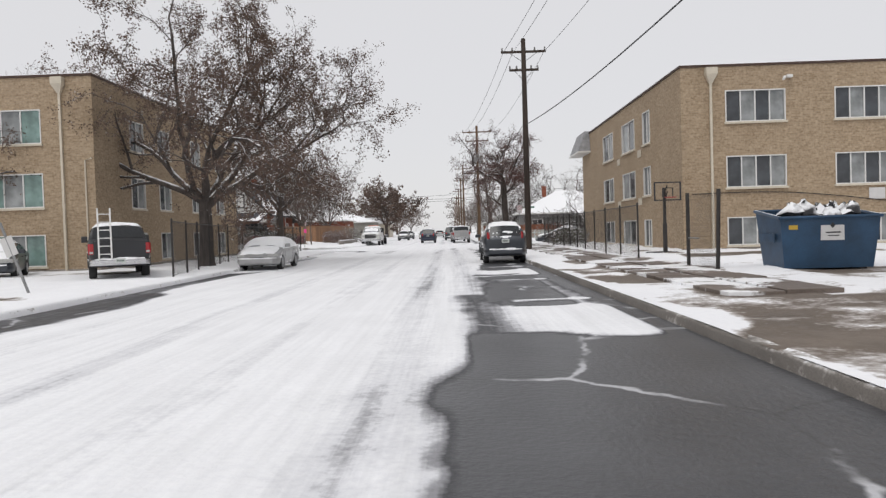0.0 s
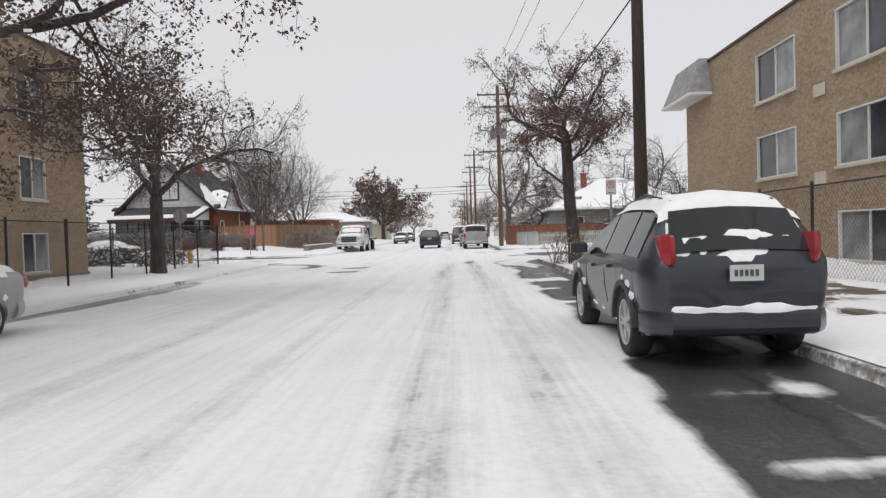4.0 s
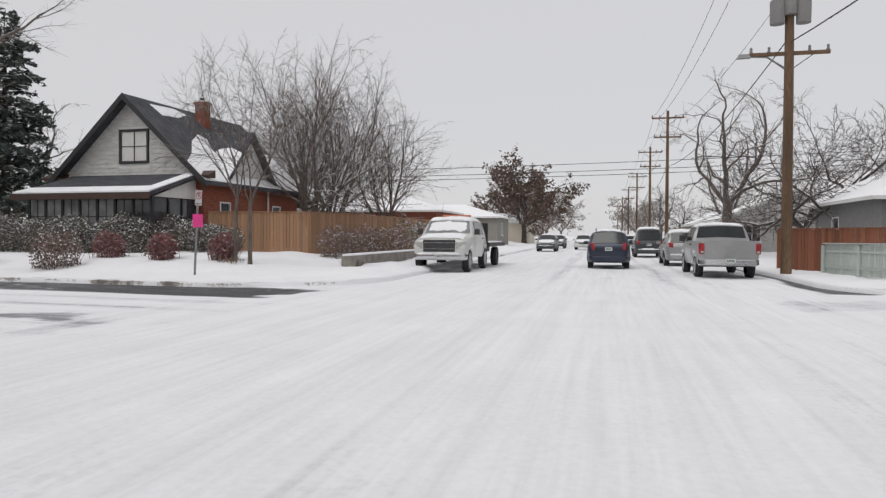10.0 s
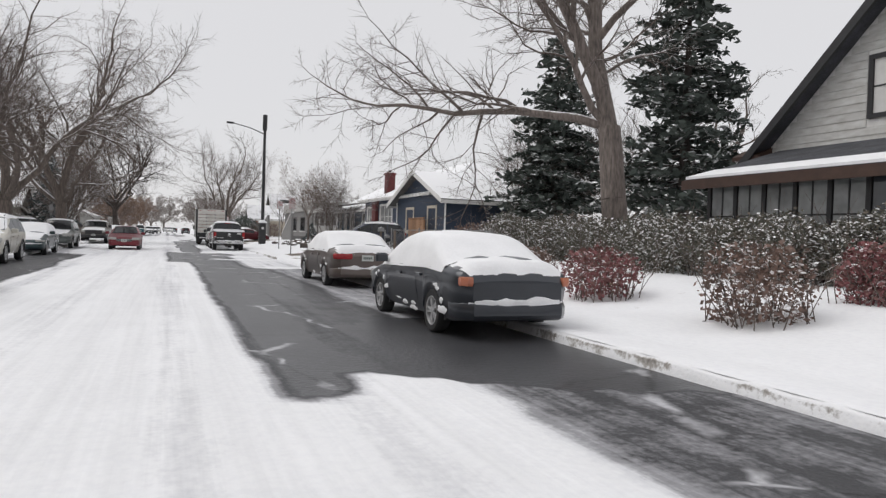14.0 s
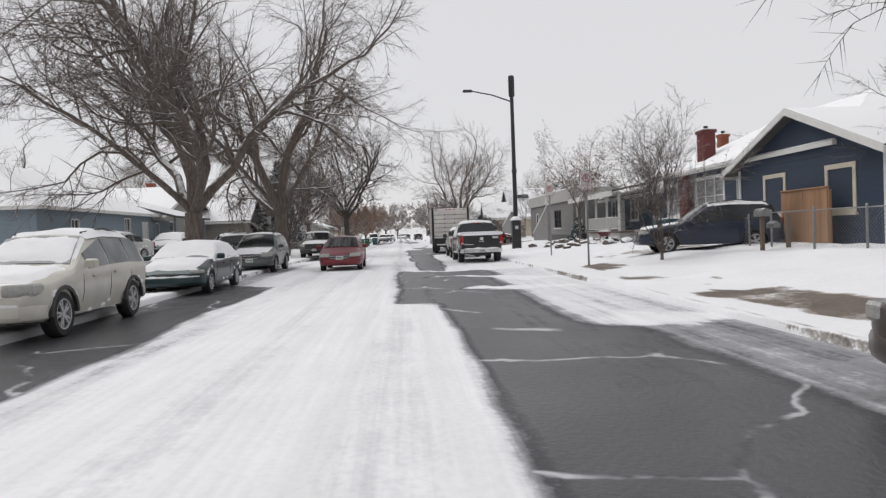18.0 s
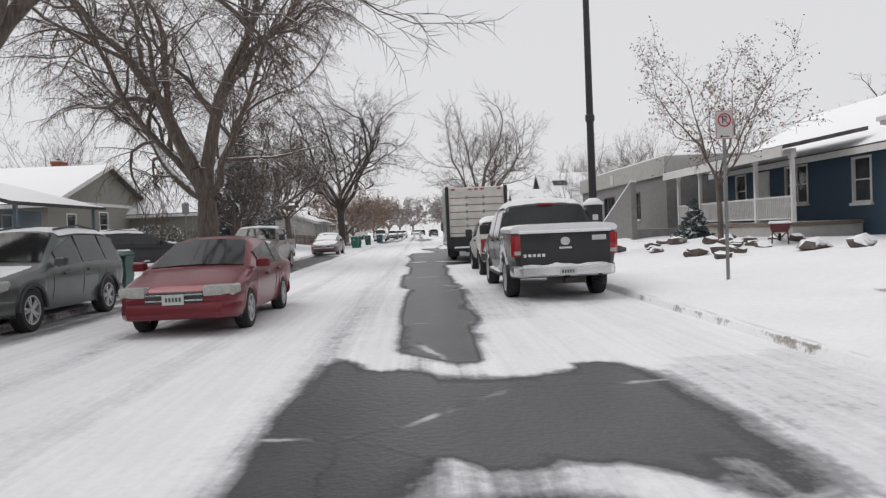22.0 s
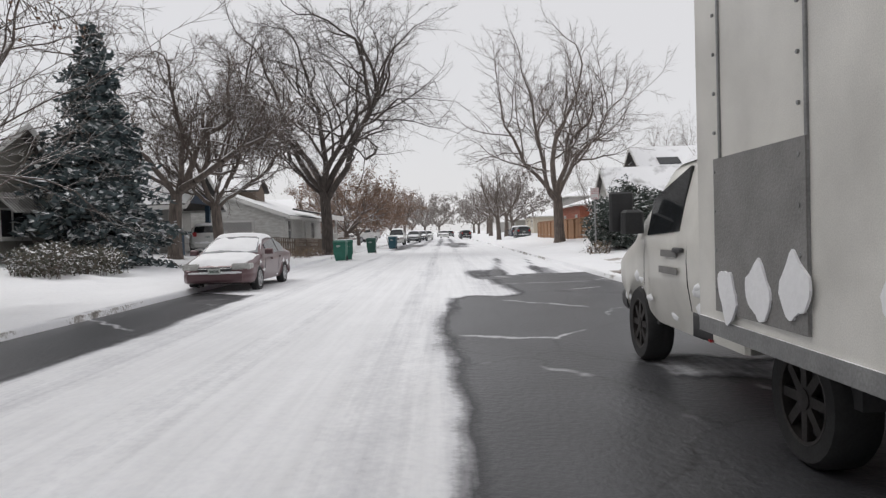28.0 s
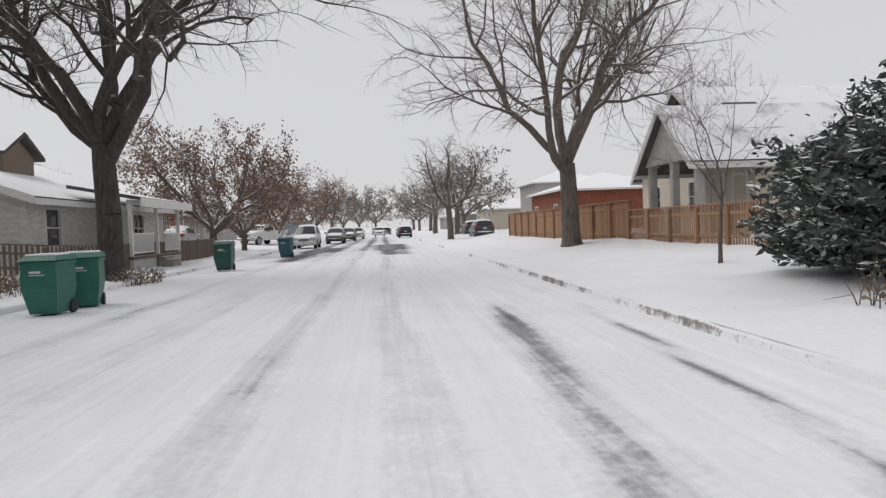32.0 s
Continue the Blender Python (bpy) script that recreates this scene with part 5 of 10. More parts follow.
    for sgn, nm, over in ((1, "front_bumper", 0.05), (-1, "rear_bumper", s.get("rear_over", 0.05))):
        e = sgn * L / 2
        w2 = W * 0.97
        nr_ = s["nose_round"]
        outl = [(-w2, e - sgn * 0.42), (-w2 * (1 - nr_ * 0.12), e - sgn * 0.24), (-w2 * (1 - nr_ * 0.45), e - sgn * 0.08), (-w2 * (0.86 - nr_ * 0.4), e + sgn * over * 0.7), (-w2 * 0.4, e + sgn * over)]
        outl += [(-x, y) for x, y in reversed(outl)]
        if sgn < 0:
            outl.reverse()
        hb_ = zb1 - zb0
        rolls = ((0.0, 0.07), (0.10, 0.025), (0.30, 0.0), (0.72, 0.0), (0.90, 0.02), (1.0, 0.06)) if not s["bed"] else ((0.0, 0.04), (0.15, 0.0), (0.85, 0.0), (1.0, 0.03))
        part(nm, Shape().loft([[(x * (1 - d * 0.35), y - sgn * d, zb0 + hb_ * f) for x, y in outl] for f, d in rolls]), bumper if sgn < 0 or not s.get("front_bumper") else M[s["front_bumper"]], car, smooth=25)
        if s.get("no_plate"):
            continue
        part("plate", Shape().box(-0.155, min(e + sgn * over, e + sgn * (over + 0.012)), s.get("plate_z", (0.5, 0.72))[0 if sgn > 0 else 1], 0.155, max(e + sgn * over, e + sgn * (over + 0.012)), s.get("plate_z", (0.5, 0.72))[0 if sgn > 0 else 1] + 0.15), M["plate"], car, "number plate")
        pl = car.children[-1]
        zz = s.get("plate_z", (0.5, 0.72))[0 if sgn > 0 else 1]
        yy = e + sgn * (over + 0.012)
        for k in range(5):
            part("plate_bar", Shape().box(-0.115 + k * 0.048, min(yy, yy + sgn * 0.004), zz + 0.045, -0.085 + k * 0.048, max(yy, yy + sgn * 0.004), zz + 0.105), M["ink"], pl)
    gz0, gz1, gw = s["grille"]
    yl = L / 2 + 0.02
    part("grille", Shape().box(-gw, yl - 0.10, gz0, gw, yl, gz1, 0.02), M["black_plastic"], car)
    gr = car.children[-1]
    for k in range(s.get("bars", 2)):
        z = gz0 + (gz1 - gz0) * (k + 0.5) / s.get("bars", 2)
        part("grille_bar", Shape().box(-gw * 0.97, yl, z - 0.011, gw * 0.97, yl + 0.012, z + 0.011, 0.005), M[s.get("bar_mat", "chrome")], gr)
    hz0, hz1, hw = s["head"]
    tz0, tz1, tw, td = s["tail"]
    for sx in (-1, 1):
        x0, x1 = sx * (W * 0.93 - hw), sx * W * 0.93
        a = [(x0, L / 2 + 0.012), (x0 + (x1 - x0) * 0.55, L / 2 - 0.015), (x1, L / 2 - 0.12), (x1 + sx * 0.035, L / 2 - 0.34), (x0, L / 2 - 0.30)]
        if sx < 0:
            a.reverse()
        part("headlamp", lens(a, hz0, hz1, (sx * (W * 0.93 - hw * 0.5), L / 2 - 0.2)), M["lamp_clear"], car, smooth=35)
        x1 = sx * W * (1 - (0.9 if tz1 > 1.1 and not s["bed"] else 0.4) * s["nose_round"])
        x0 = x1 - sx * tw
        b = [(x0, -L / 2 - 0.018), (x1 - sx * 0.05, -L / 2 - 0.012), (x1 + sx * 0.02, -L / 2 + 0.07), (x1 + sx * 0.02, -L / 2 + td), (x0, -L / 2 + td)]
        if sx > 0:
            b.reverse()
        tl = part("tail_lamp", lens(b, tz0, tz1, (x1 - sx * tw * 0.4, -L / 2 + td * 0.6)), M[s.get("tail_mat", "tail_red")], car, smooth=35)
        if s["bed"]:
            part("reverse_lens", Shape().box(min(x0 + sx * 0.015, x1 - sx * 0.03), -L / 2 - 0.024, tz0 + 0.03, max(x0 + sx * 0.015, x1 - sx * 0.03), -L / 2 - 0.017, tz0 + 0.10), M["lamp_clear"], tl)
        my = c1 - 0.28
        bz = lerp_line(belt, my) + 0.06
        xm = sx * (W * 0.985)
        part("mirror", Shape().box(min(xm, xm + sx * 0.22), my - 0.05, bz, max(xm, xm + sx * 0.22), my + 0.07, bz + s.get("mirror_h", 0.15), 0.03), M["black_plastic"] if s.get("dark_mirror") else PAINT[s["paint"]], car)
        for yh in s.get("handles", ()):
            zz = lerp_line(belt, yh) - 0.10
            part("door_handle", Shape().box(min(sx * W * 0.985, sx * (W + 0.03)), yh - 0.10, zz - 0.02, max(sx * W * 0.985, sx * (W + 0.03)), yh + 0.10, zz + 0.02, 0.01), M["black_plastic"] if s.get("dark_mirror") else PAINT[s["paint"]], car)
        for yd in s.get("seams", ()):
            p4, p3, p2 = at(yd, 4), at(yd, 3), at(yd, 2)
            p5 = at(yd, 5)
            run = [p4 * 0.87 + p3 * 0.065 + p5 * 0.065, (p4 + p3) / 2, p3 * 0.75 + (p2 + p4) * 0.125, (p3 + p2) / 2]
            part("door_seam", Shape().tube([(sx * (q.x - 0.003), yd, q.z) for q in run], 0.006, 5), M["black_trim"], car)
        if s.get("rails"):
            xr = at((r0 + r1) / 2, 6).x - 0.02
            part("roof_rail", Shape().tube([(sx * xr, r0 + 0.1, at(r0 + 0.1, 7).z), (sx * xr, (r0 + r1) / 2, at((r0 + r1) / 2, 7).z + 0.05), (sx * xr, r1 - 0.1, at(r1 - 0.1, 7).z)], 0.02, 6), M["black_plastic"], car, smooth=50)

    # settled snow on the upper faces
    rng_seed = int(abs(m.translation.x * 13 + m.translation.y * 7)) % 1000

    def drift(ya, yb, th, nm, width=1.0, use=5):
        if th <= 0:
            return
        nu, nv = max(8, int(abs(yb - ya) / 0.07)), 25
        ti = np.linspace(0, 1, nu + 1)
        t = np.linspace(-1, 1, nv)[None, :]
        y = np.repeat((ya + (yb - ya) * ti)[:, None], nv, 1)
        prof = [(at(v, use), at(v, 6), at(v, 7)) for v in y[:, 0]]
        x = np.array([e.x for e, _, _ in prof])[:, None] * width * t
        z = np.array([np.interp(np.abs(x[i]), [0, q.x, e.x + 1e-4], [c.z, q.z, e.z]) for i, (e, q, c) in enumerate(prof)])
        span = abs(yb - ya)
        edge = np.minimum(1 - np.abs(t), np.minimum(span * ti, span * (1 - ti))[:, None])
        rough = value_noise(x + 40 + rng_seed, y + 60, 0.22, 53) + 0.6 * value_noise(x + 40 + rng_seed, y + 60, 0.09, 54)
        fall = step(edge - 0.10 * rough, -0.03, 0.09) * (1 - np.abs(t) ** 8)
        bumpz = 0.7 + 0.6 * value_noise(x + 40 + rng_seed, y + 40, 0.35, 51)
        z = z - 0.012 + (th * bumpz + 0.012) * fall
        vs = np.stack([x, y, z], -1).reshape(-1, 3)
        idx = np.arange(len(vs)).reshape(nu + 1, nv)
        fs = np.stack([idx[:-1, :-1], idx[:-1, 1:], idx[1:, 1:], idx[1:, :-1]], -1).reshape(-1, 4)
        if yb < ya:
            fs = fs[:, ::-1]
        part("snow_cover", array_mesh("snow_cover", vs, fs, M["snow"]), None, car, "settled snow on the " + nm)

    def blanket(ya, yb, th, nm):
        """Snow that hides the cabin's glass down to the belt line."""
        nu = max(6, int(abs(yb - ya) / 0.11))
        vs = []
        for i in range(nu + 1):
            y = ya + (yb - ya) * i / nu
            p4, p5, p6, p7 = at(y, 4), at(y, 5), at(y, 6), at(y, 7)
            thick = th * min(1.0, 0.1 + 4 * i / nu, 0.1 + 4 * (nu - i) / nu)
            half = [p4, p4.lerp(p5, 0.35), p4.lerp(p5, 0.7), p5, p6, p6.lerp(p7, 0.5), p7]
            grow_ = [0.004, 0.8, 0.9, 1.0, 1.0, 1.0, 1.0]
            row = [(p.x + (thick * 0.7 * g if j < 4 else thick * 0.3), y, p.z + (0.0 if j < 3 else thick * g)) for j, (p, g) in enumerate(zip(half, grow_))]
            full_row = row[:-1] + [(0.0, y, row[-1][2])] + [(-x, yy, z) for x, yy, z in reversed(row[:-1])]
            for x, yy, z in full_row:
                k = 0.75 + 0.5 * float(value_noise(np.array(x + 40 + rng_seed), np.array(yy + z + 40), 0.3, 52))
                vs.append((x * (1 + 0.012 * (k - 1)), yy, z + 0.03 * (k - 1)))
        m_ = 13
        idx = np.arange(len(vs)).reshape(nu + 1, m_)
        fs = np.stack([idx[:-1, :-1], idx[1:, :-1], idx[1:, 1:], idx[:-1, 1:]], -1).reshape(-1, 4)
        part("snow_cover", array_mesh("snow_cover", vs, fs if yb < ya else fs[:, ::-1], M["snow"]), None, car, "thick snow over the " + nm)

    th = 0.07 * snow
    if s.get("buried"):
        blanket(c0 - 0.08, c1 + 0.05, 0.05, "roof and windows")
    for ya, yb, k, nm, wd in s["snow"]:
        if not (s.get("buried") and c0 - 0.02 <= ya and yb <= c1 + 0.02):
            drift(ya, yb, th * k, nm, wd)
    if snow >= 0.7:
        cling = np.random.RandomState(rng_seed + 3)
        for sx in (-1, 1):
            spots = [(cling.uniform(-L * 0.42, L * 0.42), cling.uniform(0.02, 0.16), 0.15, 0.05) for _ in range(6)]
            for a in (yf, yr):
                spots += [(a + (arch + 0.05) * math.cos(t), wr + (arch + 0.05) * math.sin(t) - s["sill"], 0.10, 0.06) for t in cling.uniform(0.5, 2.7, 4)]
            for y, up, ry, rz in spots:
                y = max(-L / 2 + 0.3, min(L / 2 - 0.4, y))
                z = s["sill"] + up
                p2, p3, p4 = at(y, 2), at(y, 3), at(y, 4)
                if z < p2.z + 0.03 and abs(y - yf) > arch and abs(y - yr) > arch:
                    z = p2.z + 0.05
                if z < p2.z or z > p4.z - 0.06:
                    continue
                x = float(np.interp(z, [p2.z, p3.z, p4.z], [p2.x, p3.x, p4.x])) - 0.004
                ry, rz = ry * cling.uniform(0.6, 1.7), rz * cling.uniform(0.6, 1.4)
                ring = [(sx * (x - 0.01), y + ry * cling.uniform(0.6, 1.2) * math.cos(t), z + rz * cling.uniform(0.6, 1.2) * math.sin(t)) for t in np.linspace(0, 2 * math.pi, 10)[:-1]]
                part("clinging_snow", Shape().add(ring + [(sx * (x + 0.022), y, z)], [(k, (k + 1) % 9, 9) if sx > 0 else ((k + 1) % 9, k, 9) for k in range(9)]), M["snow"], car, smooth=70)
    if s.get("ledge", snow >= 0.9):
        heap_rng = np.random.RandomState(rng_seed + 9)
        for sgn, over in ((1, 0.05), (-1, s.get("rear_over", 0.05))):
            e, w2, cols = sgn * L / 2, W * 0.88, 22
            tall = np.convolve(np.clip(heap_rng.normal(0.5, 0.5, cols + 2), 0.0, 1.3), [0.25, 0.5, 0.25], "valid") * (0.035 if sgn > 0 else 0.085)
            rows = []
            for k in range(cols):
                f = 2 * k / (cols - 1) - 1
                y = e + sgn * float(np.interp(abs(f), [0, 0.45, 0.85, 1.0], [over - 0.02, over - 0.025, over * 0.4 - 0.02, -0.16]))
                x, h = w2 * f, float(tall[k]) * (1 - abs(f) ** 6) + 0.003
                rows += [(x, y + sgn * 0.012, zb1 - 0.5 * h - 0.02), (x, y + sgn * 0.01, zb1 + 0.5 * h), (x, y - sgn * 0.03, zb1 + h), (x, y - sgn * 0.12, zb1 + h * 0.6)]
            fs = [(4 * k + q, 4 * k + q + 1, 4 * k + q + 5, 4 * k + q + 4) for k in range(cols - 1) for q in range(3)]
            part("bumper_snow", Shape().add(rows, fs if sgn < 0 else [f[::-1] for f in fs]), M["snow"], car, smooth=60)
    return car


def sedan_spec(paint, l=4.75, w=1.82, h=1.45, **kw):
    c = dict(l=l, w=w, paint=paint, nose_round=0.21, roof_in=0.24, wheel_r=0.325, axles=(l / 2 - 0.93, -l / 2 + 1.06),
             top=[(-l / 2, 0.82), (-l / 2 + 0.06, 1.0), (-l / 2 + 0.55, 1.045), (-l / 2 + 0.75, 1.06), (-l / 2 + 1.45, h - 0.05), (-l / 2 + 1.9, h - 0.01), (-0.05, h), (0.3, h - 0.04), (1.22, 0.97), (1.5, 0.93), (l / 2 - 0.35, 0.80), (l / 2 - 0.05, 0.70), (l / 2, 0.6)],
             belt=[(-l / 2, 0.88), (-1.0, 0.94), (1.2, 0.88), (l / 2, 0.66)], cabin=(-l / 2 + 0.75, -l / 2 + 1.45, 0.3, 1.22),
             windows=[(-l / 2 + 1.12, -0.62), (-0.54, 0.62)], seams=(-1.05, -0.58, 0.95), handles=(-0.75, 0.2),
             grille=(0.52, 0.68, 0.42), head=(0.60, 0.76, 0.42), tail=(0.72, 0.92, 0.40, 0.22),
             snow=[(-l / 2 + 0.06, -l / 2 + 0.72, 1.0, "boot lid", 0.95), (-l / 2 + 0.80, -l / 2 + 1.5, 0.7, "rear window", 0.95), (-l / 2 + 1.5, 0.32, 1.0, "roof", 0.98), (0.32, 1.2, 0.6, "windscreen", 0.95), (1.22, l / 2 - 0.1, 0.8, "bonnet", 0.95)], snow_glass=True)
    c.update(kw)
    return c


def suv_spec(paint, l=4.6, w=1.85, h=1.72, **kw):
    c = dict(l=l, w=w, paint=paint, wheel_r=0.37, sill=0.30, tyre_w=0.23, axles=(l / 2 - 0.92, -l / 2 + 0.98), roof_in=0.24, nose_round=0.2,
             top=[(-l / 2, 0.95), (-l / 2 + 0.05, 1.08), (-l / 2 + 0.42, h - 0.10), (-l / 2 + 0.7, h - 0.03), (-0.6, h), (0.1, h - 0.05), (0.95, 1.12), (1.2, 1.07), (l / 2 - 0.3, 0.95), (l / 2 - 0.04, 0.84), (l / 2, 0.7)],
             belt=[(-l / 2, 1.02), (-1.0, 1.06), (0.95, 1.0), (l / 2, 0.78)], cabin=(-l / 2 + 0.05, -l / 2 + 0.42, 0.1, 0.95),
             windows=[(-l / 2 + 0.42, -1.32), (-1.26, -0.38), (-0.32, 0.52)], seams=(-1.3, -0.36, 0.75), handles=(-0.58, 0.32),
             grille=(0.62, 0.82, 0.40), head=(0.72, 0.90, 0.40), tail=(0.92, 1.16, 0.20, 0.30), plate_z=(0.5, 0.82), clad="black_plastic", rails=True,
             snow=[(-l / 2 + 0.5, 0.08, 0.9, "roof", 0.98), (0.98, l / 2 - 0.12, 0.5, "bonnet", 0.9)])
    c.update(kw)
    return c


def pickup_spec(paint, l=5.6, w=1.98, h=1.90, cab=2.0, **kw):
    """cab: how far behind the middle the bed begins, measured from the tail."""
    b1 = -l / 2 + cab
    c = dict(l=l, w=w, paint=paint, wheel_r=0.40, sill=0.42, tyre_w=0.26, axles=(l / 2 - 0.98, -l / 2 + 1.22), roof_in=0.16, nose_round=0.09,
             top=[(-l / 2, 1.30), (-l / 2 + 0.05, 1.32), (b1, 1.32), (b1 + 0.03, 1.36), (b1 + 0.16, h - 0.06), (b1 + 0.45, h), (l / 2 - 2.3, h - 0.02), (l / 2 - 2.05, h - 0.07), (l / 2 - 1.42, 1.30), (l / 2 - 1.2, 1.24), (l / 2 - 0.25, 1.12), (l / 2 - 0.03, 1.02), (l / 2, 0.9)],
             belt=[(-l / 2, 1.29), (b1, 1.29), (b1 + 0.05, 1.27), (l / 2 - 1.4, 1.20), (l / 2, 0.95)], cabin=(b1 + 0.03, b1 + 0.16, l / 2 - 2.05, l / 2 - 1.42),
             bed=(-l / 2 + 0.08, b1 - 0.03), windows=[(b1 + 0.30, l / 2 - 1.85)], seams=(b1 + 0.25, l / 2 - 1.35), handles=(b1 + 0.45,), bumper="chrome", rear_over=0.16,
             grille=(0.72, 1.0, 0.52), head=(0.84, 1.04, 0.29), tail=(0.86, 1.22, 0.15, 0.16), plate_z=(0.58, 0.56), bumper_z=(0.48, 0.68), mirror_h=0.24, dark_mirror=True,
             snow=[(b1 + 0.22, l / 2 - 2.1, 1.0, "cab roof", 0.98), (l / 2 - 1.35, l / 2 - 0.15, 0.5, "bonnet", 0.9)])
    c.update(kw)
    return c


# ---- buildings ----
def wall_panel(sh, length, z0, z1, holes, thick):
    """A wall along +x, its outer face on y = 0, with openings right through: holes of x0, x1, z0, z1."""
    xs = sorted({0.0, length, *[h[0] for h in holes], *[h[1] for h in holes]})
    zs = sorted({z0, z1, *[h[2] for h in holes], *[h[3] for h in holes]})
    nx, nz = len(xs) - 1, len(zs) - 1
    full = [[not any(h[0] < (xs[i] + xs[i + 1]) / 2 < h[1] and h[2] < (zs[k] + zs[k + 1]) / 2 < h[3] for h in holes) for k in range(nz)] for i in range(nx)]
    vid, vs, fs = {}, [], []

    def at(i, k, y):
        if (i, k, y) not in vid:
            vid[(i, k, y)] = len(vs)
            vs.append((xs[i], y * thick, zs[k]))
        return vid[(i, k, y)]

    def solid_at(i, k):
        return 0 <= i < nx and 0 <= k < nz and full[i][k]

    for i in range(nx):
        for k in range(nz):
            if not full[i][k]:
                continue
            fs.append((at(i, k, 0), at(i + 1, k, 0), at(i + 1, k + 1, 0), at(i, k + 1, 0)))
            fs.append((at(i, k, 1), at(i, k + 1, 1), at(i + 1, k + 1, 1), at(i + 1, k, 1)))
            if not solid_at(i - 1, k):
                fs.append((at(i, k, 0), at(i, k + 1, 0), at(i, k + 1, 1), at(i, k, 1)))
            if not solid_at(i + 1, k):
                fs.append((at(i + 1, k, 0), at(i + 1, k, 1), at(i + 1, k + 1, 1), at(i + 1, k + 1, 0)))
            if not solid_at(i, k - 1):
                fs.append((at(i, k, 0), at(i, k, 1), at(i + 1, k, 1), at(i + 1, k, 0)))
            if not solid_at(i, k + 1):
                fs.append((at(i, k + 1, 0), at(i + 1, k + 1, 0), at(i + 1, k + 1, 1), at(i, k + 1, 1)))
    sh.add(vs, fs)
    return sh


def window(parent, m, w, h, frame="white_paint", glass="glass", panes=2, rows=1, sill="cream_paint", trim=0.07, proud=0.03):
    """A window in a wall's opening: m puts its lower left outer corner; x along the wall, y into it."""
    win = thing("window", m, "", "")
    win.parent = parent
    f = Shape()
    f.box(0, -proud, 0, trim, 0.12, h).box(w - trim, -proud, 0, w, 0.12, h).box(trim, -proud, h - trim, w - trim, 0.12, h).box(trim, -proud, 0, w - trim, 0.12, trim)
    part("window_frame", f, M[frame], win)
    step_x = (w - 2 * trim) / panes
    for k in range(panes):
        x0, x1 = trim + k * step_x, trim + (k + 1) * step_x
        g = glass[k % len(glass)] if isinstance(glass, (list, tuple)) else glass
        part("pane", Shape().box(x0 + 0.01, 0.06, trim, x1 - 0.01, 0.075, h - trim), M[g], win)
        if k:
            part("mullion", Shape().box(x0 - 0.025, 0.015, trim, x0 + 0.025, 0.11, h - trim), M[frame], win)
    for k in range(1, rows):
        z = trim + (h - 2 * trim) * k / rows
        part("glazing_bar", Shape().box(trim, 0.02, z - 0.02, w - trim, 0.10, z + 0.02), M[frame], win)
    if sill:
        part("window_sill", Shape().box(-0.06, -proud - 0.07, -0.09, w + 0.06, 0.02, -0.004, 0.01), M[sill], win)
    return win


def door(parent, m, w=0.9, h=2.05, mat="white_paint", glass=False):
    d = thing("door", m, "", "")
    d.parent = parent
    leaf = Shape().box(0.05, 0.02, 0, w - 0.05, 0.07, h - 0.05)
    for x0, x1 in ((0.14, w / 2 - 0.04), (w / 2 + 0.04, w - 0.14)):
        for z0, z1 in ((0.2, 0.9), (1.05, h - 0.2)):
            leaf.box(x0, 0.008, z0, x1, 0.02, z1, 0.004)
    part("door_leaf", leaf, M[mat], d)
    part("door_frame", Shape().box(-0.06, -0.025, 0, 0.05, 0.1, h).box(w - 0.05, -0.025, 0, w + 0.06, 0.1, h).box(-0.06, -0.025, h - 0.05, w + 0.06, 0.1, h + 0.07), M["white_paint"], d)
    part("door_handle", Shape().tube([(w - 0.14, 0.0, 1.0), (w - 0.14, -0.05, 1.0)], 0.03, 8), M["chrome"], d)
    return d


SIDES = {"front": lambda w, d: pose(0, 0, 0), "right": lambda w, d: pose(w, 0, 0, 0, 0, 90), "back": lambda w, d: pose(w, d, 0, 0, 0, 180), "left": lambda w, d: pose(0, d, 0, 0, 0, -90)}


def walls(house, w, d, z0, z1, openings, mat, frame="white_paint", glass="glass", panes=2, rows=2, sill="white_paint", thick=0.2, names=None, trim=0.07):
    """Four walls with windows and doors. openings: side, x, z, w, h and optionally panes or 'door'."""
    for side, to in SIDES.items():
        length = w if side in ("front", "back") else d
        ops = [o for o in openings if o[0] == side]
        holes = [(o[1], o[1] + o[3], o[2], o[2] + o[4]) for o in ops]
        mm = mat[side] if isinstance(mat, dict) else mat
        inset = 0.0 if side in ("front", "back") else thick
        m = to(w, d)
        sh = wall_panel(Shape(), length, z0, z1, holes, thick) if side in ("front", "back") else Shape()
        if side in ("left", "right"):
            shifted = [(h[0] - thick, h[1] - thick, h[2], h[3]) for h in holes]
            wall_panel(sh, length - 2 * thick, z0, z1, shifted, thick)
            sh.moved(pose(thick, 0, 0))
        wl = part("wall", sh.moved(m), M[mm], house)
        for o in ops:
            mw = m @ pose(o[1], 0, o[2])
            kind = o[5] if len(o) > 5 else panes
            if kind == "door":
                door(house, mw, o[3], o[4], o[6] if len(o) > 6 else "white_paint")
            else:
                window(house, mw, o[3], o[4], frame, o[6] if len(o) > 6 else glass, kind, rows, sill, trim)


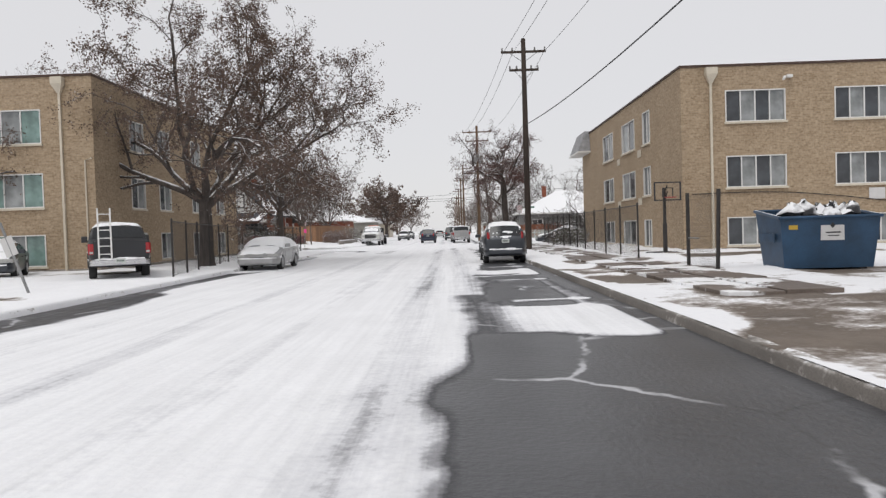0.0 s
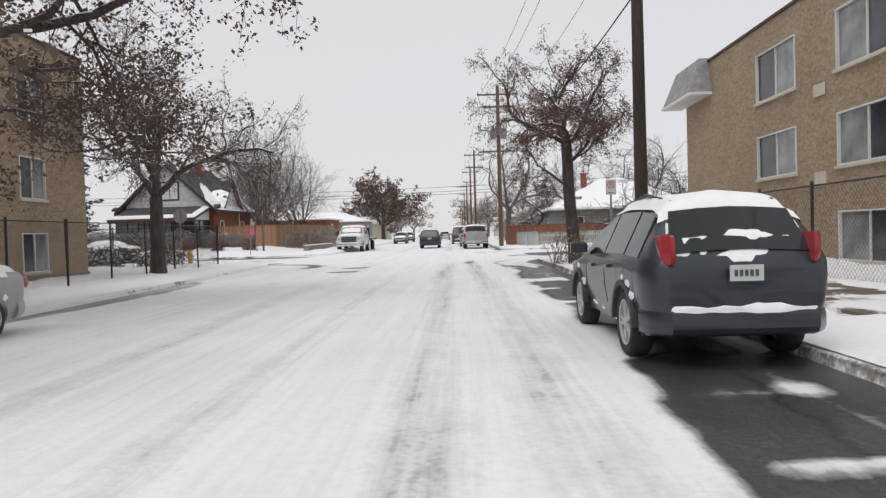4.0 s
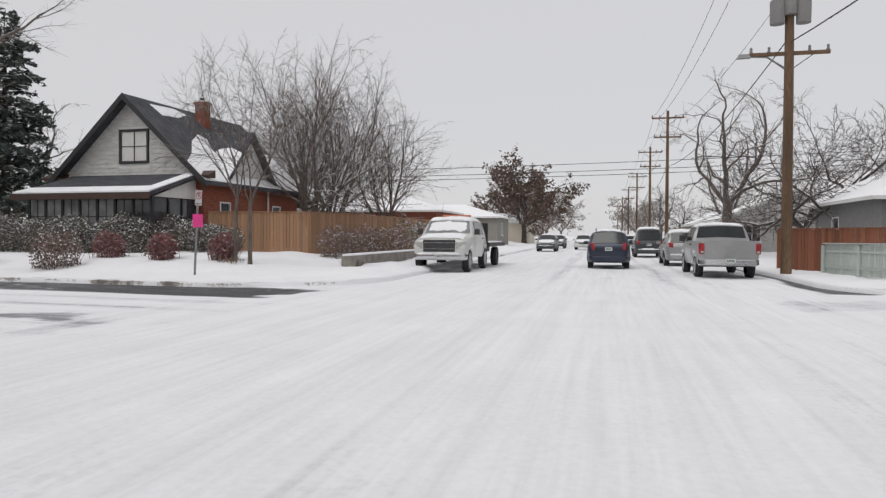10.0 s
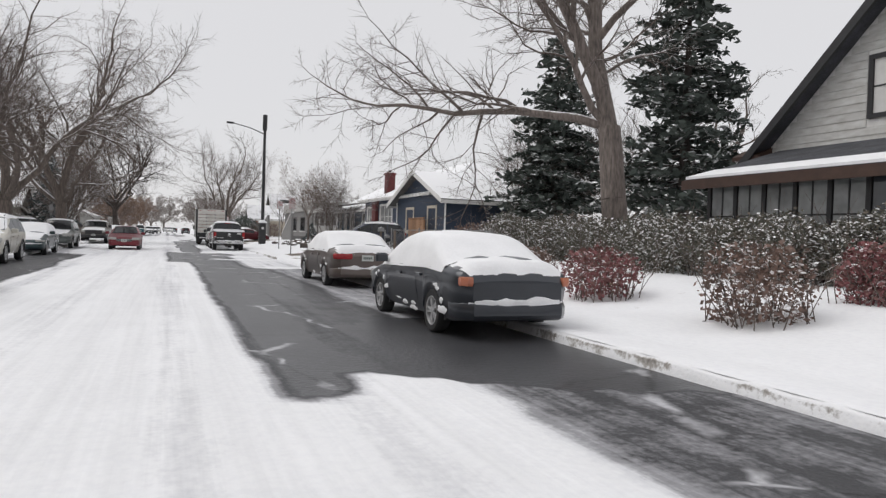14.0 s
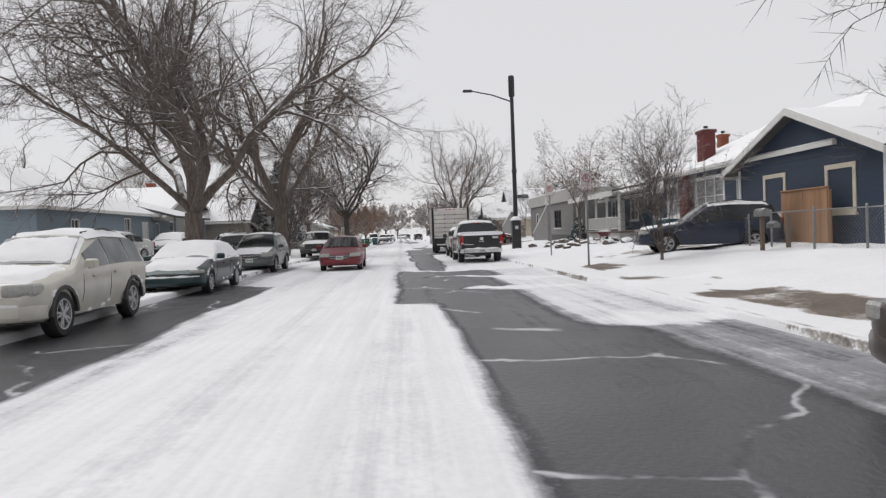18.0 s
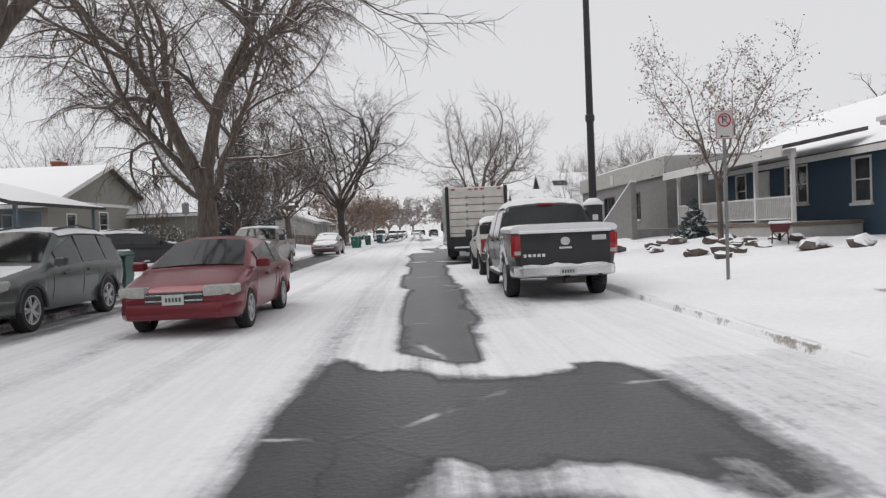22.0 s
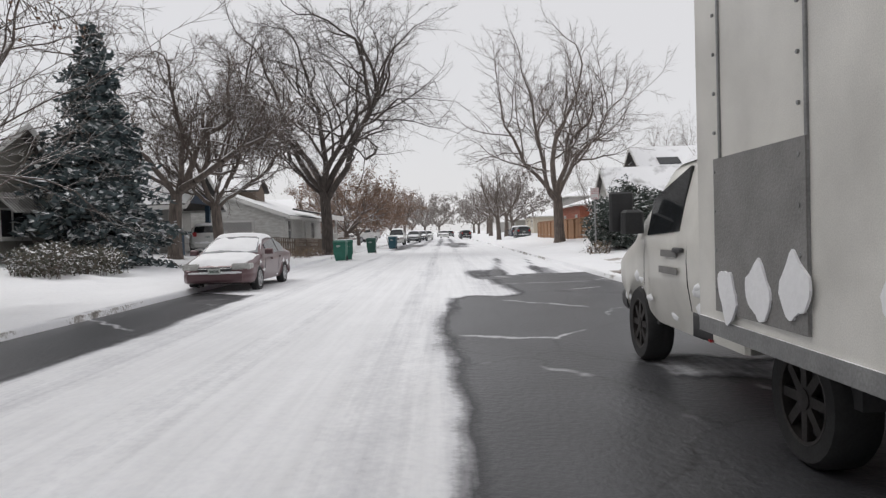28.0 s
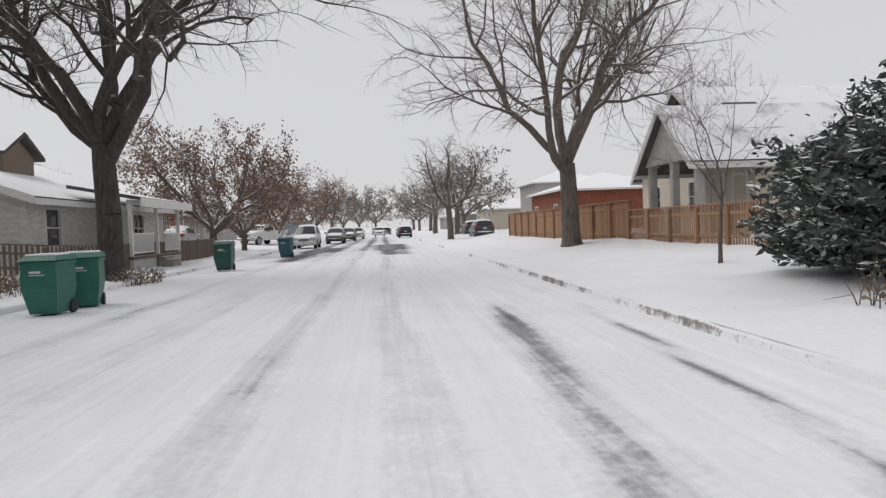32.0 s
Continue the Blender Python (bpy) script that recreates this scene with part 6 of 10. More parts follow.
def gable_roof(house, x0, x1, y0, y1, z, rise, axis, over=0.4, mat="snow_shingle", trim="white_paint", thick=0.14, end_mat=None, snow_th=0.06):
    """A pitched roof over a rectangle; axis is the ridge's direction. Gable ends are walls of their own."""
    long0, long1 = (x0 - over, x1 + over) if axis == "x" else (y0 - over, y1 + over)
    s0, s1 = (y0, y1) if axis == "x" else (x0, x1)
    mid, half = (s0 + s1) / 2, (s1 - s0) / 2
    slope = rise / half
    for sg in (-1, 1):
        e = half + over
        prof = [(mid, z + rise), (mid + sg * e, z + rise - slope * e), (mid + sg * e, z + rise - slope * e + thick), (mid, z + rise + thick * 1.1)]
        part("roof", Shape().prism(prof, axis, long0, long1) if axis == "y" else Shape().prism(prof, "x", long0, long1), M[mat], house)
        f = [(mid + sg * (e - 0.03), z + rise - slope * e - 0.12), (mid + sg * (e + 0.03), z + rise - slope * e - 0.12), (mid + sg * (e + 0.03), z + rise - slope * e + thick * 0.6), (mid + sg * (e - 0.03), z + rise - slope * e + thick * 0.6)]
        part("gutter", Shape().prism(f, axis, long0, long1), M[trim], house)
        for end in (long0, long1):
            b = [(mid, z + rise - 0.10), (mid + sg * e, z + rise - slope * e - 0.12), (mid + sg * e, z + rise - slope * e + thick), (mid, z + rise + thick)]
            part("bargeboard", Shape().prism(b, axis, end - 0.03, end + 0.03), M[trim], house)
    for end, sg in (((x0 if axis == "x" else y0), 1), ((x1 if axis == "x" else y1), -1)):
        tri = [(s0, z), (s1, z), (mid, z + rise)]
        part("gable", Shape().prism(tri, axis, end, end + sg * 0.18), M[end_mat or "white_paint"], house)


def hip_roof(house, x0, x1, y0, y1, z, rise, over=0.45, mat="snow_shingle", trim="white_paint"):
    a, b, c, d = x0 - over, x1 + over, y0 - over, y1 + over
    r = min(b - a, d - c) / 2
    zb = z - 0.05
    if b - a > d - c:
        p, q = (a + r, (c + d) / 2, z + rise), (b - r, (c + d) / 2, z + rise)
        fs = [(0, 1, 5, 4), (1, 2, 5), (2, 3, 4, 5), (3, 0, 4)]
    else:
        p, q = ((a + b) / 2, c + r, z + rise), ((a + b) / 2, d - r, z + rise)
        fs = [(0, 1, 4), (1, 2, 5, 4), (2, 3, 5), (3, 0, 4, 5)]
    sh = Shape().add([(a, c, zb), (b, c, zb), (b, d, zb), (a, d, zb), p, q], fs + [(3, 2, 1, 0)])
    part("roof", sh, M[mat], house)
    f = Shape()
    for bx in ((a, c, b, c + 0.05), (a, d - 0.05, b, d), (a, c + 0.05, a + 0.05, d - 0.05), (b - 0.05, c + 0.05, b, d - 0.05)):
        f.box(bx[0], bx[1], zb - 0.16, bx[2], bx[3], zb - 0.004)
    part("fascia", f, M[trim], house)


def chimney(house, x, y, z0, z1, w=0.6, d=0.5, mat="red_brick", cap=True):
    c = part("chimney", Shape().box(x - w / 2, y - d / 2, z0, x + w / 2, y + d / 2, z1 - 0.16).box(x - w / 2 - 0.06, y - d / 2 - 0.06, z1 - 0.16, x + w / 2 + 0.06, y + d / 2 + 0.06, z1), M[mat], house)
    part("flue", Shape().lathe([(0.11, z1), (0.11, z1 + 0.22), (0.09, z1 + 0.22), (0.09, z1)], 10, "z", (x, y, 0)), M["black_trim"], c)
    part("snow_cap", Shape().box(x - w / 2, y - d / 2, z1 + 0.004, x + w / 2, y + d / 2, z1 + 0.05, 0.02), M["snow"], c)


def porch(house, x0, x1, y0, y1, floor, top, mat="white_paint", posts=3, rail=True, steps=None, base="grey_stucco", slope=0.35, roof="snow_shingle"):
    """A porch before the front wall, between y0 (outer) and y1 (the wall), under a lean-to roof."""
    part("porch_floor", Shape().box(x0, y0, floor - 0.12, x1, y1, floor, 0.01), M["grey_boards"], house)
    part("porch_base", Shape().box(x0 + 0.05, y0 + 0.05, -0.3, x1 - 0.05, y1 - 0.02, floor - 0.125), M[base], house)
    for k in range(posts):
        x = x0 + 0.1 + (x1 - x0 - 0.2) * k / (posts - 1)
        part("porch_post", Shape().box(x - 0.06, y0 + 0.06, floor, x + 0.06, y0 + 0.18, top).box(x - 0.09, y0 + 0.03, top - 0.12, x + 0.09, y0 + 0.21, top - 0.004), M[mat], house)
    part("porch_beam", Shape().box(x0, y0 + 0.04, top, x1, y0 + 0.2, top + 0.18), M[mat], house)
    z1 = top + 0.2 + slope * (y1 - y0)
    part("porch_roof", Shape().prism([(y0 - 0.4, top + 0.2 - 0.4 * slope), (y1, z1), (y1, z1 + 0.13), (y0 - 0.4, top + 0.33 - 0.4 * slope)], "x", x0 - 0.3, x1 + 0.3), M[roof], house)
    part("porch_fascia", Shape().box(x0 - 0.3, y0 - 0.46, top - 0.03 - 0.4 * slope, x1 + 0.3, y0 - 0.405, top + 0.3 - 0.4 * slope), M[mat], house)
    if rail:
        gaps = [(x0 + 0.16, x1 - 0.16)] if not steps else [g for g in ((x0 + 0.16, steps[0] - 0.05), (steps[1] + 0.05, x1 - 0.16)) if g[1] - g[0] > 0.3]
        for a, b in gaps:
            r = part("railing", Shape().box(a, y0 + 0.09, floor + 0.82, b, y0 + 0.15, floor + 0.88).box(a, y0 + 0.09, floor + 0.1, b, y0 + 0.15, floor + 0.15), M[mat], house)
            n = int((b - a) / 0.13)
            for k in range(n):
                x = a + (b - a) * (k + 0.5) / n
                part("baluster", Shape().box(x - 0.018, y0 + 0.10, floor + 0.15, x + 0.018, y0 + 0.14, floor + 0.82), M[mat], r)
    if steps:
        n = max(2, int(floor / 0.18))
        for k in range(n):
            part("step", Shape().box(steps[0], y0 - 0.28 * (k + 1), -0.25, steps[1], y0 - 0.28 * k, floor - (k + 1) * floor / (n + 1), 0.01), M["kerb"], house)


# ---- fences ----
def board_fence(pts, height, mat, label, name="board_fence", width=0.14, gap=0.012, picket=False, spacing=None, group="fences", z=None, rail_back=True, cap=True):
    """Upright boards on rails between posts along a line of points; boards share one mesh."""
    f = thing(name, pose(0, 0, 0), label, "fence", group)
    t = 0.02
    prof = [(-width / 2, 0), (width / 2, 0), (width / 2, height - (0.09 if picket else 0.03)), (width * (0.0 if picket else 0.3), height), (-width * (0.02 if picket else 0.3), height), (-width / 2, height - (0.09 if picket else 0.03))]
    board = Shape().prism(prof, "y", -t / 2, t / 2).data("board", M[mat])
    for (ax, ay), (bx, by) in zip(pts[:-1], pts[1:]):
        length = math.hypot(bx - ax, by - ay)
        ang = math.degrees(math.atan2(by - ay, bx - ax))
        stepw = spacing or (width + gap)
        n = max(1, int(length / stepw))
        zz = lambda q: (gz(ax + (bx - ax) * q, ay + (by - ay) * q) if z is None else z)
        for k in range(n):
            q = (k + 0.5) / n
            b = part("board", board, None, f)
            b.matrix_basis = pose(ax + (bx - ax) * q, ay + (by - ay) * q, zz(q) + 0.03 + 0.012 * math.sin(k * 2.7), 0, 0.25 * math.sin(k * 5.1), ang)
        m = int(length / 2.4) + 1
        for k in range(m + 1):
            q = k / m
            p = part("post", Shape().box(-0.05, 0.02, -0.3, 0.05, 0.12, height * (0.98 if not picket else 0.92), 0.01), M[mat], f)
            p.matrix_basis = pose(ax + (bx - ax) * q, ay + (by - ay) * q, zz(q), 0, 0, ang)
        for h in (0.25, height - 0.25):
            r = part("rail", Shape().box(0, 0.012, h - 0.045, length, 0.05, h + 0.045), M[mat], f)
            dz = zz(1) - zz(0)
            r.matrix_basis = pose(ax, ay, zz(0) + 0.03, 0, -math.degrees(math.atan2(dz, length)), ang)
        if cap and not picket:
            r = part("cap_rail", Shape().box(0, -0.05, height, length, 0.10, height + 0.04), M[mat], f)
            r.matrix_basis = pose(ax, ay, zz(0) + 0.03, 0, -math.degrees(math.atan2(zz(1) - zz(0), length)), ang)
    return f


def chain_fence(pts, height, label, posts=2.6, dark=True, wire_gap=0.075, group="fences", top_rail=True, lean=0.0):
    """Woven wire between steel posts."""
    f = thing("chain_link_fence", pose(0, 0, 0), label, "fence", group)
    steel = M["dark_steel" if dark else "galv"]
    for (ax, ay), (bx, by) in zip(pts[:-1], pts[1:]):
        length = math.hypot(bx - ax, by - ay)
        ang = math.degrees(math.atan2(by - ay, bx - ax))
        z0, z1 = gz(ax, ay), gz(bx, by)
        m = max(1, round(length / posts))
        for k in range(m + 1):
            q = k / m
            p = part("post", Shape().tube([(0, 0, -0.2), (0, 0, height + 0.05)], 0.034, 8).lathe([(0.045, height + 0.05), (0.02, height + 0.10)], 8), steel, f, smooth=40)
            p.matrix_basis = pose(ax + (bx - ax) * q, ay + (by - ay) * q, z0 + (z1 - z0) * q, lean * math.sin(3 * k), lean * math.cos(5 * k), ang)
        tilt = -math.degrees(math.atan2(z1 - z0, length))
        if top_rail:
            r = part("top_rail", Shape().tube([(0, 0, height), (length, 0, height)], 0.02, 6), steel, f, smooth=40)
            r.matrix_basis = pose(ax, ay, z0, 0, tilt, ang)
        segs = []
        n = int((length + height) / (wire_gap * 1.6))
        for k in range(n):
            for sg in (1, -1):
                x0 = -height + k * wire_gap * 1.6 if sg > 0 else k * wire_gap * 1.6
                a, b = (x0, 0.05), (x0 + sg * height, height)
                lo, hi = max(0, min(a[0], b[0])), min(length, max(a[0], b[0]))
                if hi - lo < 0.02:
                    continue
                za = 0.05 + (lo - a[0]) / (b[0] - a[0]) * (height - 0.05)
                zb = 0.05 + (hi - a[0]) / (b[0] - a[0]) * (height - 0.05)
                segs.append((lo, 0.004 * sg, za, hi, 0.004 * sg, zb, 0.0026, 0.0026))
        w = part("wire_mesh", array_mesh("wire_mesh", *tubes(segs, 3), M["galv"] if not dark else M["dark_steel"]), None, f, "woven wire")
        w.matrix_basis = pose(ax, ay, z0, 0, tilt, ang)
    return f


# ---- main street: the two flat-roofed apartment buildings ----
def apartment(name, x, y, turn, w, d, h, side_ops, front_ops, label, glass, pent=None):
    b = thing(name, pose(x, y, 0.1, 0, 0, turn), label, "building")
    walls(b, w, d, -0.3, h, front_ops + side_ops, "tan_brick", "white_paint", glass, 2, 1, "cream_paint", 0.25, trim=0.045)
    part("roof", Shape().box(-0.06, -0.06, h + 0.003, w + 0.06, d + 0.06, h + 0.10), M["brown_trim"], b, "dark metal roof edge")
    part("roof_snow", Shape().box(0.1, 0.1, h + 0.104, w - 0.1, d - 0.1, h + 0.16, 0.03), M["snow"], b)
    part("wall_foot", Shape().box(-0.05, -0.05, -0.35, w + 0.05, d + 0.05, 0.16), M["kerb"], b, "concrete base")
    return b


def downspout(parent, x, y, z0, z1, mat="cream_paint", side=-1):
    d = part("downspout", Shape().box(x - 0.05, y - 0.10, z0, x + 0.05, y - 0.005, z1 - 0.5), M[mat], parent)
    part("rain_head", Shape().loft([[(x - 0.06, y - 0.12, z1 - 0.75), (x + 0.06, y - 0.12, z1 - 0.75), (x + 0.06, y - 0.004, z1 - 0.75), (x - 0.06, y - 0.004, z1 - 0.75)],
                                    [(x - 0.25, y - 0.3, z1 - 0.35), (x + 0.25, y - 0.3, z1 - 0.35), (x + 0.25, y - 0.004, z1 - 0.35), (x - 0.25, y - 0.004, z1 - 0.35)],
                                    [(x - 0.25, y - 0.3, z1 - 0.06), (x + 0.25, y - 0.3, z1 - 0.06), (x + 0.25, y - 0.004, z1 - 0.06), (x - 0.25, y - 0.004, z1 - 0.06)]]), M[mat], d)


RB_H = 8.2
side = []
for z, h in ((5.55, 1.7), (2.85, 1.5), (0.18, 1.4)):
    side += [("left", 54.6 - 46.9, z, 2.9, h, 2, ["glass", "curtain_glass"]), ("left", 54.6 - 41.6, z, 2.9, h, 2, ["curtain_glass", "glass"]), ("left", 54.6 - 37.0, z, 1.35, h, 2, ["glass", "curtain_glass"])]
front = []
for z, h in ((5.75, 1.4), (2.85, 1.4), (0.28, 1.25)):
    for x in (1.95, 6.75, 11.6, 16.4):
        front.append(("front", x, z, 2.65, h, 4, ["glass", "curtain_glass"]))
rb = apartment("apartment_building", 11.4, 30.7, 0, 24, 23.9, RB_H, side, front, "three-storey tan brick apartment building with white sliding windows", "glass")
downspout(rb, 1.3, 0.0, 0.1, RB_H)
part("wall_lamp", Shape().box(4.6, -0.25, 7.6, 4.85, -0.004, 7.72, 0.02).tube([(4.5, -0.2, 7.62), (4.38, -0.35, 7.5)], 0.06, 8), M["white_paint"], rb)
part("notice", Shape().box(8.2, -0.03, 2.15, 8.9, -0.004, 2.65), M["sign_white"], rb)
for y in (12.2, 17.0):
    for z in (5.0, 2.4):
        part("air_conditioner", Shape().box(-0.05, 23.9 - y - 0.2, z, -0.004, 23.9 - y + 0.45, z + 0.38, 0.02), M["cream_paint"], rb)
# slated mansard hood over the far entrance
part("mansard", Shape().loft([[(-0.9, 20.6, 6.9), (0.3, 20.6, 6.9), (0.3, 24.6, 6.9), (-0.9, 24.6, 6.9)], [(-0.35, 21.0, 8.4), (0.3, 21.0, 8.4), (0.3, 24.2, 8.4), (-0.35, 24.2, 8.4)]]), M["grey_shingle"], rb, "grey shingled mansard hood")
part("mansard_trim", Shape().box(-0.95, 20.55, 6.78, 0.0, 24.65, 6.9), M["white_paint"], rb)
wire = [(0.4 + k * 0.45, -0.05, 2.35 + 0.5 * math.sin(k * 0.16 + 0.1) - 0.55 * (1 - (k / 14 - 1) ** 2) + 0.2) for k in range(26)]
part("sagging_cable", Shape().tube(wire, 0.018, 5), M["wire"], rb)

lside, lfront = [], []
for z, h in ((5.7, 1.5), (2.9, 1.5), (0.3, 1.4)):
    for y in (3.4, 6.6, 11.2, 15.4):
        lside.append(("right", y, z, 1.5, h, 2, ["glass", "curtain_glass"]))
    for x in (21.4, 16.0, 10.5):
        lfront.append(("front", x - 0.4, z, 2.7, h, 3, ["teal_glass", "curtain_glass", "teal_glass"]))
lb = apartment("apartment_building", -40.5, 29.8, 0, 26, 19.6, 8.6, lside, lfront, "three-storey tan brick apartment block with green-curtained windows", "glass")
downspout(lb, 24.6, 0.0, 0.1, 8.6)
part("wall_pipe", Shape().tube([(25.6, -0.04, 1.0), (25.6, -0.04, 4.9), (25.9, -0.04, 5.0)], 0.035, 6), M["cream_paint"], lb)

# ---- main street: vehicles ----
vehicle("crossover_suv", pose(3.25, 30.35, 0, 0, 0, 0.6), suv_spec("charcoal", 4.5, 1.82, 1.68, roof_in=0.28, nose_round=0.22, tail=(1.02, 1.30, 0.085, 0.32), plate_z=(0.5, 0.86),
        snow=[(-1.9, 0.05, 0.9, "roof", 0.98), (-2.22, -1.93, 0.45, "rear window", 0.86), (0.98, 2.1, 0.8, "bonnet", 0.92), (0.12, 0.95, 0.5, "windscreen", 0.9)]), "dark grey crossover with snow on roof, parked at the kerb", category="suv")
vehicle("coupe_car", pose(-7.0, 30.1, 0, 0, 0, 181.5), sedan_spec("silver", 4.7, 1.8, 1.36, buried=True, no_plate=True, bars=1, bar_mat="black_plastic", head=(0.58, 0.70, 0.36), grille=(0.50, 0.58, 0.30), nose_round=0.27), "silver two-door car under thick snow, parked at the kerb")
vehicle("pickup_truck", pose(-11.45, 25.3, 0.13, 0, 0, 28), pickup_spec("black", 5.6, 1.98, 1.9, 1.7, clad="black_plastic", windows=[(-0.8, 0.1), (0.2, 0.95)]), "black crew-cab pickup with a white ladder leaning on its tailgate", category="pickup truck")
lad = thing("ladder", pose(-10.45, 22.45, 0.80, -7, 0, 28), "white ladder leaning on the pickup's tailgate", "ladder")
for sx in (-0.19, 0.19):
    part("stile", Shape().box(sx - 0.025, -0.03, 0, sx + 0.025, 0.03, 1.75), M["white_paint"], lad)
for k in range(6):
    part("rung", Shape().tube([(-0.17, 0, 0.2 + 0.27 * k), (0.17, 0, 0.2 + 0.27 * k)], 0.018, 6), M["white_paint"], lad)
vehicle("sedan_car", pose(-16.9, 26.6, 0.13, 0, 0, 205), sedan_spec("charcoal", 4.6, 1.8, 1.44), "dark sedan buried in snow in the apartment yard")
vehicle("sport_utility", pose(-2.1, 84.9, 0, 0, 0, 0.5), suv_spec("navy", 4.6, 1.83, 1.74, rails=True, clad="black_plastic", tail=(0.85, 1.15, 0.16, 0.2)), "dark blue off-road wagon driving away along the snowy street", category="suv", snow=0.5)
vehicle("pickup_truck", pose(1.85, 79.6, 0, 0, 0, 0.5), pickup_spec("silver", 5.7, 2.0, 1.92, 1.8, windows=[(-0.8, 0.1), (0.2, 0.95)]), "silver crew-cab pickup parked at the kerb", category="pickup truck", snow=0.7)
vehicle("minivan", pose(1.5, 89.0, 0, 0, 0, 0), suv_spec("silver", 4.9, 1.9, 1.75, rails=False), "silver van parked behind a pickup", category="van")
vehicle("van", pose(0.6, 103, 0, 0, 0, 0), suv_spec("dark_grey", 5.2, 1.95, 2.05, rails=False), "tall grey van parked far along the street", category="van")
for x, y, p, turn in ((-4.6, 128, "white", 180), (-2.2, 150, "silver", 0), (-5.4, 165, "dark_grey", 180), (0.4, 140, "silver", 0), (-7.6, 118, "dark_grey", 180), (-7.8, 135, "charcoal", 180), (-3.3, 190, "white", 180), (-0.2, 172, "black", 0), (-0.4, 205, "silver", 0)):
    vehicle("far_car", pose(x, y, 0, 0, 0, turn), suv_spec(p, 4.6, 1.82, 1.62, rails=False, wheel_r=0.34), "car far along the snowy street, headlamps towards the camera" if turn else "car far along the snowy street, seen from behind")
vehicle("sedan_car", pose(10.6, 59.7, 0, 0, 0, 90), sedan_spec("charcoal", 4.75, 1.82, 1.46), "dark sedan with a snowy windscreen parked on the cross street")
vehicle("pickup_truck", pose(14.2, 52.8, 0.2, 0, 0, 90), pickup_spec("navy", 5.5, 1.95, 1.85, 1.9), "dark blue pickup parked in the yard behind the fence", category="pickup truck")
vehicle("sedan_car", pose(-23.4, 59.0, 0.0, 0, 0, 267), sedan_spec("dark_grey", 4.6, 1.78, 1.42), "dark sedan with snow on its roof parked on the side street")


def flatbed(x, y, turn):
    """A medium truck with a low flat bed, nose to the camera."""
    v = vehicle("flatbed_truck", pose(x, y, 0, 0, 0, turn), pickup_spec("white", 5.0, 2.15, 2.15, 0.4, wheel_r=0.46, sill=0.55, bumper_z=(0.5, 0.78), bumper="white_paint", front_bumper="chrome", bed=None, grille=(0.82, 1.28, 0.62), head=(0.92, 1.2, 0.34), bars=2, windows=[(-1.5, 0.35)],
                                                              axles=(1.6, -2.0), top=[(-2.5, 1.2), (-2.2, 1.25), (-2.0, 1.3), (-1.95, 2.0), (-1.7, 2.13), (0.2, 2.15), (0.5, 2.08), (1.05, 1.5), (1.3, 1.45), (2.3, 1.36), (2.47, 1.25), (2.5, 1.0)], belt=[(-2.5, 1.15), (-1.9, 1.42), (1.0, 1.42), (2.5, 1.1)], cabin=(-2.0, -1.9, 0.5, 1.05),
                                                              snow=[(-1.8, 0.45, 1.0, "cab roof", 0.98), (0.5, 1.05, 0.6, "windscreen", 0.9), (1.08, 2.3, 0.9, "bonnet", 0.9)], snow_glass=True, seams=(-1.5, 0.6), handles=(-1.1,)), "white flatbed tow truck with snowy cab and chrome grille", category="truck")
    part("bed", Shape().box(-1.2, -7.2, 0.95, 1.2, -2.3, 1.12), M["dark_steel"], v)
    part("headboard", Shape().box(-1.1, -2.42, 1.12, 1.1, -2.32, 1.9).box(-1.1, -2.44, 1.9, 1.1, -2.30, 2.0), M["dark_steel"], v)
    part("bed_snow", Shape().box(-1.1, -7.1, 1.124, 1.1, -2.5, 1.18, 0.03), M["snow"], v)
    for sx in (-0.95, 0.95):
        wheel(v, sx, -5.4, 0.46, 0.28, "dark")
    part("light_bar", Shape().box(-0.6, -1.0, 2.2, 0.6, -0.75, 2.32, 0.03), M["amber"], v)
    part("frame_rail", Shape().box(-0.45, -7.0, 0.65, -0.35, -2.2, 0.95).box(0.35, -7.0, 0.65, 0.45, -2.2, 0.95), M["dark_steel"], v)
    return v


flatbed(-8.4, 80.0, 180.5)


# ---- utility poles, cables, lamp post ----
def insulators(sh, x, y, z):
    sh.lathe([(0.05, z), (0.06, z + 0.05), (0.035, z + 0.1), (0.055, z + 0.14), (0.03, z + 0.2)], 8, "z", (x, y, 0))


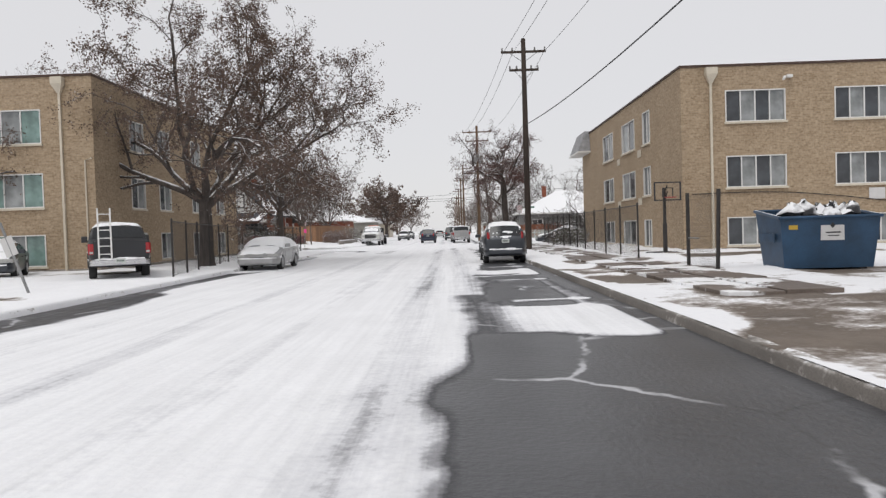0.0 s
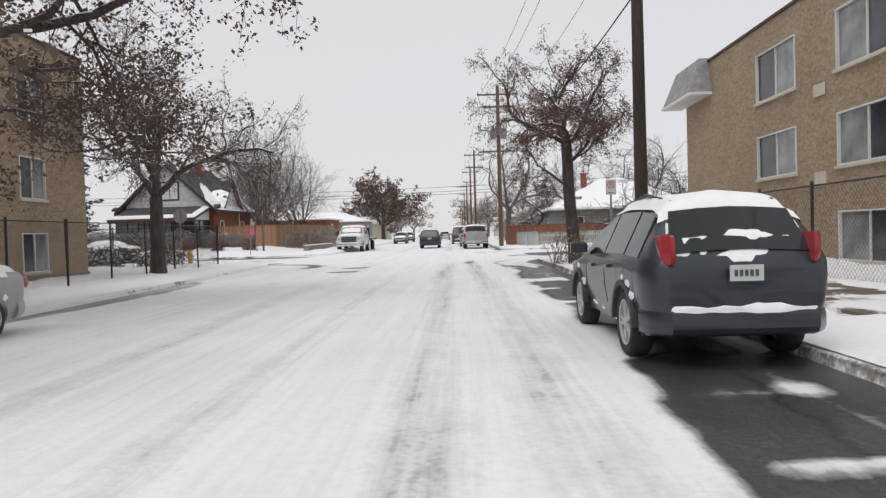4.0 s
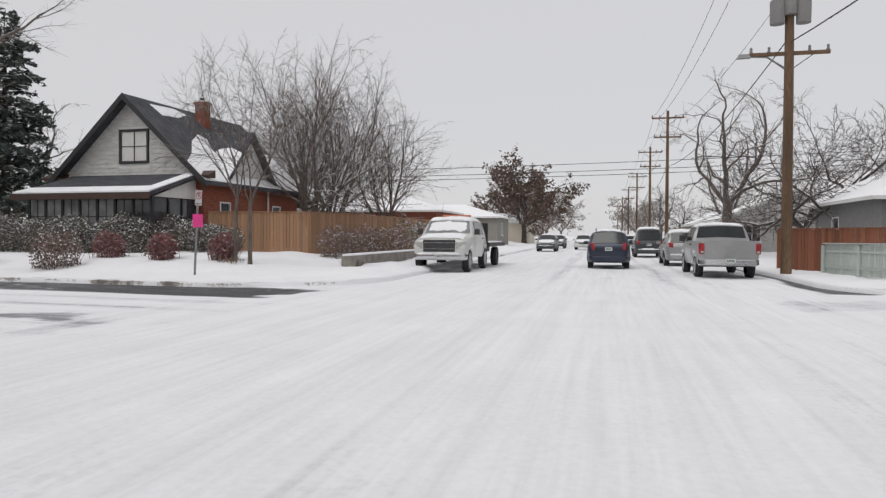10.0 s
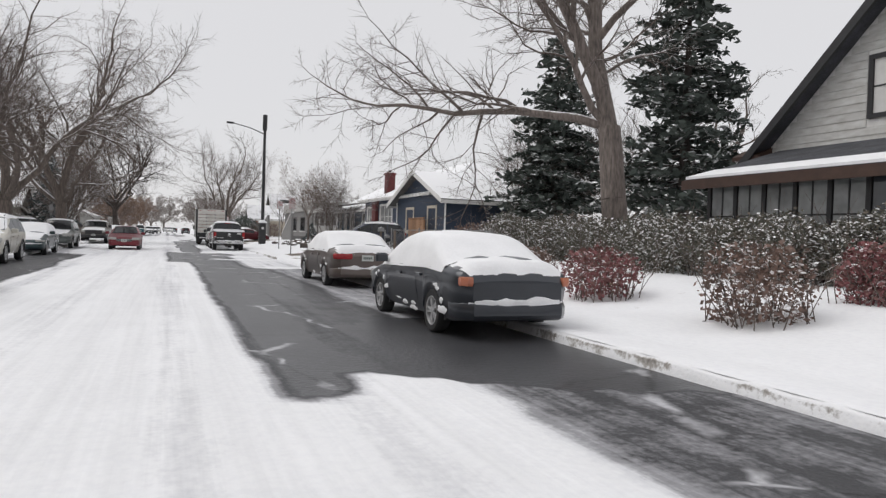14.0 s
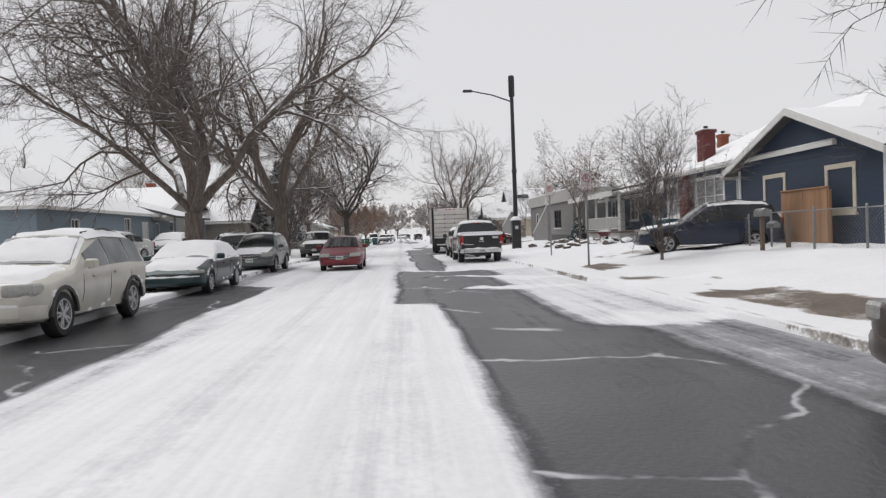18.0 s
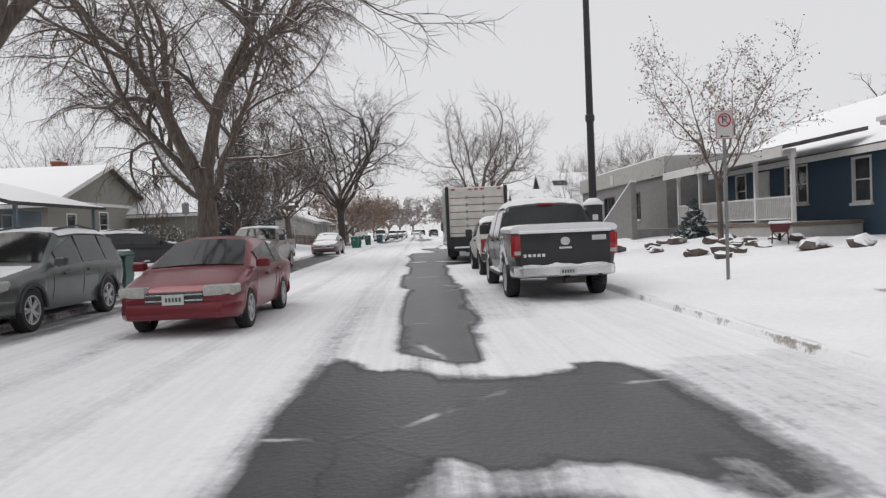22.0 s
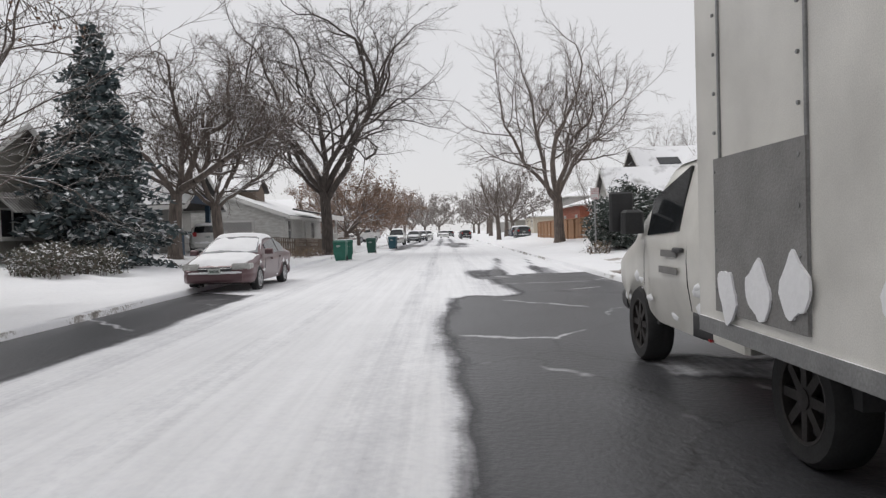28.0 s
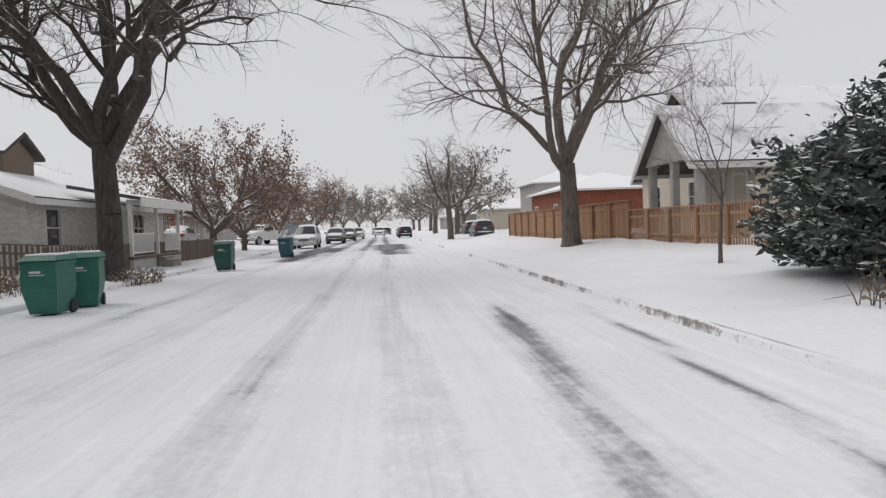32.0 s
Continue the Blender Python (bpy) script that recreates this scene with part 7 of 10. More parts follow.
def utility_pole(x, y, h, arms, wood="pole_wood", r=0.16, trans=(), lamp=None, label="tall wooden utility pole with crossarms"):
    p = thing("utility_pole", pose(x, y, gz(x, y)), label, "utility pole", "utility poles")
    part("shaft", Shape().tube([(0, 0, -0.5), (0, 0, h * 0.5), (0, 0, h)], [r, r * 0.85, r * 0.68], 12), M[wood], p, smooth=50)
    for z, half in arms:
        part("crossarm", Shape().box(-half, -0.06, z - 0.06, half, 0.06, z + 0.06), M[wood], p)
        c = p.children[-1]
        for k in (-0.95, -0.5, 0.5, 0.95):
            s = Shape()
            insulators(s, k * half, 0, z + 0.06)
            part("insulator", s, M["grey_stucco"], c, smooth=40)
        for sx in (-1, 1):
            part("brace", Shape().tube([(sx * half * 0.6, 0.05, z - 0.05), (0, 0.12, z - 0.6)], 0.015, 5), M["dark_steel"], p)
    for tx, tz in trans:
        t = part("transformer", Shape().lathe([(0.02, tz), (0.24, tz), (0.25, tz + 0.75), (0.22, tz + 0.82), (0.05, tz + 0.9)], 14, "z", (tx, -0.1, 0)), M["grey_stucco"], p, smooth=40)
        part("bushing", Shape().lathe([(0.05, tz + 0.85), (0.06, tz + 1.0), (0.03, tz + 1.1)], 8, "z", (tx, -0.1, 0)), M["dark_steel"], t)
    if lamp:
        z, ln = lamp
        part("lamp_arm", Shape().tube([(0, 0, z - 0.5), (-ln * 0.5, 0, z), (-ln, 0, z + 0.05)], 0.03, 6), M["galv"], p, smooth=50)
        part("lamp_head", Shape().loft([[(-ln - 0.3, -0.12, z), (-ln + 0.15, -0.1, z), (-ln + 0.15, 0.1, z), (-ln - 0.3, 0.12, z)], [(-ln - 0.25, -0.08, z + 0.14), (-ln + 0.1, -0.06, z + 0.14), (-ln + 0.1, 0.06, z + 0.14), (-ln - 0.25, 0.08, z + 0.14)]]), M["galv"], p)
    return p


utility_pole(5.5, 40.3, 12.3, [(11.55, 1.3), (10.5, 0.85)], "pole_dark", 0.19, label="dark utility pole with two crossarms beside the pavement")
utility_pole(3.95, 78.2, 13.0, [(12.3, 1.65), (11.3, 1.3), (7.7, 1.3)], "pole_wood", 0.19, ((-0.42, 8.7), (0.42, 8.7), (0.0, 9.0)), (7.6, 1.4), "brown utility pole with three transformers and crossarms")
for yy, hh, lp in ((113, 12, None), (133, 11.5, (8.5, 2.0)), (160, 11, None), (190, 11, None), (225, 11, None), (265, 11, None)):
    utility_pole(3.1 - 0.012 * (yy - 80), yy, hh, [(hh - 0.6, 1.3), (hh - 2.2, 1.1)], "pole_wood", 0.16, (), lp, "utility pole far along the street")
utility_pole(7.9, -4, 12.5, [(11.6, 1.3), (10.5, 0.85)], "pole_dark", 0.18, label="dark utility pole beside the street")


def cable(p, q, sag, r=0.012, n=14, label="overhead cable strung between poles"):
    p, q = Vector(p), Vector(q)
    pts = [tuple(p.lerp(q, k / n) - Vector((0, 0, sag * 4 * (k / n) * (1 - k / n)))) for k in range(n + 1)]
    s = Shape().tube(pts, r, 5)
    return solid("overhead_cable", s, M["wire"], pose(0, 0, 0), label, "cable", "overhead cables")


xs_poles = [(7.9, -4, 11.6, 1.25), (5.5, 40.3, 11.65, 1.25), (3.95, 78.2, 12.4, 1.55), (2.7, 113, 11.5, 1.2), (2.46, 133, 11, 1.2), (2.1, 160, 10.5, 1.2), (1.8, 190, 10.5, 1.2)]
for (xa, ya, za, ha), (xb, yb, zb, hb) in zip(xs_poles[:-1], xs_poles[1:]):
    for k in (-0.95, -0.5, 0.95):
        cable((xa + k * ha, ya, za), (xb + k * hb, yb, zb), 0.7)
    cable((xa, ya, za - 4.0), (xb, yb, zb - 4.2), 0.8, 0.022)
for z, dy in ((7.5, 0), (7.0, 0.3), (6.7, 0.5)):
    cable((-60, 106 + dy, z - 0.4), (30, 100 + dy, z), 0.8, 0.02, 20, "telephone cable across the street")

lp = thing("lamp_post", pose(-73.3, 74.2, gz(-73.3, 74.2), 0, 0, -3), "tall black street lamp with a curved arm and boxy collar", "street lamp")
part("shaft", Shape().tube([(0, 0, 0.0), (0, 0, 10.3)], [0.15, 0.11], 12), M["black_trim"], lp, smooth=50)
part("base_box", Shape().box(-0.27, -0.27, -0.1, 0.27, 0.27, 1.9, 0.03), M["black_trim"], lp)
part("base_snow", Shape().lathe([(0.36, 1.9), (0.36, 1.98), (0.22, 2.1), (0.12, 2.16)], 14), M["snow"], lp, smooth=60)
part("collar", Shape().lathe([(0.15, 4.9), (0.17, 4.95), (0.17, 5.1), (0.15, 5.15)], 12), M["black_trim"], lp)
part("antenna_box", Shape().lathe([(0.14, 9.7), (0.19, 9.8), (0.19, 11.0), (0.14, 11.05)], 14), M["black_trim"], lp, smooth=30)
part("arm", Shape().tube([(0, 0, 9.4), (0, -1.2, 9.85), (0, -2.6, 10.15)], [0.045, 0.04, 0.035], 8), M["black_trim"], lp, smooth=50)
part("lamp_head", Shape().box(-0.13, -3.1, 10.08, 0.13, -2.5, 10.22, 0.04), M["black_trim"], lp)
part("notice", Shape().box(0.275, -0.1, 1.35, 0.285, 0.1, 1.55), M["sign_white"], lp)


# ---- signs ----
def letters(text, size, m, mat, name="lettering", parent=None):
    """Writing in the built-in font, turned into a mesh lying in x and z."""
    c = bpy.data.curves.new("text", "FONT")
    c.body, c.size, c.align_x, c.align_y, c.extrude = text, size, "CENTER", "CENTER", 0.002
    tmp = bpy.data.objects.new("text", c)
    me = bpy.data.meshes.new_from_object(tmp)
    bpy.data.objects.remove(tmp)
    me.materials.clear()
    me.materials.append(mat)
    ob = new(name, me)
    ob.parent = parent
    ob.matrix_basis = m @ pose(0, 0, 0, 90, 0, 0)
    return ob


def ring_shape(r0, r1, y0, y1, cx, cz, n=28):
    vs, fs = [], []
    for k in range(n):
        c, d = math.cos(2 * math.pi * k / n), math.sin(2 * math.pi * k / n)
        vs += [(cx + r * c, y, cz + r * d) for r, y in ((r0, y0), (r1, y0), (r1, y1), (r0, y1))]
        o, q = 4 * k, 4 * ((k + 1) % n)
        fs += [(o + j, o + (j + 1) % 4, q + (j + 1) % 4, q + j) for j in range(4)]
    return Shape().add(vs, fs)


def parking_sign(x, y, turn, top, kind, w=0.31, h=0.46, lean=(0, 0), arrow=-1, group="parking signs"):
    """A no-parking plate on a steel post; the plate faces local -y."""
    t = thing("parking_sign", pose(x, y, gz(x, y), lean[0], lean[1], turn), "white no-parking sign on a thin steel post", "sign", group)
    part("post", Shape().box(-0.028, 0.01, -0.3, 0.028, 0.05, top), M["galv"], t)
    pl = part("plate", Shape().box(-w / 2, -0.004, top - h, w / 2, 0.008, top, 0.004), M["sign_white"], t)
    bd = Shape()
    for x0, z0, x1, z1 in ((-w / 2 + 0.012, top - h + 0.012, w / 2 - 0.012, top - h + 0.02), (-w / 2 + 0.012, top - 0.02, w / 2 - 0.012, top - 0.012), (-w / 2 + 0.012, top - h + 0.02, -w / 2 + 0.02, top - 0.02), (w / 2 - 0.02, top - h + 0.02, w / 2 - 0.012, top - 0.02)):
        bd.box(x0, -0.0065, z0, x1, -0.0042, z1)
    part("border", bd, M["sign_red"], pl)
    if kind in ("circle", "driveway"):
        cz = top - w * 0.52
        letters("P", w * 0.62, pose(0, -0.006, cz), M["sign_black"], "letter", pl)
        part("ring", ring_shape(w * 0.30, w * 0.37, -0.009, -0.0045, 0, cz), M["sign_red"], pl)
        q = [(-w * 0.26, cz + w * 0.22), (-w * 0.22, cz + w * 0.26), (w * 0.26, cz - w * 0.22), (w * 0.22, cz - w * 0.26)]
        part("slash", Shape().prism(q, "y", -0.0095, -0.0046), M["sign_red"], pl)
        if kind == "driveway":
            letters("DRIVEWAY", w * 0.17, pose(0, -0.006, top - h * 0.74), M["sign_red"], "lettering", pl)
    else:
        for k, (txt, sz) in enumerate((("NO", 0.105), ("PARKING", 0.07), ("DRIVEWAY", 0.055))):
            letters(txt, sz, pose(0, -0.006, top - 0.075 - 0.085 * k), M["sign_red"], "lettering", pl)
    az = top - h + 0.055
    a = arrow
    part("arrow", Shape().prism([(-0.09 * a, az - 0.008), (0.05 * a, az - 0.008), (0.05 * a, az - 0.028), (0.10 * a, az), (0.05 * a, az + 0.028), (0.05 * a, az + 0.008), (-0.09 * a, az + 0.008)], "y", -0.008, -0.0044), M["sign_red" if kind != "circle" else "sign_black"], pl)
    return t


parking_sign(5.25, 42.85, 0, 2.72, "circle")
parking_sign(-53.0, 72.2, YAW2, 3.2, "driveway", 0.38, 0.60)
parking_sign(-61.8, 73.3, YAW2, 3.35, "circle", 0.36, 0.56)
parking_sign(-107.3, 75.75, YAW2, 2.95, "words", 0.36, 0.50, arrow=1)
pk = parking_sign(-14.25, 70.5, 84, 2.62, "circle", 0.31, 0.46, (3, 0))
part("pink_card", Shape().box(-0.15, -0.012, 0, 0.15, -0.002, 0.40, 0.002).moved(pose(0.0, -0.01, 1.50, 0, -3, -36)), M["pink"], pk, "bright pink paper notice")
t = thing("street_name_sign", pose(9.1, 72.6, gz(9.1, 72.6)), "green street-name sign on a steel post, lettering unreadable", "sign")
part("post", Shape().tube([(0, 0, -0.3), (0, 0, 3.35)], 0.032, 8), M["galv"], t, smooth=50)
pl = part("plate", Shape().box(-0.45, -0.008, 3.36, 0.45, 0.008, 3.56), M["sign_green"], t)
for k in range(7):
    part("bar", Shape().box(-0.36 + k * 0.1, -0.013, 3.42, -0.29 + k * 0.1, -0.0085, 3.51), M["sign_white"], pl)
t = thing("stop_sign", pose(-13.7, 56.9, gz(-13.7, 56.9), 0, 0, 180), "back of an octagonal stop sign on a steel post", "sign")
part("post", Shape().box(-0.028, 0.01, -0.2, 0.028, 0.05, 2.9), M["galv"], t)
part("plate", Shape().prism([(0.38 * math.cos(math.pi / 8 + k * math.pi / 4), 2.5 + 0.38 * math.sin(math.pi / 8 + k * math.pi / 4)) for k in range(8)], "y", -0.006, 0.006), M["galv"], t)
t = thing("street_sign_post", pose(-80.6, 57.9, gz(-80.6, 57.9), 0, 0, 120), "bare back of a small street sign on a steel post", "sign")
part("post", Shape().box(-0.025, 0, -0.2, 0.025, 0.04, 2.9), M["galv"], t)
part("plate", Shape().box(-0.15, -0.006, 2.35, 0.15, 0.0, 2.85), M["galv"], t)
t = thing("leaning_post", pose(-9.6, 16.9, 0.1, 0, -20, 0), "leaning steel post with a small plate by the yard entrance", "sign")
part("post", Shape().tube([(0, 0, -0.1), (0, 0, 2.0)], 0.035, 8), M["galv"], t)
part("plate", Shape().box(-0.16, -0.03, 1.1, 0.16, -0.02, 1.6), M["sign_white"], t)

# ---- main street: dumpster, hoop, fences, hydrant ----
dp = thing("dumpster", pose(10.15, 16.9, 0.14, 0, 0, -6), "blue steel dumpster heaped with snowy rubbish bags", "dumpster")
part("body", Shape().loft([[(-1.0, -0.75, 0.12), (1.0, -0.75, 0.12), (1.0, 0.75, 0.12), (-1.0, 0.75, 0.12)], [(-1.12, -0.88, 1.32), (1.12, -0.88, 1.32), (1.12, 0.92, 1.52), (-1.12, 0.92, 1.52)]], caps=False).add([(-1.0, -0.75, 0.12), (1.0, -0.75, 0.12), (1.0, 0.75, 0.12), (-1.0, 0.75, 0.12)], [(3, 2, 1, 0)]), M["dumpster"], dp)
part("rim", Shape().tube([(-1.13, -0.9, 1.33), (1.13, -0.9, 1.33)], 0.045, 6).tube([(-1.13, 0.93, 1.53), (1.13, 0.93, 1.53)], 0.045, 6).tube([(-1.13, -0.9, 1.33), (-1.13, 0.93, 1.53)], 0.045, 6).tube([(1.13, -0.9, 1.33), (1.13, 0.93, 1.53)], 0.045, 6), M["dumpster"], dp)
for sx in (-1, 1):
    part("fork_pocket", Shape().box(sx * 1.06 - 0.07, -0.5, 0.75, sx * 1.06 + 0.13 * sx + 0.07, 0.6, 0.95), M["dumpster"], dp)
for k in (-0.8, 0.8):
    part("skid", Shape().box(k - 0.08, -0.7, 0, k + 0.08, 0.7, 0.12), M["dark_steel"], dp)
lbp = part("label_plate", Shape().box(-0.2, -0.86, 0.78, 0.32, -0.80, 1.25), M["sign_white"], dp)
part("emblem", Shape().prism([(0.06, 1.06), (0.12, 1.13), (0.06, 1.2), (0.0, 1.13)], "y", -0.868, -0.861), M["black_trim"], lbp)
part("bar", Shape().box(-0.1, -0.868, 0.95, 0.24, -0.861, 0.98).box(-0.05, -0.868, 0.88, 0.2, -0.861, 0.90), M["sign_black"], lbp)
part("warning_label", Shape().box(-0.92, -0.862, 1.05, -0.72, -0.83, 1.16), M["hydrant"], dp)
rb_rng = np.random.RandomState(5)
for k in range(9):
    a = Shape()
    cx, cy, cz, r = -0.65 + 0.18 * k, rb_rng.uniform(-0.4, 0.4), 1.28 + rb_rng.uniform(0, 0.2), rb_rng.uniform(0.22, 0.34)
    prof = [(0.05, cz - r * 0.7), (r * 0.8, cz - r * 0.5), (r * rb_rng.uniform(0.9, 1.1), cz), (r * 0.7, cz + r * 0.5), (0.08, cz + r * 0.75), (0.03, cz + r * 0.95)]
    a.lathe(prof, 9, "z", (cx, cy, 0))
    a.v = [(x + rb_rng.normal() * 0.03, y + rb_rng.normal() * 0.03, z + rb_rng.normal() * 0.03) for x, y, z in a.v]
    part("rubbish_bag", a, M["rubbish_bag"], dp, smooth=60)

hp = thing("basketball_hoop", pose(10.3, 29.3, 0.06, 0, 0, 8), "portable basketball hoop with a clear framed backboard", "basketball hoop")
part("pole", Shape().box(-0.07, 0.25, 0.1, 0.07, 0.39, 1.4).box(-0.05, 0.27, 1.4, 0.05, 0.37, 2.9), M["dark_steel"], hp)
part("base", Shape().box(-0.55, 0.0, 0, 0.55, 1.2, 0.16, 0.05), M["black_plastic"], hp)
part("arm", Shape().tube([(0, 0.3, 2.3), (0, 0.02, 2.75)], 0.03, 6).tube([(0, 0.3, 2.7), (0, 0.02, 3.0)], 0.03, 6), M["dark_steel"], hp)
bk = part("backboard_frame", Shape().box(-0.6, -0.03, 2.35, -0.55, 0.02, 3.15).box(0.55, -0.03, 2.35, 0.6, 0.02, 3.15).box(-0.55, -0.03, 2.35, 0.55, 0.02, 2.4).box(-0.55, -0.03, 3.1, 0.55, 0.02, 3.15).box(-0.24, -0.03, 2.5, -0.21, 0.0, 2.9).box(0.21, -0.03, 2.5, 0.24, 0.0, 2.9).box(-0.21, -0.03, 2.87, 0.21, 0.0, 2.9), M["black_trim"], hp)
part("rim", Shape().tube([(0.23 * math.cos(a), -0.30 + 0.23 * math.sin(a), 2.48) for a in np.linspace(0, 2 * math.pi, 17)], 0.012, 5).tube([(0, -0.02, 2.48), (0, -0.08, 2.48)], 0.02, 5), M["sign_red"], hp)

chain_fence([(7.95, 25.2), (8.0, 31), (8.2, 42), (8.2, 54.2), (14, 55.2), (26, 55.5)], 1.95, "sagging chain-link fence with dark steel posts along the pavement", 2.6, True, lean=1.2)
gate = thing("gate_posts", pose(0, 0, 0), "two dark steel gate posts with wire mesh between them", "gate")
for x, y, tilt in ((7.95, 19.7, 0), (8.0, 17.6, 1.5)):
    p = part("post", Shape().tube([(0, 0, -0.1), (0, 0, 2.15)], 0.055, 8), M["dark_steel"], gate)
    p.matrix_basis = pose(x, y, 0.14, 0, tilt, 0)
part("latch_bar", Shape().tube([(7.95, 19.7, 1.0), (7.98, 18.9, 1.0)], 0.02, 5), M["galv"], gate)
segs = []
for k in range(28):
    for sg in (1, -1):
        y0 = 17.4 + k * 0.12 - (2.0 if sg > 0 else 0)
        lo, hi = max(17.6, min(y0, y0 + sg * 2.0)), min(19.7, max(y0, y0 + sg * 2.0))
        if hi - lo > 0.05:
            za, zb = 0.2 + (lo - y0) / sg, 0.2 + (hi - y0) / sg
            segs.append((7.97, lo, za, 7.97, hi, zb, 0.0035, 0.0035))
part("wire_mesh", array_mesh("wire_mesh", *tubes(segs, 3), M["dark_steel"]), None, gate)
chain_fence([(-8.3, 22.7), (-9.6, 28.5), (-10.8, 36), (-11.1, 42), (-11.3, 55.4), (-22, 56.0), (-34, 56.4)], 1.9, "chain-link fence with dark posts round the apartment yard", 2.7, True, lean=1.0)
fh = thing("fire_hydrant", pose(-13.3, 57.0, gz(-13.3, 57.0)), "yellow fire hydrant in the snow", "fire hydrant")
part("barrel", Shape().lathe([(0.16, 0), (0.16, 0.06), (0.11, 0.08), (0.11, 0.52), (0.14, 0.54), (0.14, 0.58), (0.11, 0.62), (0.06, 0.70), (0.03, 0.76)], 14), M["hydrant"], fh, smooth=30)
part("outlet", Shape().tube([(-0.19, 0, 0.42), (0.19, 0, 0.42)], 0.055, 8), M["hydrant"], fh)
part("outlet", Shape().tube([(0, 0, 0.4), (0, -0.2, 0.4)], 0.075, 8), M["hydrant"], fh)


# ---- the brick corner house with its enclosed porch ----
NTURN, STURN = -3.07, 176.93


def house(name, x, y, turn, label, z=None):
    return thing(name, pose(x, y, gz(x, y) if z is None else z, 0, 0, turn), label, "house", "houses")


ha = house("brick_house", -28.55, 81.2, NTURN, "red brick house with white-sided gable, dark roof and glazed porch", 0.42)
walls(ha, 8.1, 9.0, -0.3, 3.75, [("right", 1.3, 1.1, 0.9, 1.5, 1), ("right", 6.2, 1.1, 0.9, 1.5, 1), ("front", 1.0, 1.0, 1.6, 1.4, 2)], "red_brick", "white_paint", "glass", 1, 2, "kerb")
rise, half = 3.75, 4.05
for sg in (-1, 1):
    e = half + 0.5
    sl = rise / half
    prof = [(half, 3.75 + rise), (half + sg * e, 3.75 + rise - sl * e), (half + sg * e, 3.75 + rise - sl * e + 0.16), (half, 3.75 + rise + 0.18)]
    part("roof", Shape().prism(prof, "y", -0.55, 9.4), M["dark_shingle"], ha, "dark shingled roof slope streaked with snow")
    part("roof_edge_snow", Shape().prism([(half + sg * (e - 0.85), 3.75 + rise - sl * (e - 0.85) + 0.17), (half + sg * (e - 0.05), 3.75 + rise - sl * (e - 0.05) + 0.17), (half + sg * (e - 0.05), 3.75 + rise - sl * (e - 0.05) + 0.22), (half + sg * (e - 0.85), 3.75 + rise - sl * (e - 0.85) + 0.20)], "y", -0.5, 9.3), M["snow"], ha)
    for end in (-0.55, 9.4):
        part("bargeboard", Shape().prism([(half, 3.75 + rise - 0.12), (half + sg * e, 3.75 + rise - sl * e - 0.14), (half + sg * e, 3.75 + rise - sl * e + 0.18), (half, 3.75 + rise + 0.2)], "y", end - 0.04, end + 0.04), M["black_trim"], ha)
part("gable_back", Shape().prism([(0, 3.75), (8.1, 3.75), (half, 3.75 + rise)], "y", 8.8, 9.0), M["white_paint"], ha)
gf = part("gable_front", Shape().prism([(0, 3.76), (8.1, 3.76), (half, 3.75 + rise)], "y", 0.02, 0.2), M["white_paint"], ha, "white lap-sided gable")
for k in range(17):
    z0, z1 = 3.76 + k * 0.22, 3.76 + k * 0.22 + 0.215
    if z1 > 3.75 + rise - 0.15:
        break
    w0 = half * (1 - (z1 - 3.75) / rise)
    for x0, x1 in ([(half - w0, half + w0)] if not (4.35 < z1 and z0 < 6.05) else [(half - w0, 3.35), (5.15, half + w0)]):
        if x1 - x0 > 0.1:
            part("siding_board", Shape().prism([(0.018, z0), (0.018, z1), (0.004, z1), (-0.012, z0)], "x", x0, x1), M["white_siding"], gf)
window(ha, pose(3.4, -0.02, 4.4), 1.7, 1.65, "black_trim", "curtain_glass", 2, 2, None, 0.12)
for x0, x1 in ((-0.75, 0.35), (7.75, 8.75)):
    part("eave_return", Shape().box(x0, -0.5, 3.62, x1, 0.0, 3.74).prism([(-0.5, 3.74), (0, 3.74), (0, 3.98)], "x", x0, x1), M["brown_trim"], ha)
def roof_snow(parent, outline, height, th=0.05):
    """A sheet of snow on a slope: an outline in x and y, and the slope's height at x and y."""
    mid = (sum(p[0] for p in outline) / len(outline), sum(p[1] for p in outline) / len(outline))
    inner = [(mid[0] + (x - mid[0]) * 0.9, mid[1] + (y - mid[1]) * 0.9) for x, y in outline]
    return part("roof_snow", Shape().loft([[(x, y, height(x, y) + d) for x, y in r] for r, d in ((outline, 0.0), (outline, th * 0.6), (inner, th))]), M["snow"], parent, smooth=40)


east = lambda x, y: 3.75 + rise + 0.165 - (x - half) * rise / half
roof_snow(ha, [(8.5, -0.5), (8.5, 2.0), (7.2, 2.7), (6.4, 3.0), (5.9, 3.4), (5.7, 2.9), (6.3, 1.6), (7.1, 0.5), (7.6, -0.5)], east)
roof_snow(ha, [(8.5, 5.6), (8.5, 9.3), (6.2, 9.3), (5.9, 8.0), (6.6, 7.2), (6.3, 6.2), (6.9, 5.6)], east)
roof_snow(ha, [(4.3, 1.0), (4.9, 1.2), (4.8, 2.6), (4.4, 3.8), (4.2, 3.0)], east, 0.03)
south = lambda x, y: 3.72 + (y - 1.5) * 2.6 / 2.3
roof_snow(ha, [(8.45, 1.55), (8.45, 2.7), (7.6, 3.0), (6.9, 2.9), (6.6, 2.2), (6.9, 1.6)], south)
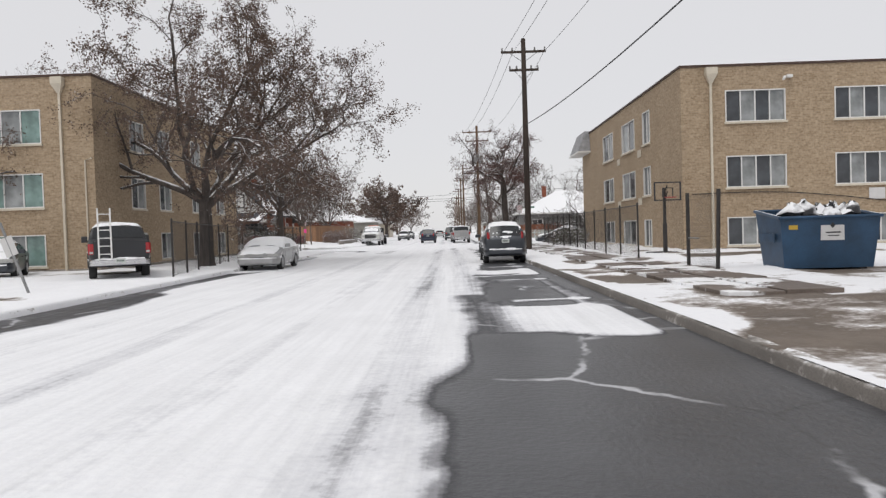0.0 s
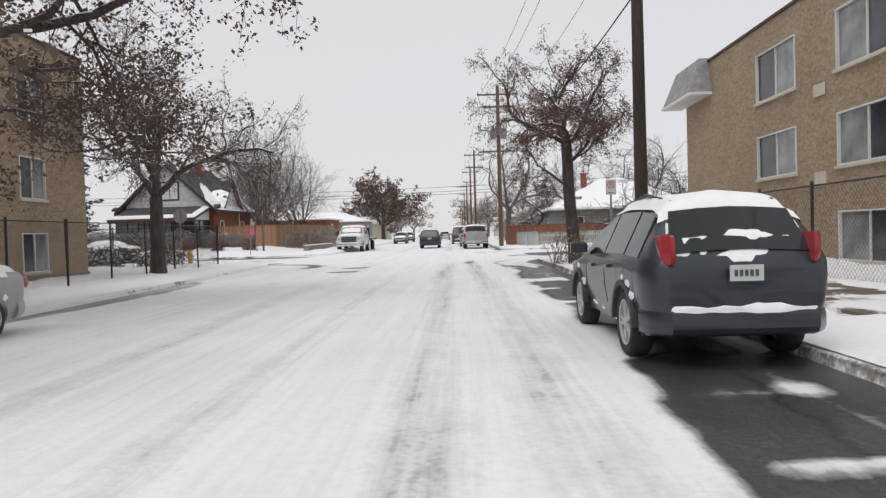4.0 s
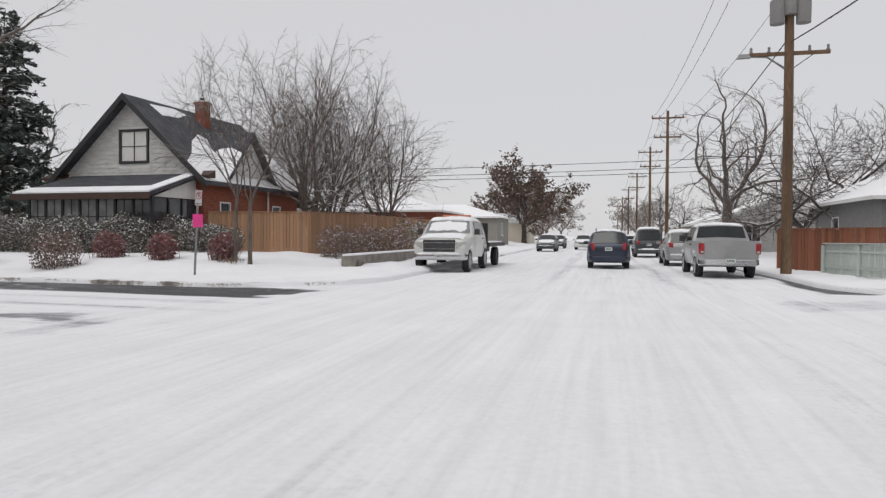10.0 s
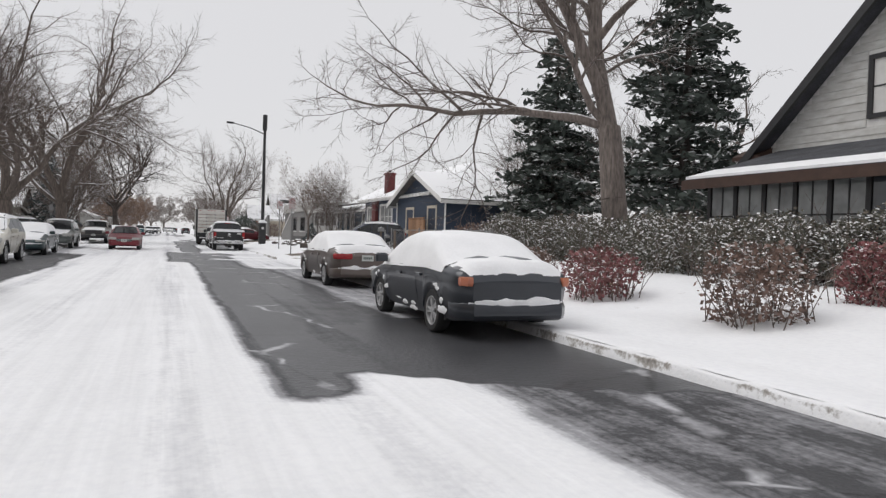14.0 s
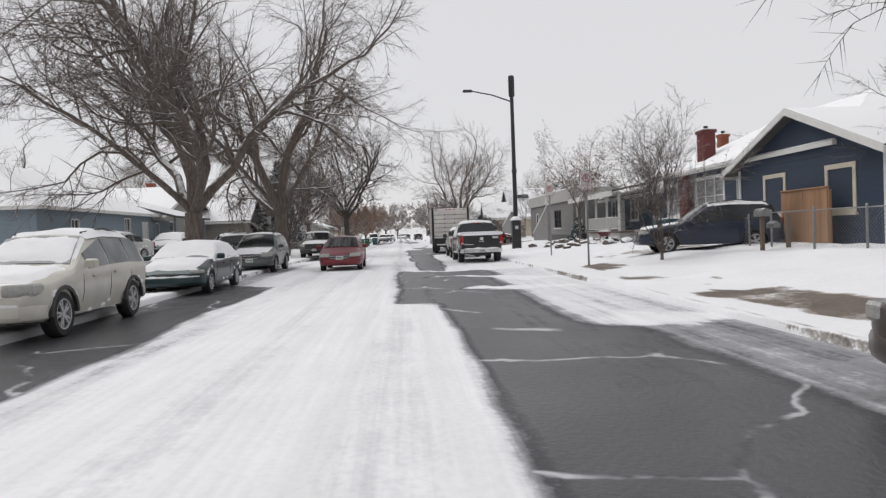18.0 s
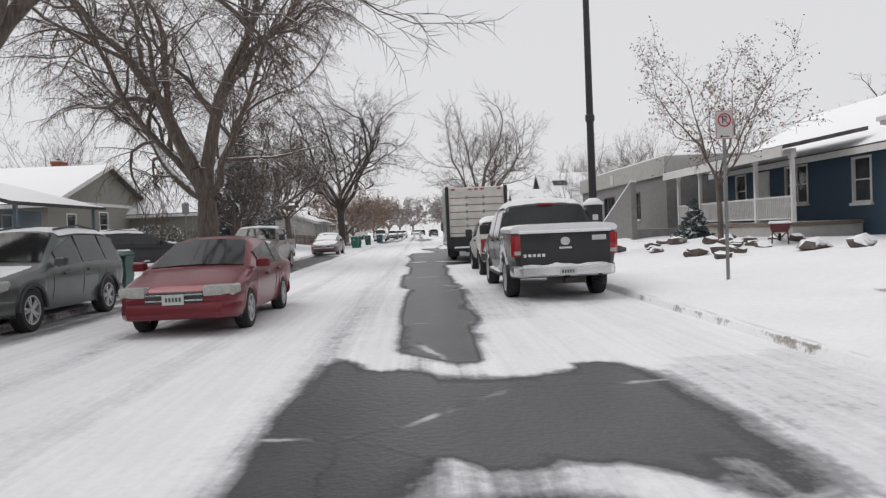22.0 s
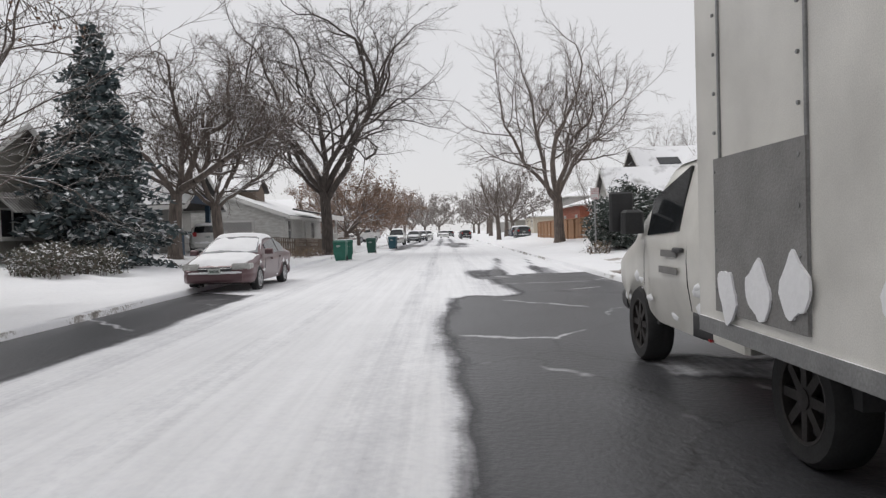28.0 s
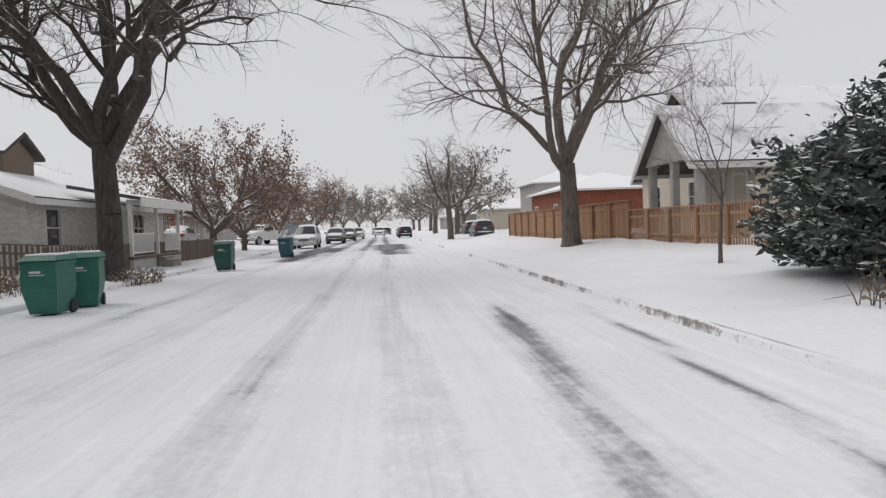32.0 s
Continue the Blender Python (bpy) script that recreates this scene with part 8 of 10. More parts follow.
# cross gable to the east
part("cross_roof", Shape().prism([(1.7, 3.7), (3.8, 6.15), (3.8, 6.3), (1.5, 3.65)], "x", 4.2, 8.5), M["dark_shingle"], ha)
part("cross_roof", Shape().prism([(5.9, 3.7), (6.1, 3.65), (3.8, 6.3), (3.8, 6.15)], "x", 4.2, 8.5), M["snow_shingle"], ha)
part("cross_gable", Shape().prism([(1.8, 3.75), (5.8, 3.75), (3.8, 6.1)], "x", 7.95, 8.12), M["white_siding"], ha)
window(ha, pose(8.13, 3.35, 4.2, 0, 0, 90), 0.9, 1.3, "white_paint", "glass", 1, 2, None)
chimney(ha, 4.8, 4.6, 6.3, 8.15, 0.6, 0.5)
part("downpipe", Shape().tube([(8.2, 5.6, 3.5), (8.2, 5.6, 0.1)], 0.045, 6), M["white_paint"], ha)
# the porch
part("porch_wall", Shape().box(1.0, -3.0, -0.3, 7.7, -2.88, 0.75), M["brown_trim"], ha)
part("porch_wall", Shape().box(7.58, -2.88, -0.3, 7.7, 0, 0.75), M["brown_trim"], ha)
for k in range(8):
    x = 1.0 + 6.58 * k / 7
    part("porch_post", Shape().box(x, -3.0, 0.75, x + 0.12, -2.88, 2.62), M["black_trim"], ha)
    if k < 7:
        pn = part("porch_pane", Shape().box(x + 0.14, -2.96, 0.78, x + 0.92, -2.94, 2.6), M["curtain_glass" if k < 5 else "glass"], ha)
        part("glazing_bar", Shape().box(x + 0.51, -2.975, 0.78, x + 0.55, -2.962, 2.6).box(x + 0.14, -2.975, 1.75, x + 0.92, -2.962, 1.79), M["black_trim"], pn)
for k in range(3):
    part("porch_pane", Shape().box(7.62, -2.8 + k * 0.93, 0.78, 7.64, -1.95 + k * 0.93, 2.6), M["glass"], ha)
    part("porch_post", Shape().box(7.58, -1.95 + k * 0.93, 0.75, 7.7, -1.87 + k * 0.93, 2.62), M["black_trim"], ha)
part("porch_roof", Shape().prism([(-3.5, 2.62), (0, 3.72), (0, 3.86), (-3.5, 2.78)], "x", 0.6, 8.0), M["dark_shingle"], ha, "dark porch roof edged with snow")
part("porch_snow", Shape().prism([(-3.48, 2.79), (-2.5, 3.10), (-2.5, 3.13), (-3.48, 2.86)], "x", 0.65, 7.95), M["snow"], ha)
part("porch_snow", Shape().prism([(-3.4, 2.82), (-0.1, 3.86), (-0.1, 3.9), (-3.4, 2.87)], "x", 7.3, 7.95), M["snow"], ha)
part("porch_fascia", Shape().box(0.58, -3.56, 2.5, 8.02, -3.505, 2.76), M["brown_trim"], ha)
part("porch_end", Shape().prism([(-2.9, 2.64), (0, 2.64), (0, 3.6)], "x", 7.58, 7.7), M["white_paint"], ha)
part("rear_wing", Shape().box(0.6, 9.01, -0.3, 7.6, 11.5, 2.6), M["white_paint"], ha)
part("rear_roof", Shape().prism([(9.0, 3.6), (11.9, 2.7), (11.9, 2.85), (9.0, 3.75)], "x", 0.2, 8.0), M["snow_shingle"], ha)

board_fence([(-19.9, 80.3), (-15.2, 80.9), (-14.2, 84.5), (-13.6, 100)], 2.0, "cedar", "new cedar board fence with a cap rail round the garden", width=0.14, z=0.42)
# low stone wall at the corner
lw = thing("low_wall", pose(-11.4, 75.8, 0.12, 0, 0, 1), "low concrete garden wall topped with snow", "wall")
part("wall", Shape().box(-0.25, 0, -0.2, 0.1, 11.5, 0.55), M["kerb"], lw)
part("snow_cap", Shape().box(-0.24, 0.02, 0.554, 0.09, 11.45, 0.62, 0.02), M["snow"], lw)


# ---- north side of the side street ----
hc = house("bungalow", -66.9, 81.2, NTURN, "navy bungalow with maroon chimney, white bay windows and snowy roof")
walls(hc, 15.4, 9, -0.5, 3.45, [("front", 0.5, 1.2, 2.0, 1.75, 3, "curtain_glass"), ("front", 4.1, 1.15, 3.2, 1.9, 3, "curtain_glass"), ("front", 12.0, 0.3, 0.95, 2.1, "door", "maroon"), ("left", 4, 1.2, 1.6, 1.5, 2)], "navy", "white_paint", "glass", 2, 2, trim=0.14)
hip_roof(hc, 0, 15.4, 0, 9, 3.45, 2.5)
part("pier", Shape().box(2.75, -0.25, -0.5, 3.7, 0.0, 3.4), M["maroon"], hc)
chimney(hc, 3.5, 0.9, 3.4, 5.5, 0.8, 0.6, "maroon")
part("wing_wall", Shape().box(9.3, -0.3, -0.5, 18.2, -0.004, 2.95).box(15.41, 0.0, -0.5, 18.2, 7.0, 2.95), M["navy"], hc)
for x in (11.2, 15.2):
    window(hc, pose(x, -0.3, 1.0), 1.6, 1.6, "cream_paint", "glass", 2, 2, trim=0.16)
part("corner_board", Shape().box(9.25, -0.35, -0.5, 9.4, -0.303, 2.95), M["white_paint"], hc)
part("corner_board", Shape().box(18.1, -0.35, -0.5, 18.25, -0.303, 2.95), M["white_paint"], hc)
part("downpipe", Shape().tube([(8.9, -0.5, 3.4), (8.7, -0.12, 3.0), (8.7, -0.12, 0.0)], 0.045, 6), M["white_paint"], hc)
part("gutter", Shape().box(-0.45, -0.56, 3.34, 9.0, -0.46, 3.46), M["white_paint"], hc)
gable_roof(hc, 9.2, 18.3, -0.3, 7.0, 2.96, 1.7, "y", 0.55, end_mat="navy")
hd = house("cottage", -80.0, 82.6, NTURN, "deep blue cottage with white railed porch and snowy roof")
walls(hd, 12.2, 9, -0.5, 3.0, [("front", 1.2, 1.2, 1.0, 1.45, 1), ("front", 3.2, 0.5, 0.95, 2.05, "door"), ("front", 5.4, 1.2, 1.6, 1.45, 2), ("front", 9.6, 1.1, 1.0, 1.5, 1), ("right", 2.0, 1.0, 1.2, 1.5, 2)], "deep_blue", "white_paint", "glass", 2, 2)
gable_roof(hd, 0, 12.2, 0, 9, 3.0, 2.3, "x", 0.5, end_mat="deep_blue")
porch(hd, 0.2, 10.2, -2.4, -0.02, 0.55, 2.75, "white_paint", 5, True, (1.6, 2.8), "pale_stucco", 0.18)
part("downpipe", Shape().tube([(12.0, -0.12, 2.9), (12.0, -0.12, 0.0)], 0.045, 6), M["white_paint"], hd)
chimney(hd, 9.5, 4.5, 4.8, 6.2, 0.5, 0.5, "red_brick")
hb = thing("flat_roofed_shop", pose(-99.5, 81.6, gz(-95, 81), 0, 0, NTURN), "long grey stucco building with a pale metal parapet band", "building")
walls(hb, 17.5, 14, -0.5, 3.0, [("front", 3, 0.2, 1.0, 2.1, "door", "black_trim"), ("front", 6, 0.9, 2.4, 1.5, 3), ("front", 11, 0.9, 2.4, 1.5, 3)], "grey_stucco", "black_trim")
part("parapet_band", Shape().box(-0.15, -0.15, 3.004, 17.65, 14.15, 3.95), M["pale_stucco"], hb, "pale grey parapet cladding")
part("roof_snow", Shape().box(-0.1, -0.1, 3.954, 17.6, 14.1, 4.02, 0.03), M["snow"], hb)
part("wall_light", Shape().box(8.2, -0.2, 3.1, 8.8, -0.152, 3.7), M["sign_white"], hb)
for x0, x1, top, ln in ((14.2, 19.8, 2.6, 5.6), (-3.4, 3.0, 1.75, 4.6)):
    pr = [(x0, -0.5), (x1, -0.5), (x1, top), (x0, 0.55 if x0 > 0 else 1.2)] if x0 > 0 else [(x0, -0.5), (x1, -0.5), (x1, top + 0.9), (x0, 1.25)]
    wd = part("sloping_wall", Shape().prism(pr, "y", -2.5, -2.25), M["grey_stucco"], hb, "sloping stair wall with snow on its edge")
    dx, dz = pr[2][0] - pr[3][0], pr[2][1] - pr[3][1]
    part("snow_cap", Shape().prism([pr[3], pr[2], (pr[2][0], pr[2][1] + 0.07), (pr[3][0], pr[3][1] + 0.07)], "y", -2.52, -2.23), M["snow"], wd)
part("stair_block", Shape().box(14.4, -2.24, -0.5, 19.7, -0.004, 0.4), M["grey_stucco"], hb)
hf = house("porch_house", -138.5, 86.5, NTURN, "cream house with gabled porch on square posts and snowy roof")
walls(hf, 11, 11, -0.5, 3.2, [("front", 1.2, 1.0, 1.4, 1.5, 2), ("front", 6.0, 1.0, 1.4, 1.5, 2), ("right", 6, 1.0, 1.4, 1.5, 2)], "cream_paint", "white_paint")
gable_roof(hf, 0, 11, 0, 11, 3.2, 3.8, "y", 0.5, end_mat="black_trim")
part("wing_wall", Shape().box(12.5, -2.4, -0.5, 16.5, 3.5, 2.74), M["cream_paint"], hf)
window(hf, pose(13.2, -2.4, 0.9), 1.2, 1.4, "white_paint", "glass", 2, 2)
door(hf, pose(15.0, -2.4, 0.16), 0.95, 2.05, "deep_blue")
gable_roof(hf, 12.3, 16.7, -4.6, 3.5, 2.75, 1.9, "y", 0.35, end_mat="pale_stucco")
for x in (12.35, 14.4, 16.35):
    part("porch_post", Shape().box(x, -4.5, -0.2, x + 0.26, -4.24, 2.74), M["pale_stucco"], hf)
part("porch_deck", Shape().box(12.3, -4.55, -0.4, 16.7, -2.404, 0.15), M["cedar"], hf)
sp = part("solar_panel", Shape().box(0, 0, 0, 1.0, 1.7, 0.05), M["car_glass"], hf, "black solar panel")
sp.matrix_basis = pose(7.1, 1.2, 6.08, 0, 34.6, 0)
hg = house("brick_bungalow", -113.5, 90.0, NTURN, "low brown brick bungalow with snowy hipped roof behind the brush")
walls(hg, 12, 9, -0.5, 3.0, [("front", 2, 1, 1.4, 1.4, 2), ("front", 8, 1, 1.4, 1.4, 2)], "brown_brick")
hip_roof(hg, 0, 12, 0, 9, 3.0, 1.9)
chimney(hg, 3, 4.5, 4.2, 6.0, 0.8, 0.6, "pale_stucco")

# ---- south side of the side street: fronts face north ----
def south_house(name, x_east, y, label):
    return house(name, x_east, y, STURN, label)


h1 = south_house("tan_house", -41.0, 48.0, "tan house with a flat porch canopy and snowy roof")
walls(h1, 9, 8, -0.5, 2.9, [("front", 1.5, 0.9, 1.4, 1.4, 2), ("front", 6, 0.9, 1.2, 1.4, 2)], "cream_paint")
hip_roof(h1, 0, 9, 0, 8, 2.9, 2.2)
part("canopy", Shape().box(5.0, -3.0, 2.55, 9.2, -0.02, 2.8), M["rust_boards"], h1)
for x in (5.2, 8.9):
    part("post", Shape().box(x, -2.9, -0.3, x + 0.12, -2.78, 2.55), M["rust_boards"], h1)
h2 = south_house("blue_grey_house", -62.5, 50.2, "blue-grey house with hipped snowy roof and recessed porch")
walls(h2, 14.5, 10, -0.5, 2.75, [("front", 3.2, 1.0, 0.9, 1.2, 2), ("front", 9.8, 0.9, 0.9, 1.5, 2), ("front", 12.6, 0.1, 0.9, 2.05, "door"), ("left", 3, 1, 1.2, 1.2, 2)], "blue_siding", "white_paint", "glass", 2, 2)
hip_roof(h2, 0, 14.5, 0, 10, 2.75, 2.6)
chimney(h2, 5.5, 5, 4.9, 6.2, 0.5, 0.5)
walls_b = thing("porch_wing", pose(0, 0, 0), "", "")
walls_b.parent = h2
part("wing_wall", Shape().box(14.52, 1.2, -0.5, 21.5, 8, 2.5), M["blue_siding"], walls_b)
window(h2, pose(18.2, 1.19, 0.9), 0.9, 1.4, "white_paint", "glass", 1, 2)
part("wing_roof", Shape().prism([(-1.6, 2.45), (4.5, 4.2), (4.5, 4.35), (-1.6, 2.6)], "x", 14.2, 22.2), M["snow_shingle"], walls_b)
part("wing_roof", Shape().prism([(4.5, 4.2), (9.0, 2.5), (9.0, 2.65), (4.5, 4.35)], "x", 14.2, 22.2), M["snow_shingle"], walls_b)
for x in (15.0, 21.6):
    part("porch_post", Shape().box(x, -1.3, -0.4, x + 0.14, -1.16, 2.5), M["blue_siding"], walls_b)
h3 = south_house("taupe_house", -89.5, 48.0, "taupe house with front gable, white window trim and snowy roof")
walls(h3, 14.5, 11, -0.5, 3.3, [("front", 6.2, 1.2, 1.35, 1.7, 1), ("front", 11.8, 1.1, 1.1, 1.7, 1), ("front", 2.0, 1.1, 1.2, 1.6, 1)], "taupe", "white_paint", "glass", 1, 2)
gable_roof(h3, 0, 14.5, 0, 11, 3.3, 2.6, "y", 0.6, end_mat="taupe")
part("gable_band", Shape().box(-0.1, -0.06, 3.25, 14.6, -0.004, 3.45), M["white_paint"], h3)
chimney(h3, 9.5, 4, 4.6, 6.6, 0.9, 0.6)
h4 = south_house("grey_green_house", -100.2, 53.0, "grey-green house with front gable and striped window awning")
walls(h4, 7.2, 10, -0.5, 3.0, [("front", 2.6, 1.0, 1.7, 1.1, 2), ("left", 2, 1.0, 1.2, 1.4, 1)], "taupe", "white_paint", "glass", 2, 1)
gable_roof(h4, 0, 7.2, 0, 10, 3.0, 2.1, "y", 0.6, end_mat="taupe")
aw = part("awning", Shape().prism([(-0.75, 1.9), (-0.02, 2.6), (-0.02, 2.64), (-0.78, 1.9)], "x", 2.3, 4.6), M["pale_stucco"], h4, "ribbed metal awning")
for k in range(11):
    part("awning_rib", Shape().prism([(-0.79, 1.92), (-0.03, 2.66), (-0.03, 2.68), (-0.81, 1.92)], "x", 2.32 + k * 0.21, 2.40 + k * 0.21), M["white_paint"], aw)
h5 = south_house("navy_gable_house", -113.0, 53.5, "white house with dark blue gabled porch on blue piers")
walls(h5, 9, 10, -0.5, 2.8, [("front", 1.0, 0.9, 1.2, 1.4, 2), ("front", 6.5, 0.1, 0.95, 2.05, "door")], "pale_stucco")
gable_roof(h5, 0, 9, 0, 10, 2.8, 2.2, "x", 0.5, end_mat="navy")
gable_roof(h5, 0.4, 6.0, -2.6, 1.5, 2.7, 1.6, "y", 0.45, end_mat="navy")
for x in (0.6, 5.3):
    part("porch_pier", Shape().box(x, -2.5, -0.4, x + 0.5, -2.0, 1.0), M["deep_blue"], h5)
    part("porch_post", Shape().box(x + 0.13, -2.37, 1.0, x + 0.37, -2.13, 2.7), M["deep_blue"], h5)
h7 = south_house("white_bungalow", -124.5, 59.3, "white bungalow with lattice side window, front dormer and snowy roof")
walls(h7, 14, 14.4, -0.5, 2.55, [("front", 1.2, 0.8, 1.2, 1.4, 1), ("front", 6.2, 0.2, 1.0, 2.05, "door"), ("front", 9.6, 0.8, 1.4, 1.4, 2), ("left", 10.2, 0.8, 1.1, 1.3, 1)], "white_siding", thick=0.2)
gable_roof(h7, 0, 14, 0, 14.4, 2.55, 2.6, "x", 0.55, mat="snow_shingle", end_mat="white_siding")
porch(h7, 3.2, 9.4, -2.2, -0.02, 0.35, 2.3, "white_paint", 3, True, (5.9, 7.2), "pale_stucco", 0.2)
lt = part("lattice_frame", Shape().box(-0.09, 2.0, 0.75, -0.02, 4.8, 0.84).box(-0.09, 2.0, 2.12, -0.02, 4.8, 2.21).box(-0.09, 2.0, 0.84, -0.02, 2.1, 2.12).box(-0.09, 4.7, 0.84, -0.02, 4.8, 2.12), M["white_paint"], h7)
part("lattice_backing", Shape().box(-0.03, 2.1, 0.84, -0.01, 4.7, 2.12), M["glass"], lt)
for k in range(-8, 20):
    for sg in (1, -1):
        q0 = 2.1 + k * 0.2
        lo, hi = max(2.1, min(q0, q0 + sg * 1.28)), min(4.7, max(q0, q0 + sg * 1.28))
        if hi - lo > 0.06:
            part("lattice_slat", Shape().tube([(-0.06 - 0.012 * sg, lo, 0.84 + (lo - q0) * sg), (-0.06 - 0.012 * sg, hi, 0.84 + (hi - q0) * sg)], 0.026, 4), M["white_paint"], lt)
part("dormer", Shape().box(4.6, 3.0, 3.4, 7.0, 6.8, 4.5).prism([(4.6, 4.5), (7.0, 4.5), (5.8, 5.2)], "y", 3.0, 6.8), M["grey_boards"], h7, "brown gabled dormer")
part("dormer_roof", Shape().prism([(4.2, 4.4), (5.8, 5.3), (7.4, 4.4), (7.4, 4.54), (5.8, 5.47), (4.2, 4.54)], "y", 2.7, 6.9), M["snow_shingle"], h7)
chimney(h7, 9.5, 6.2, 4.4, 5.7, 0.7, 0.5, "pale_stucco")
board_fence([(-121.5, 56.9), (-123.6, 60.2), (-126.5, 61.4), (-141, 62.2)], 0.95, "grey_boards", "low weathered picket fence in front of the bungalow", width=0.09, spacing=0.15, cap=True)
for k, (x, y, w, d, c) in enumerate(((-152, 55, 9, 9, "rust_boards"), (-167, 54, 10, 9, "taupe"), (-182, 57, 14, 8, "pale_stucco"), (-215, 58, 12, 9, "cream_paint"), (-245, 60, 12, 9, "blue_siding"))):
    h8 = south_house("far_house", x, y, "small far house with snow on its roof")
    walls(h8, w, d, -0.5, 2.8, [("front", 1.5, 0.9, 1.4, 1.4, 2), ("front", w - 3, 0.9, 1.4, 1.4, 2)], c)
    (gable_roof if k % 2 == 0 else hip_roof)(*((h8, 0, w, 0, d, 2.8, 2.0, "x" if k else "y") if k % 2 == 0 else (h8, 0, w, 0, d, 2.8, 2.0)))
for k, (x, y, w, d, c, hgt) in enumerate(((-168, 88, 12, 10, "red_brick", 3.5), (-188, 92, 9, 8, "pale_stucco", 5.5), (-208, 90, 12, 10, "cream_paint", 3.0), (-240, 92, 12, 9, "taupe", 3.0), (-280, 94, 12, 9, "pale_stucco", 3.0))):
    h9 = house("far_house", x, y, NTURN, "small far building with snow on its roof")
    walls(h9, w, d, -0.5, hgt, [("front", 1.5, 0.9, 1.4, 1.4, 2), ("front", w - 3, 0.9, 1.4, 1.4, 2)], c)
    hip_roof(h9, 0, w, 0, d, hgt, 1.6)

# ---- the house and fences across the junction ----
hn = house("stucco_house", 9.6, 86.0, 0, "grey-tan stucco house with a broad snowy hipped roof and porch")
walls(hn, 12.4, 10, -0.4, 3.1, [("front", 1.2, 1.0, 1.3, 1.3, 2), ("front", 8.6, 0.9, 1.5, 1.5, 2), ("left", 3, 1, 1.2, 1.3, 1)], "grey_stucco", "white_paint")
hip_roof(hn, 0, 12.4, 0, 10, 3.1, 2.9, 0.6)
chimney(hn, 3.3, 4.5, 5.2, 6.6, 0.5, 0.45)
porch(hn, 6.2, 12.2, -2.5, -0.02, 0.35, 2.6, "pale_stucco", 3, False, None, "grey_stucco", 0.15)
board_fence([(6.6, 75.6), (19.5, 75.9)], 1.0, "pale_picket", "pale green picket fence behind the corner pavement", "picket_fence", 0.08, picket=True, spacing=0.15)
board_fence([(6.6, 75.6), (5.4, 79.0)], 1.05, "pale_picket", "pale green board fence", "board_fence", 0.12)
board_fence([(4.6, 82.5), (6.2, 79.8), (14.0, 80.6), (14.2, 84)], 1.6, "rust_boards", "weathered red-brown board fence round the yard", width=0.14)
hm = house("snow_roofed_house", 20, 62 + 12, 0, "low house with a snowy hipped roof")
walls(hm, 10, 8, -0.4, 2.6, [("front", 2, 1, 1.2, 1.2, 2)], "pale_stucco")
hip_roof(hm, 0, 10, 0, 8, 2.6, 1.8)
for k, (x, y, w, c) in enumerate(((7, 112, 10, "pale_stucco"), (7.5, 135, 10, "taupe"), (8, 165, 12, "cream_paint"))):
    h9 = house("far_house", x, y, 0, "far house with a snowy roof along the street")
    walls(h9, w, 9, -0.4, 2.8, [("front", 1.5, 0.9, 1.4, 1.4, 2), ("left", 3, 0.9, 1.4, 1.4, 2)], c)
    gable_roof(h9, 0, w, 0, 9, 2.8, 2.0, "y", 0.5)
for k, (x, y, w, c) in enumerate(((-30, 108, 14, "red_brick"), (-26, 128, 12, "taupe"), (-26, 160, 12, "cream_paint"))):
    h9 = house("far_house", x, y, 0, "low far building with a snowy roof")
    walls(h9, w, 9, -0.4, 3.0, [("front", 1.5, 0.9, 1.4, 1.4, 2), ("right", 3, 0.9, 1.4, 1.4, 2)], c)
    hip_roof(h9, 0, w, 0, 9, 3.0, 1.5)

# ---- side street: vehicles ----
def at2(x, y, away):
    return pose(x, y, 0, 0, 0, YAW2 if away else YAW2 + 180)


vehicle("sedan_car", at2(-23.8, 68.55, True), sedan_spec("charcoal", 4.65, 1.8, 1.46, tail=(0.76, 0.88, 0.13, 0.15), tail_mat="amber", style="alloy", buried=True, no_plate=True), "charcoal sedan with snow-covered roof and amber tail lamps at the kerb")
vehicle("sedan_car", at2(-32.7, 69.3, True), sedan_spec("gold", 4.9, 1.83, 1.44, tail=(0.76, 0.90, 0.45, 0.15), buried=True), "bronze sedan with red tail lamps under snow at the kerb")
bp = vehicle("pickup_truck", at2(-64.1, 70.05, True), pickup_spec("black", 5.7, 2.02, 1.93, 1.75, windows=[(-0.95, 0.05), (0.13, 0.95)], tail=(0.86, 1.25, 0.16, 0.16), rear_over=0.2, wheel_r=0.41, seams=(-1.0, 0.1, 1.3), handles=(-0.75, 0.3), plate_z=(0.58, 0.50)), "black crew-cab pickup with chrome bumper capped with snow", category="pickup truck", snow=1.1)
tg = part("tailgate", Shape().box(-0.84, -2.868, 0.80, 0.84, -2.84, 1.27, 0.012), PAINT["black"], bp)
part("tailgate_snow", Shape().box(-0.86, -2.87, 1.275, 0.86, -2.70, 1.335, 0.025), M["snow"], tg)
part("emblem", Shape().prism([(0.09 * math.cos(k * math.pi / 10), 1.12 + 0.075 * math.sin(k * math.pi / 10)) for k in range(20)], "y", -2.878, -2.869), M["chrome"], tg, "plain chrome emblem disc")
for k in range(5):
    part("badge_bar", Shape().box(-0.78 + k * 0.085, -2.874, 0.845, -0.72 + k * 0.085, -2.869, 0.90), M["chrome"], tg)
part("sticker", Shape().box(0.50, -2.872, 1.12, 0.76, -2.869, 1.21), M["sign_white"], tg)
part("handle", Shape().box(-0.12, -2.88, 0.98, 0.12, -2.869, 1.02, 0.005), M["chrome"], tg)
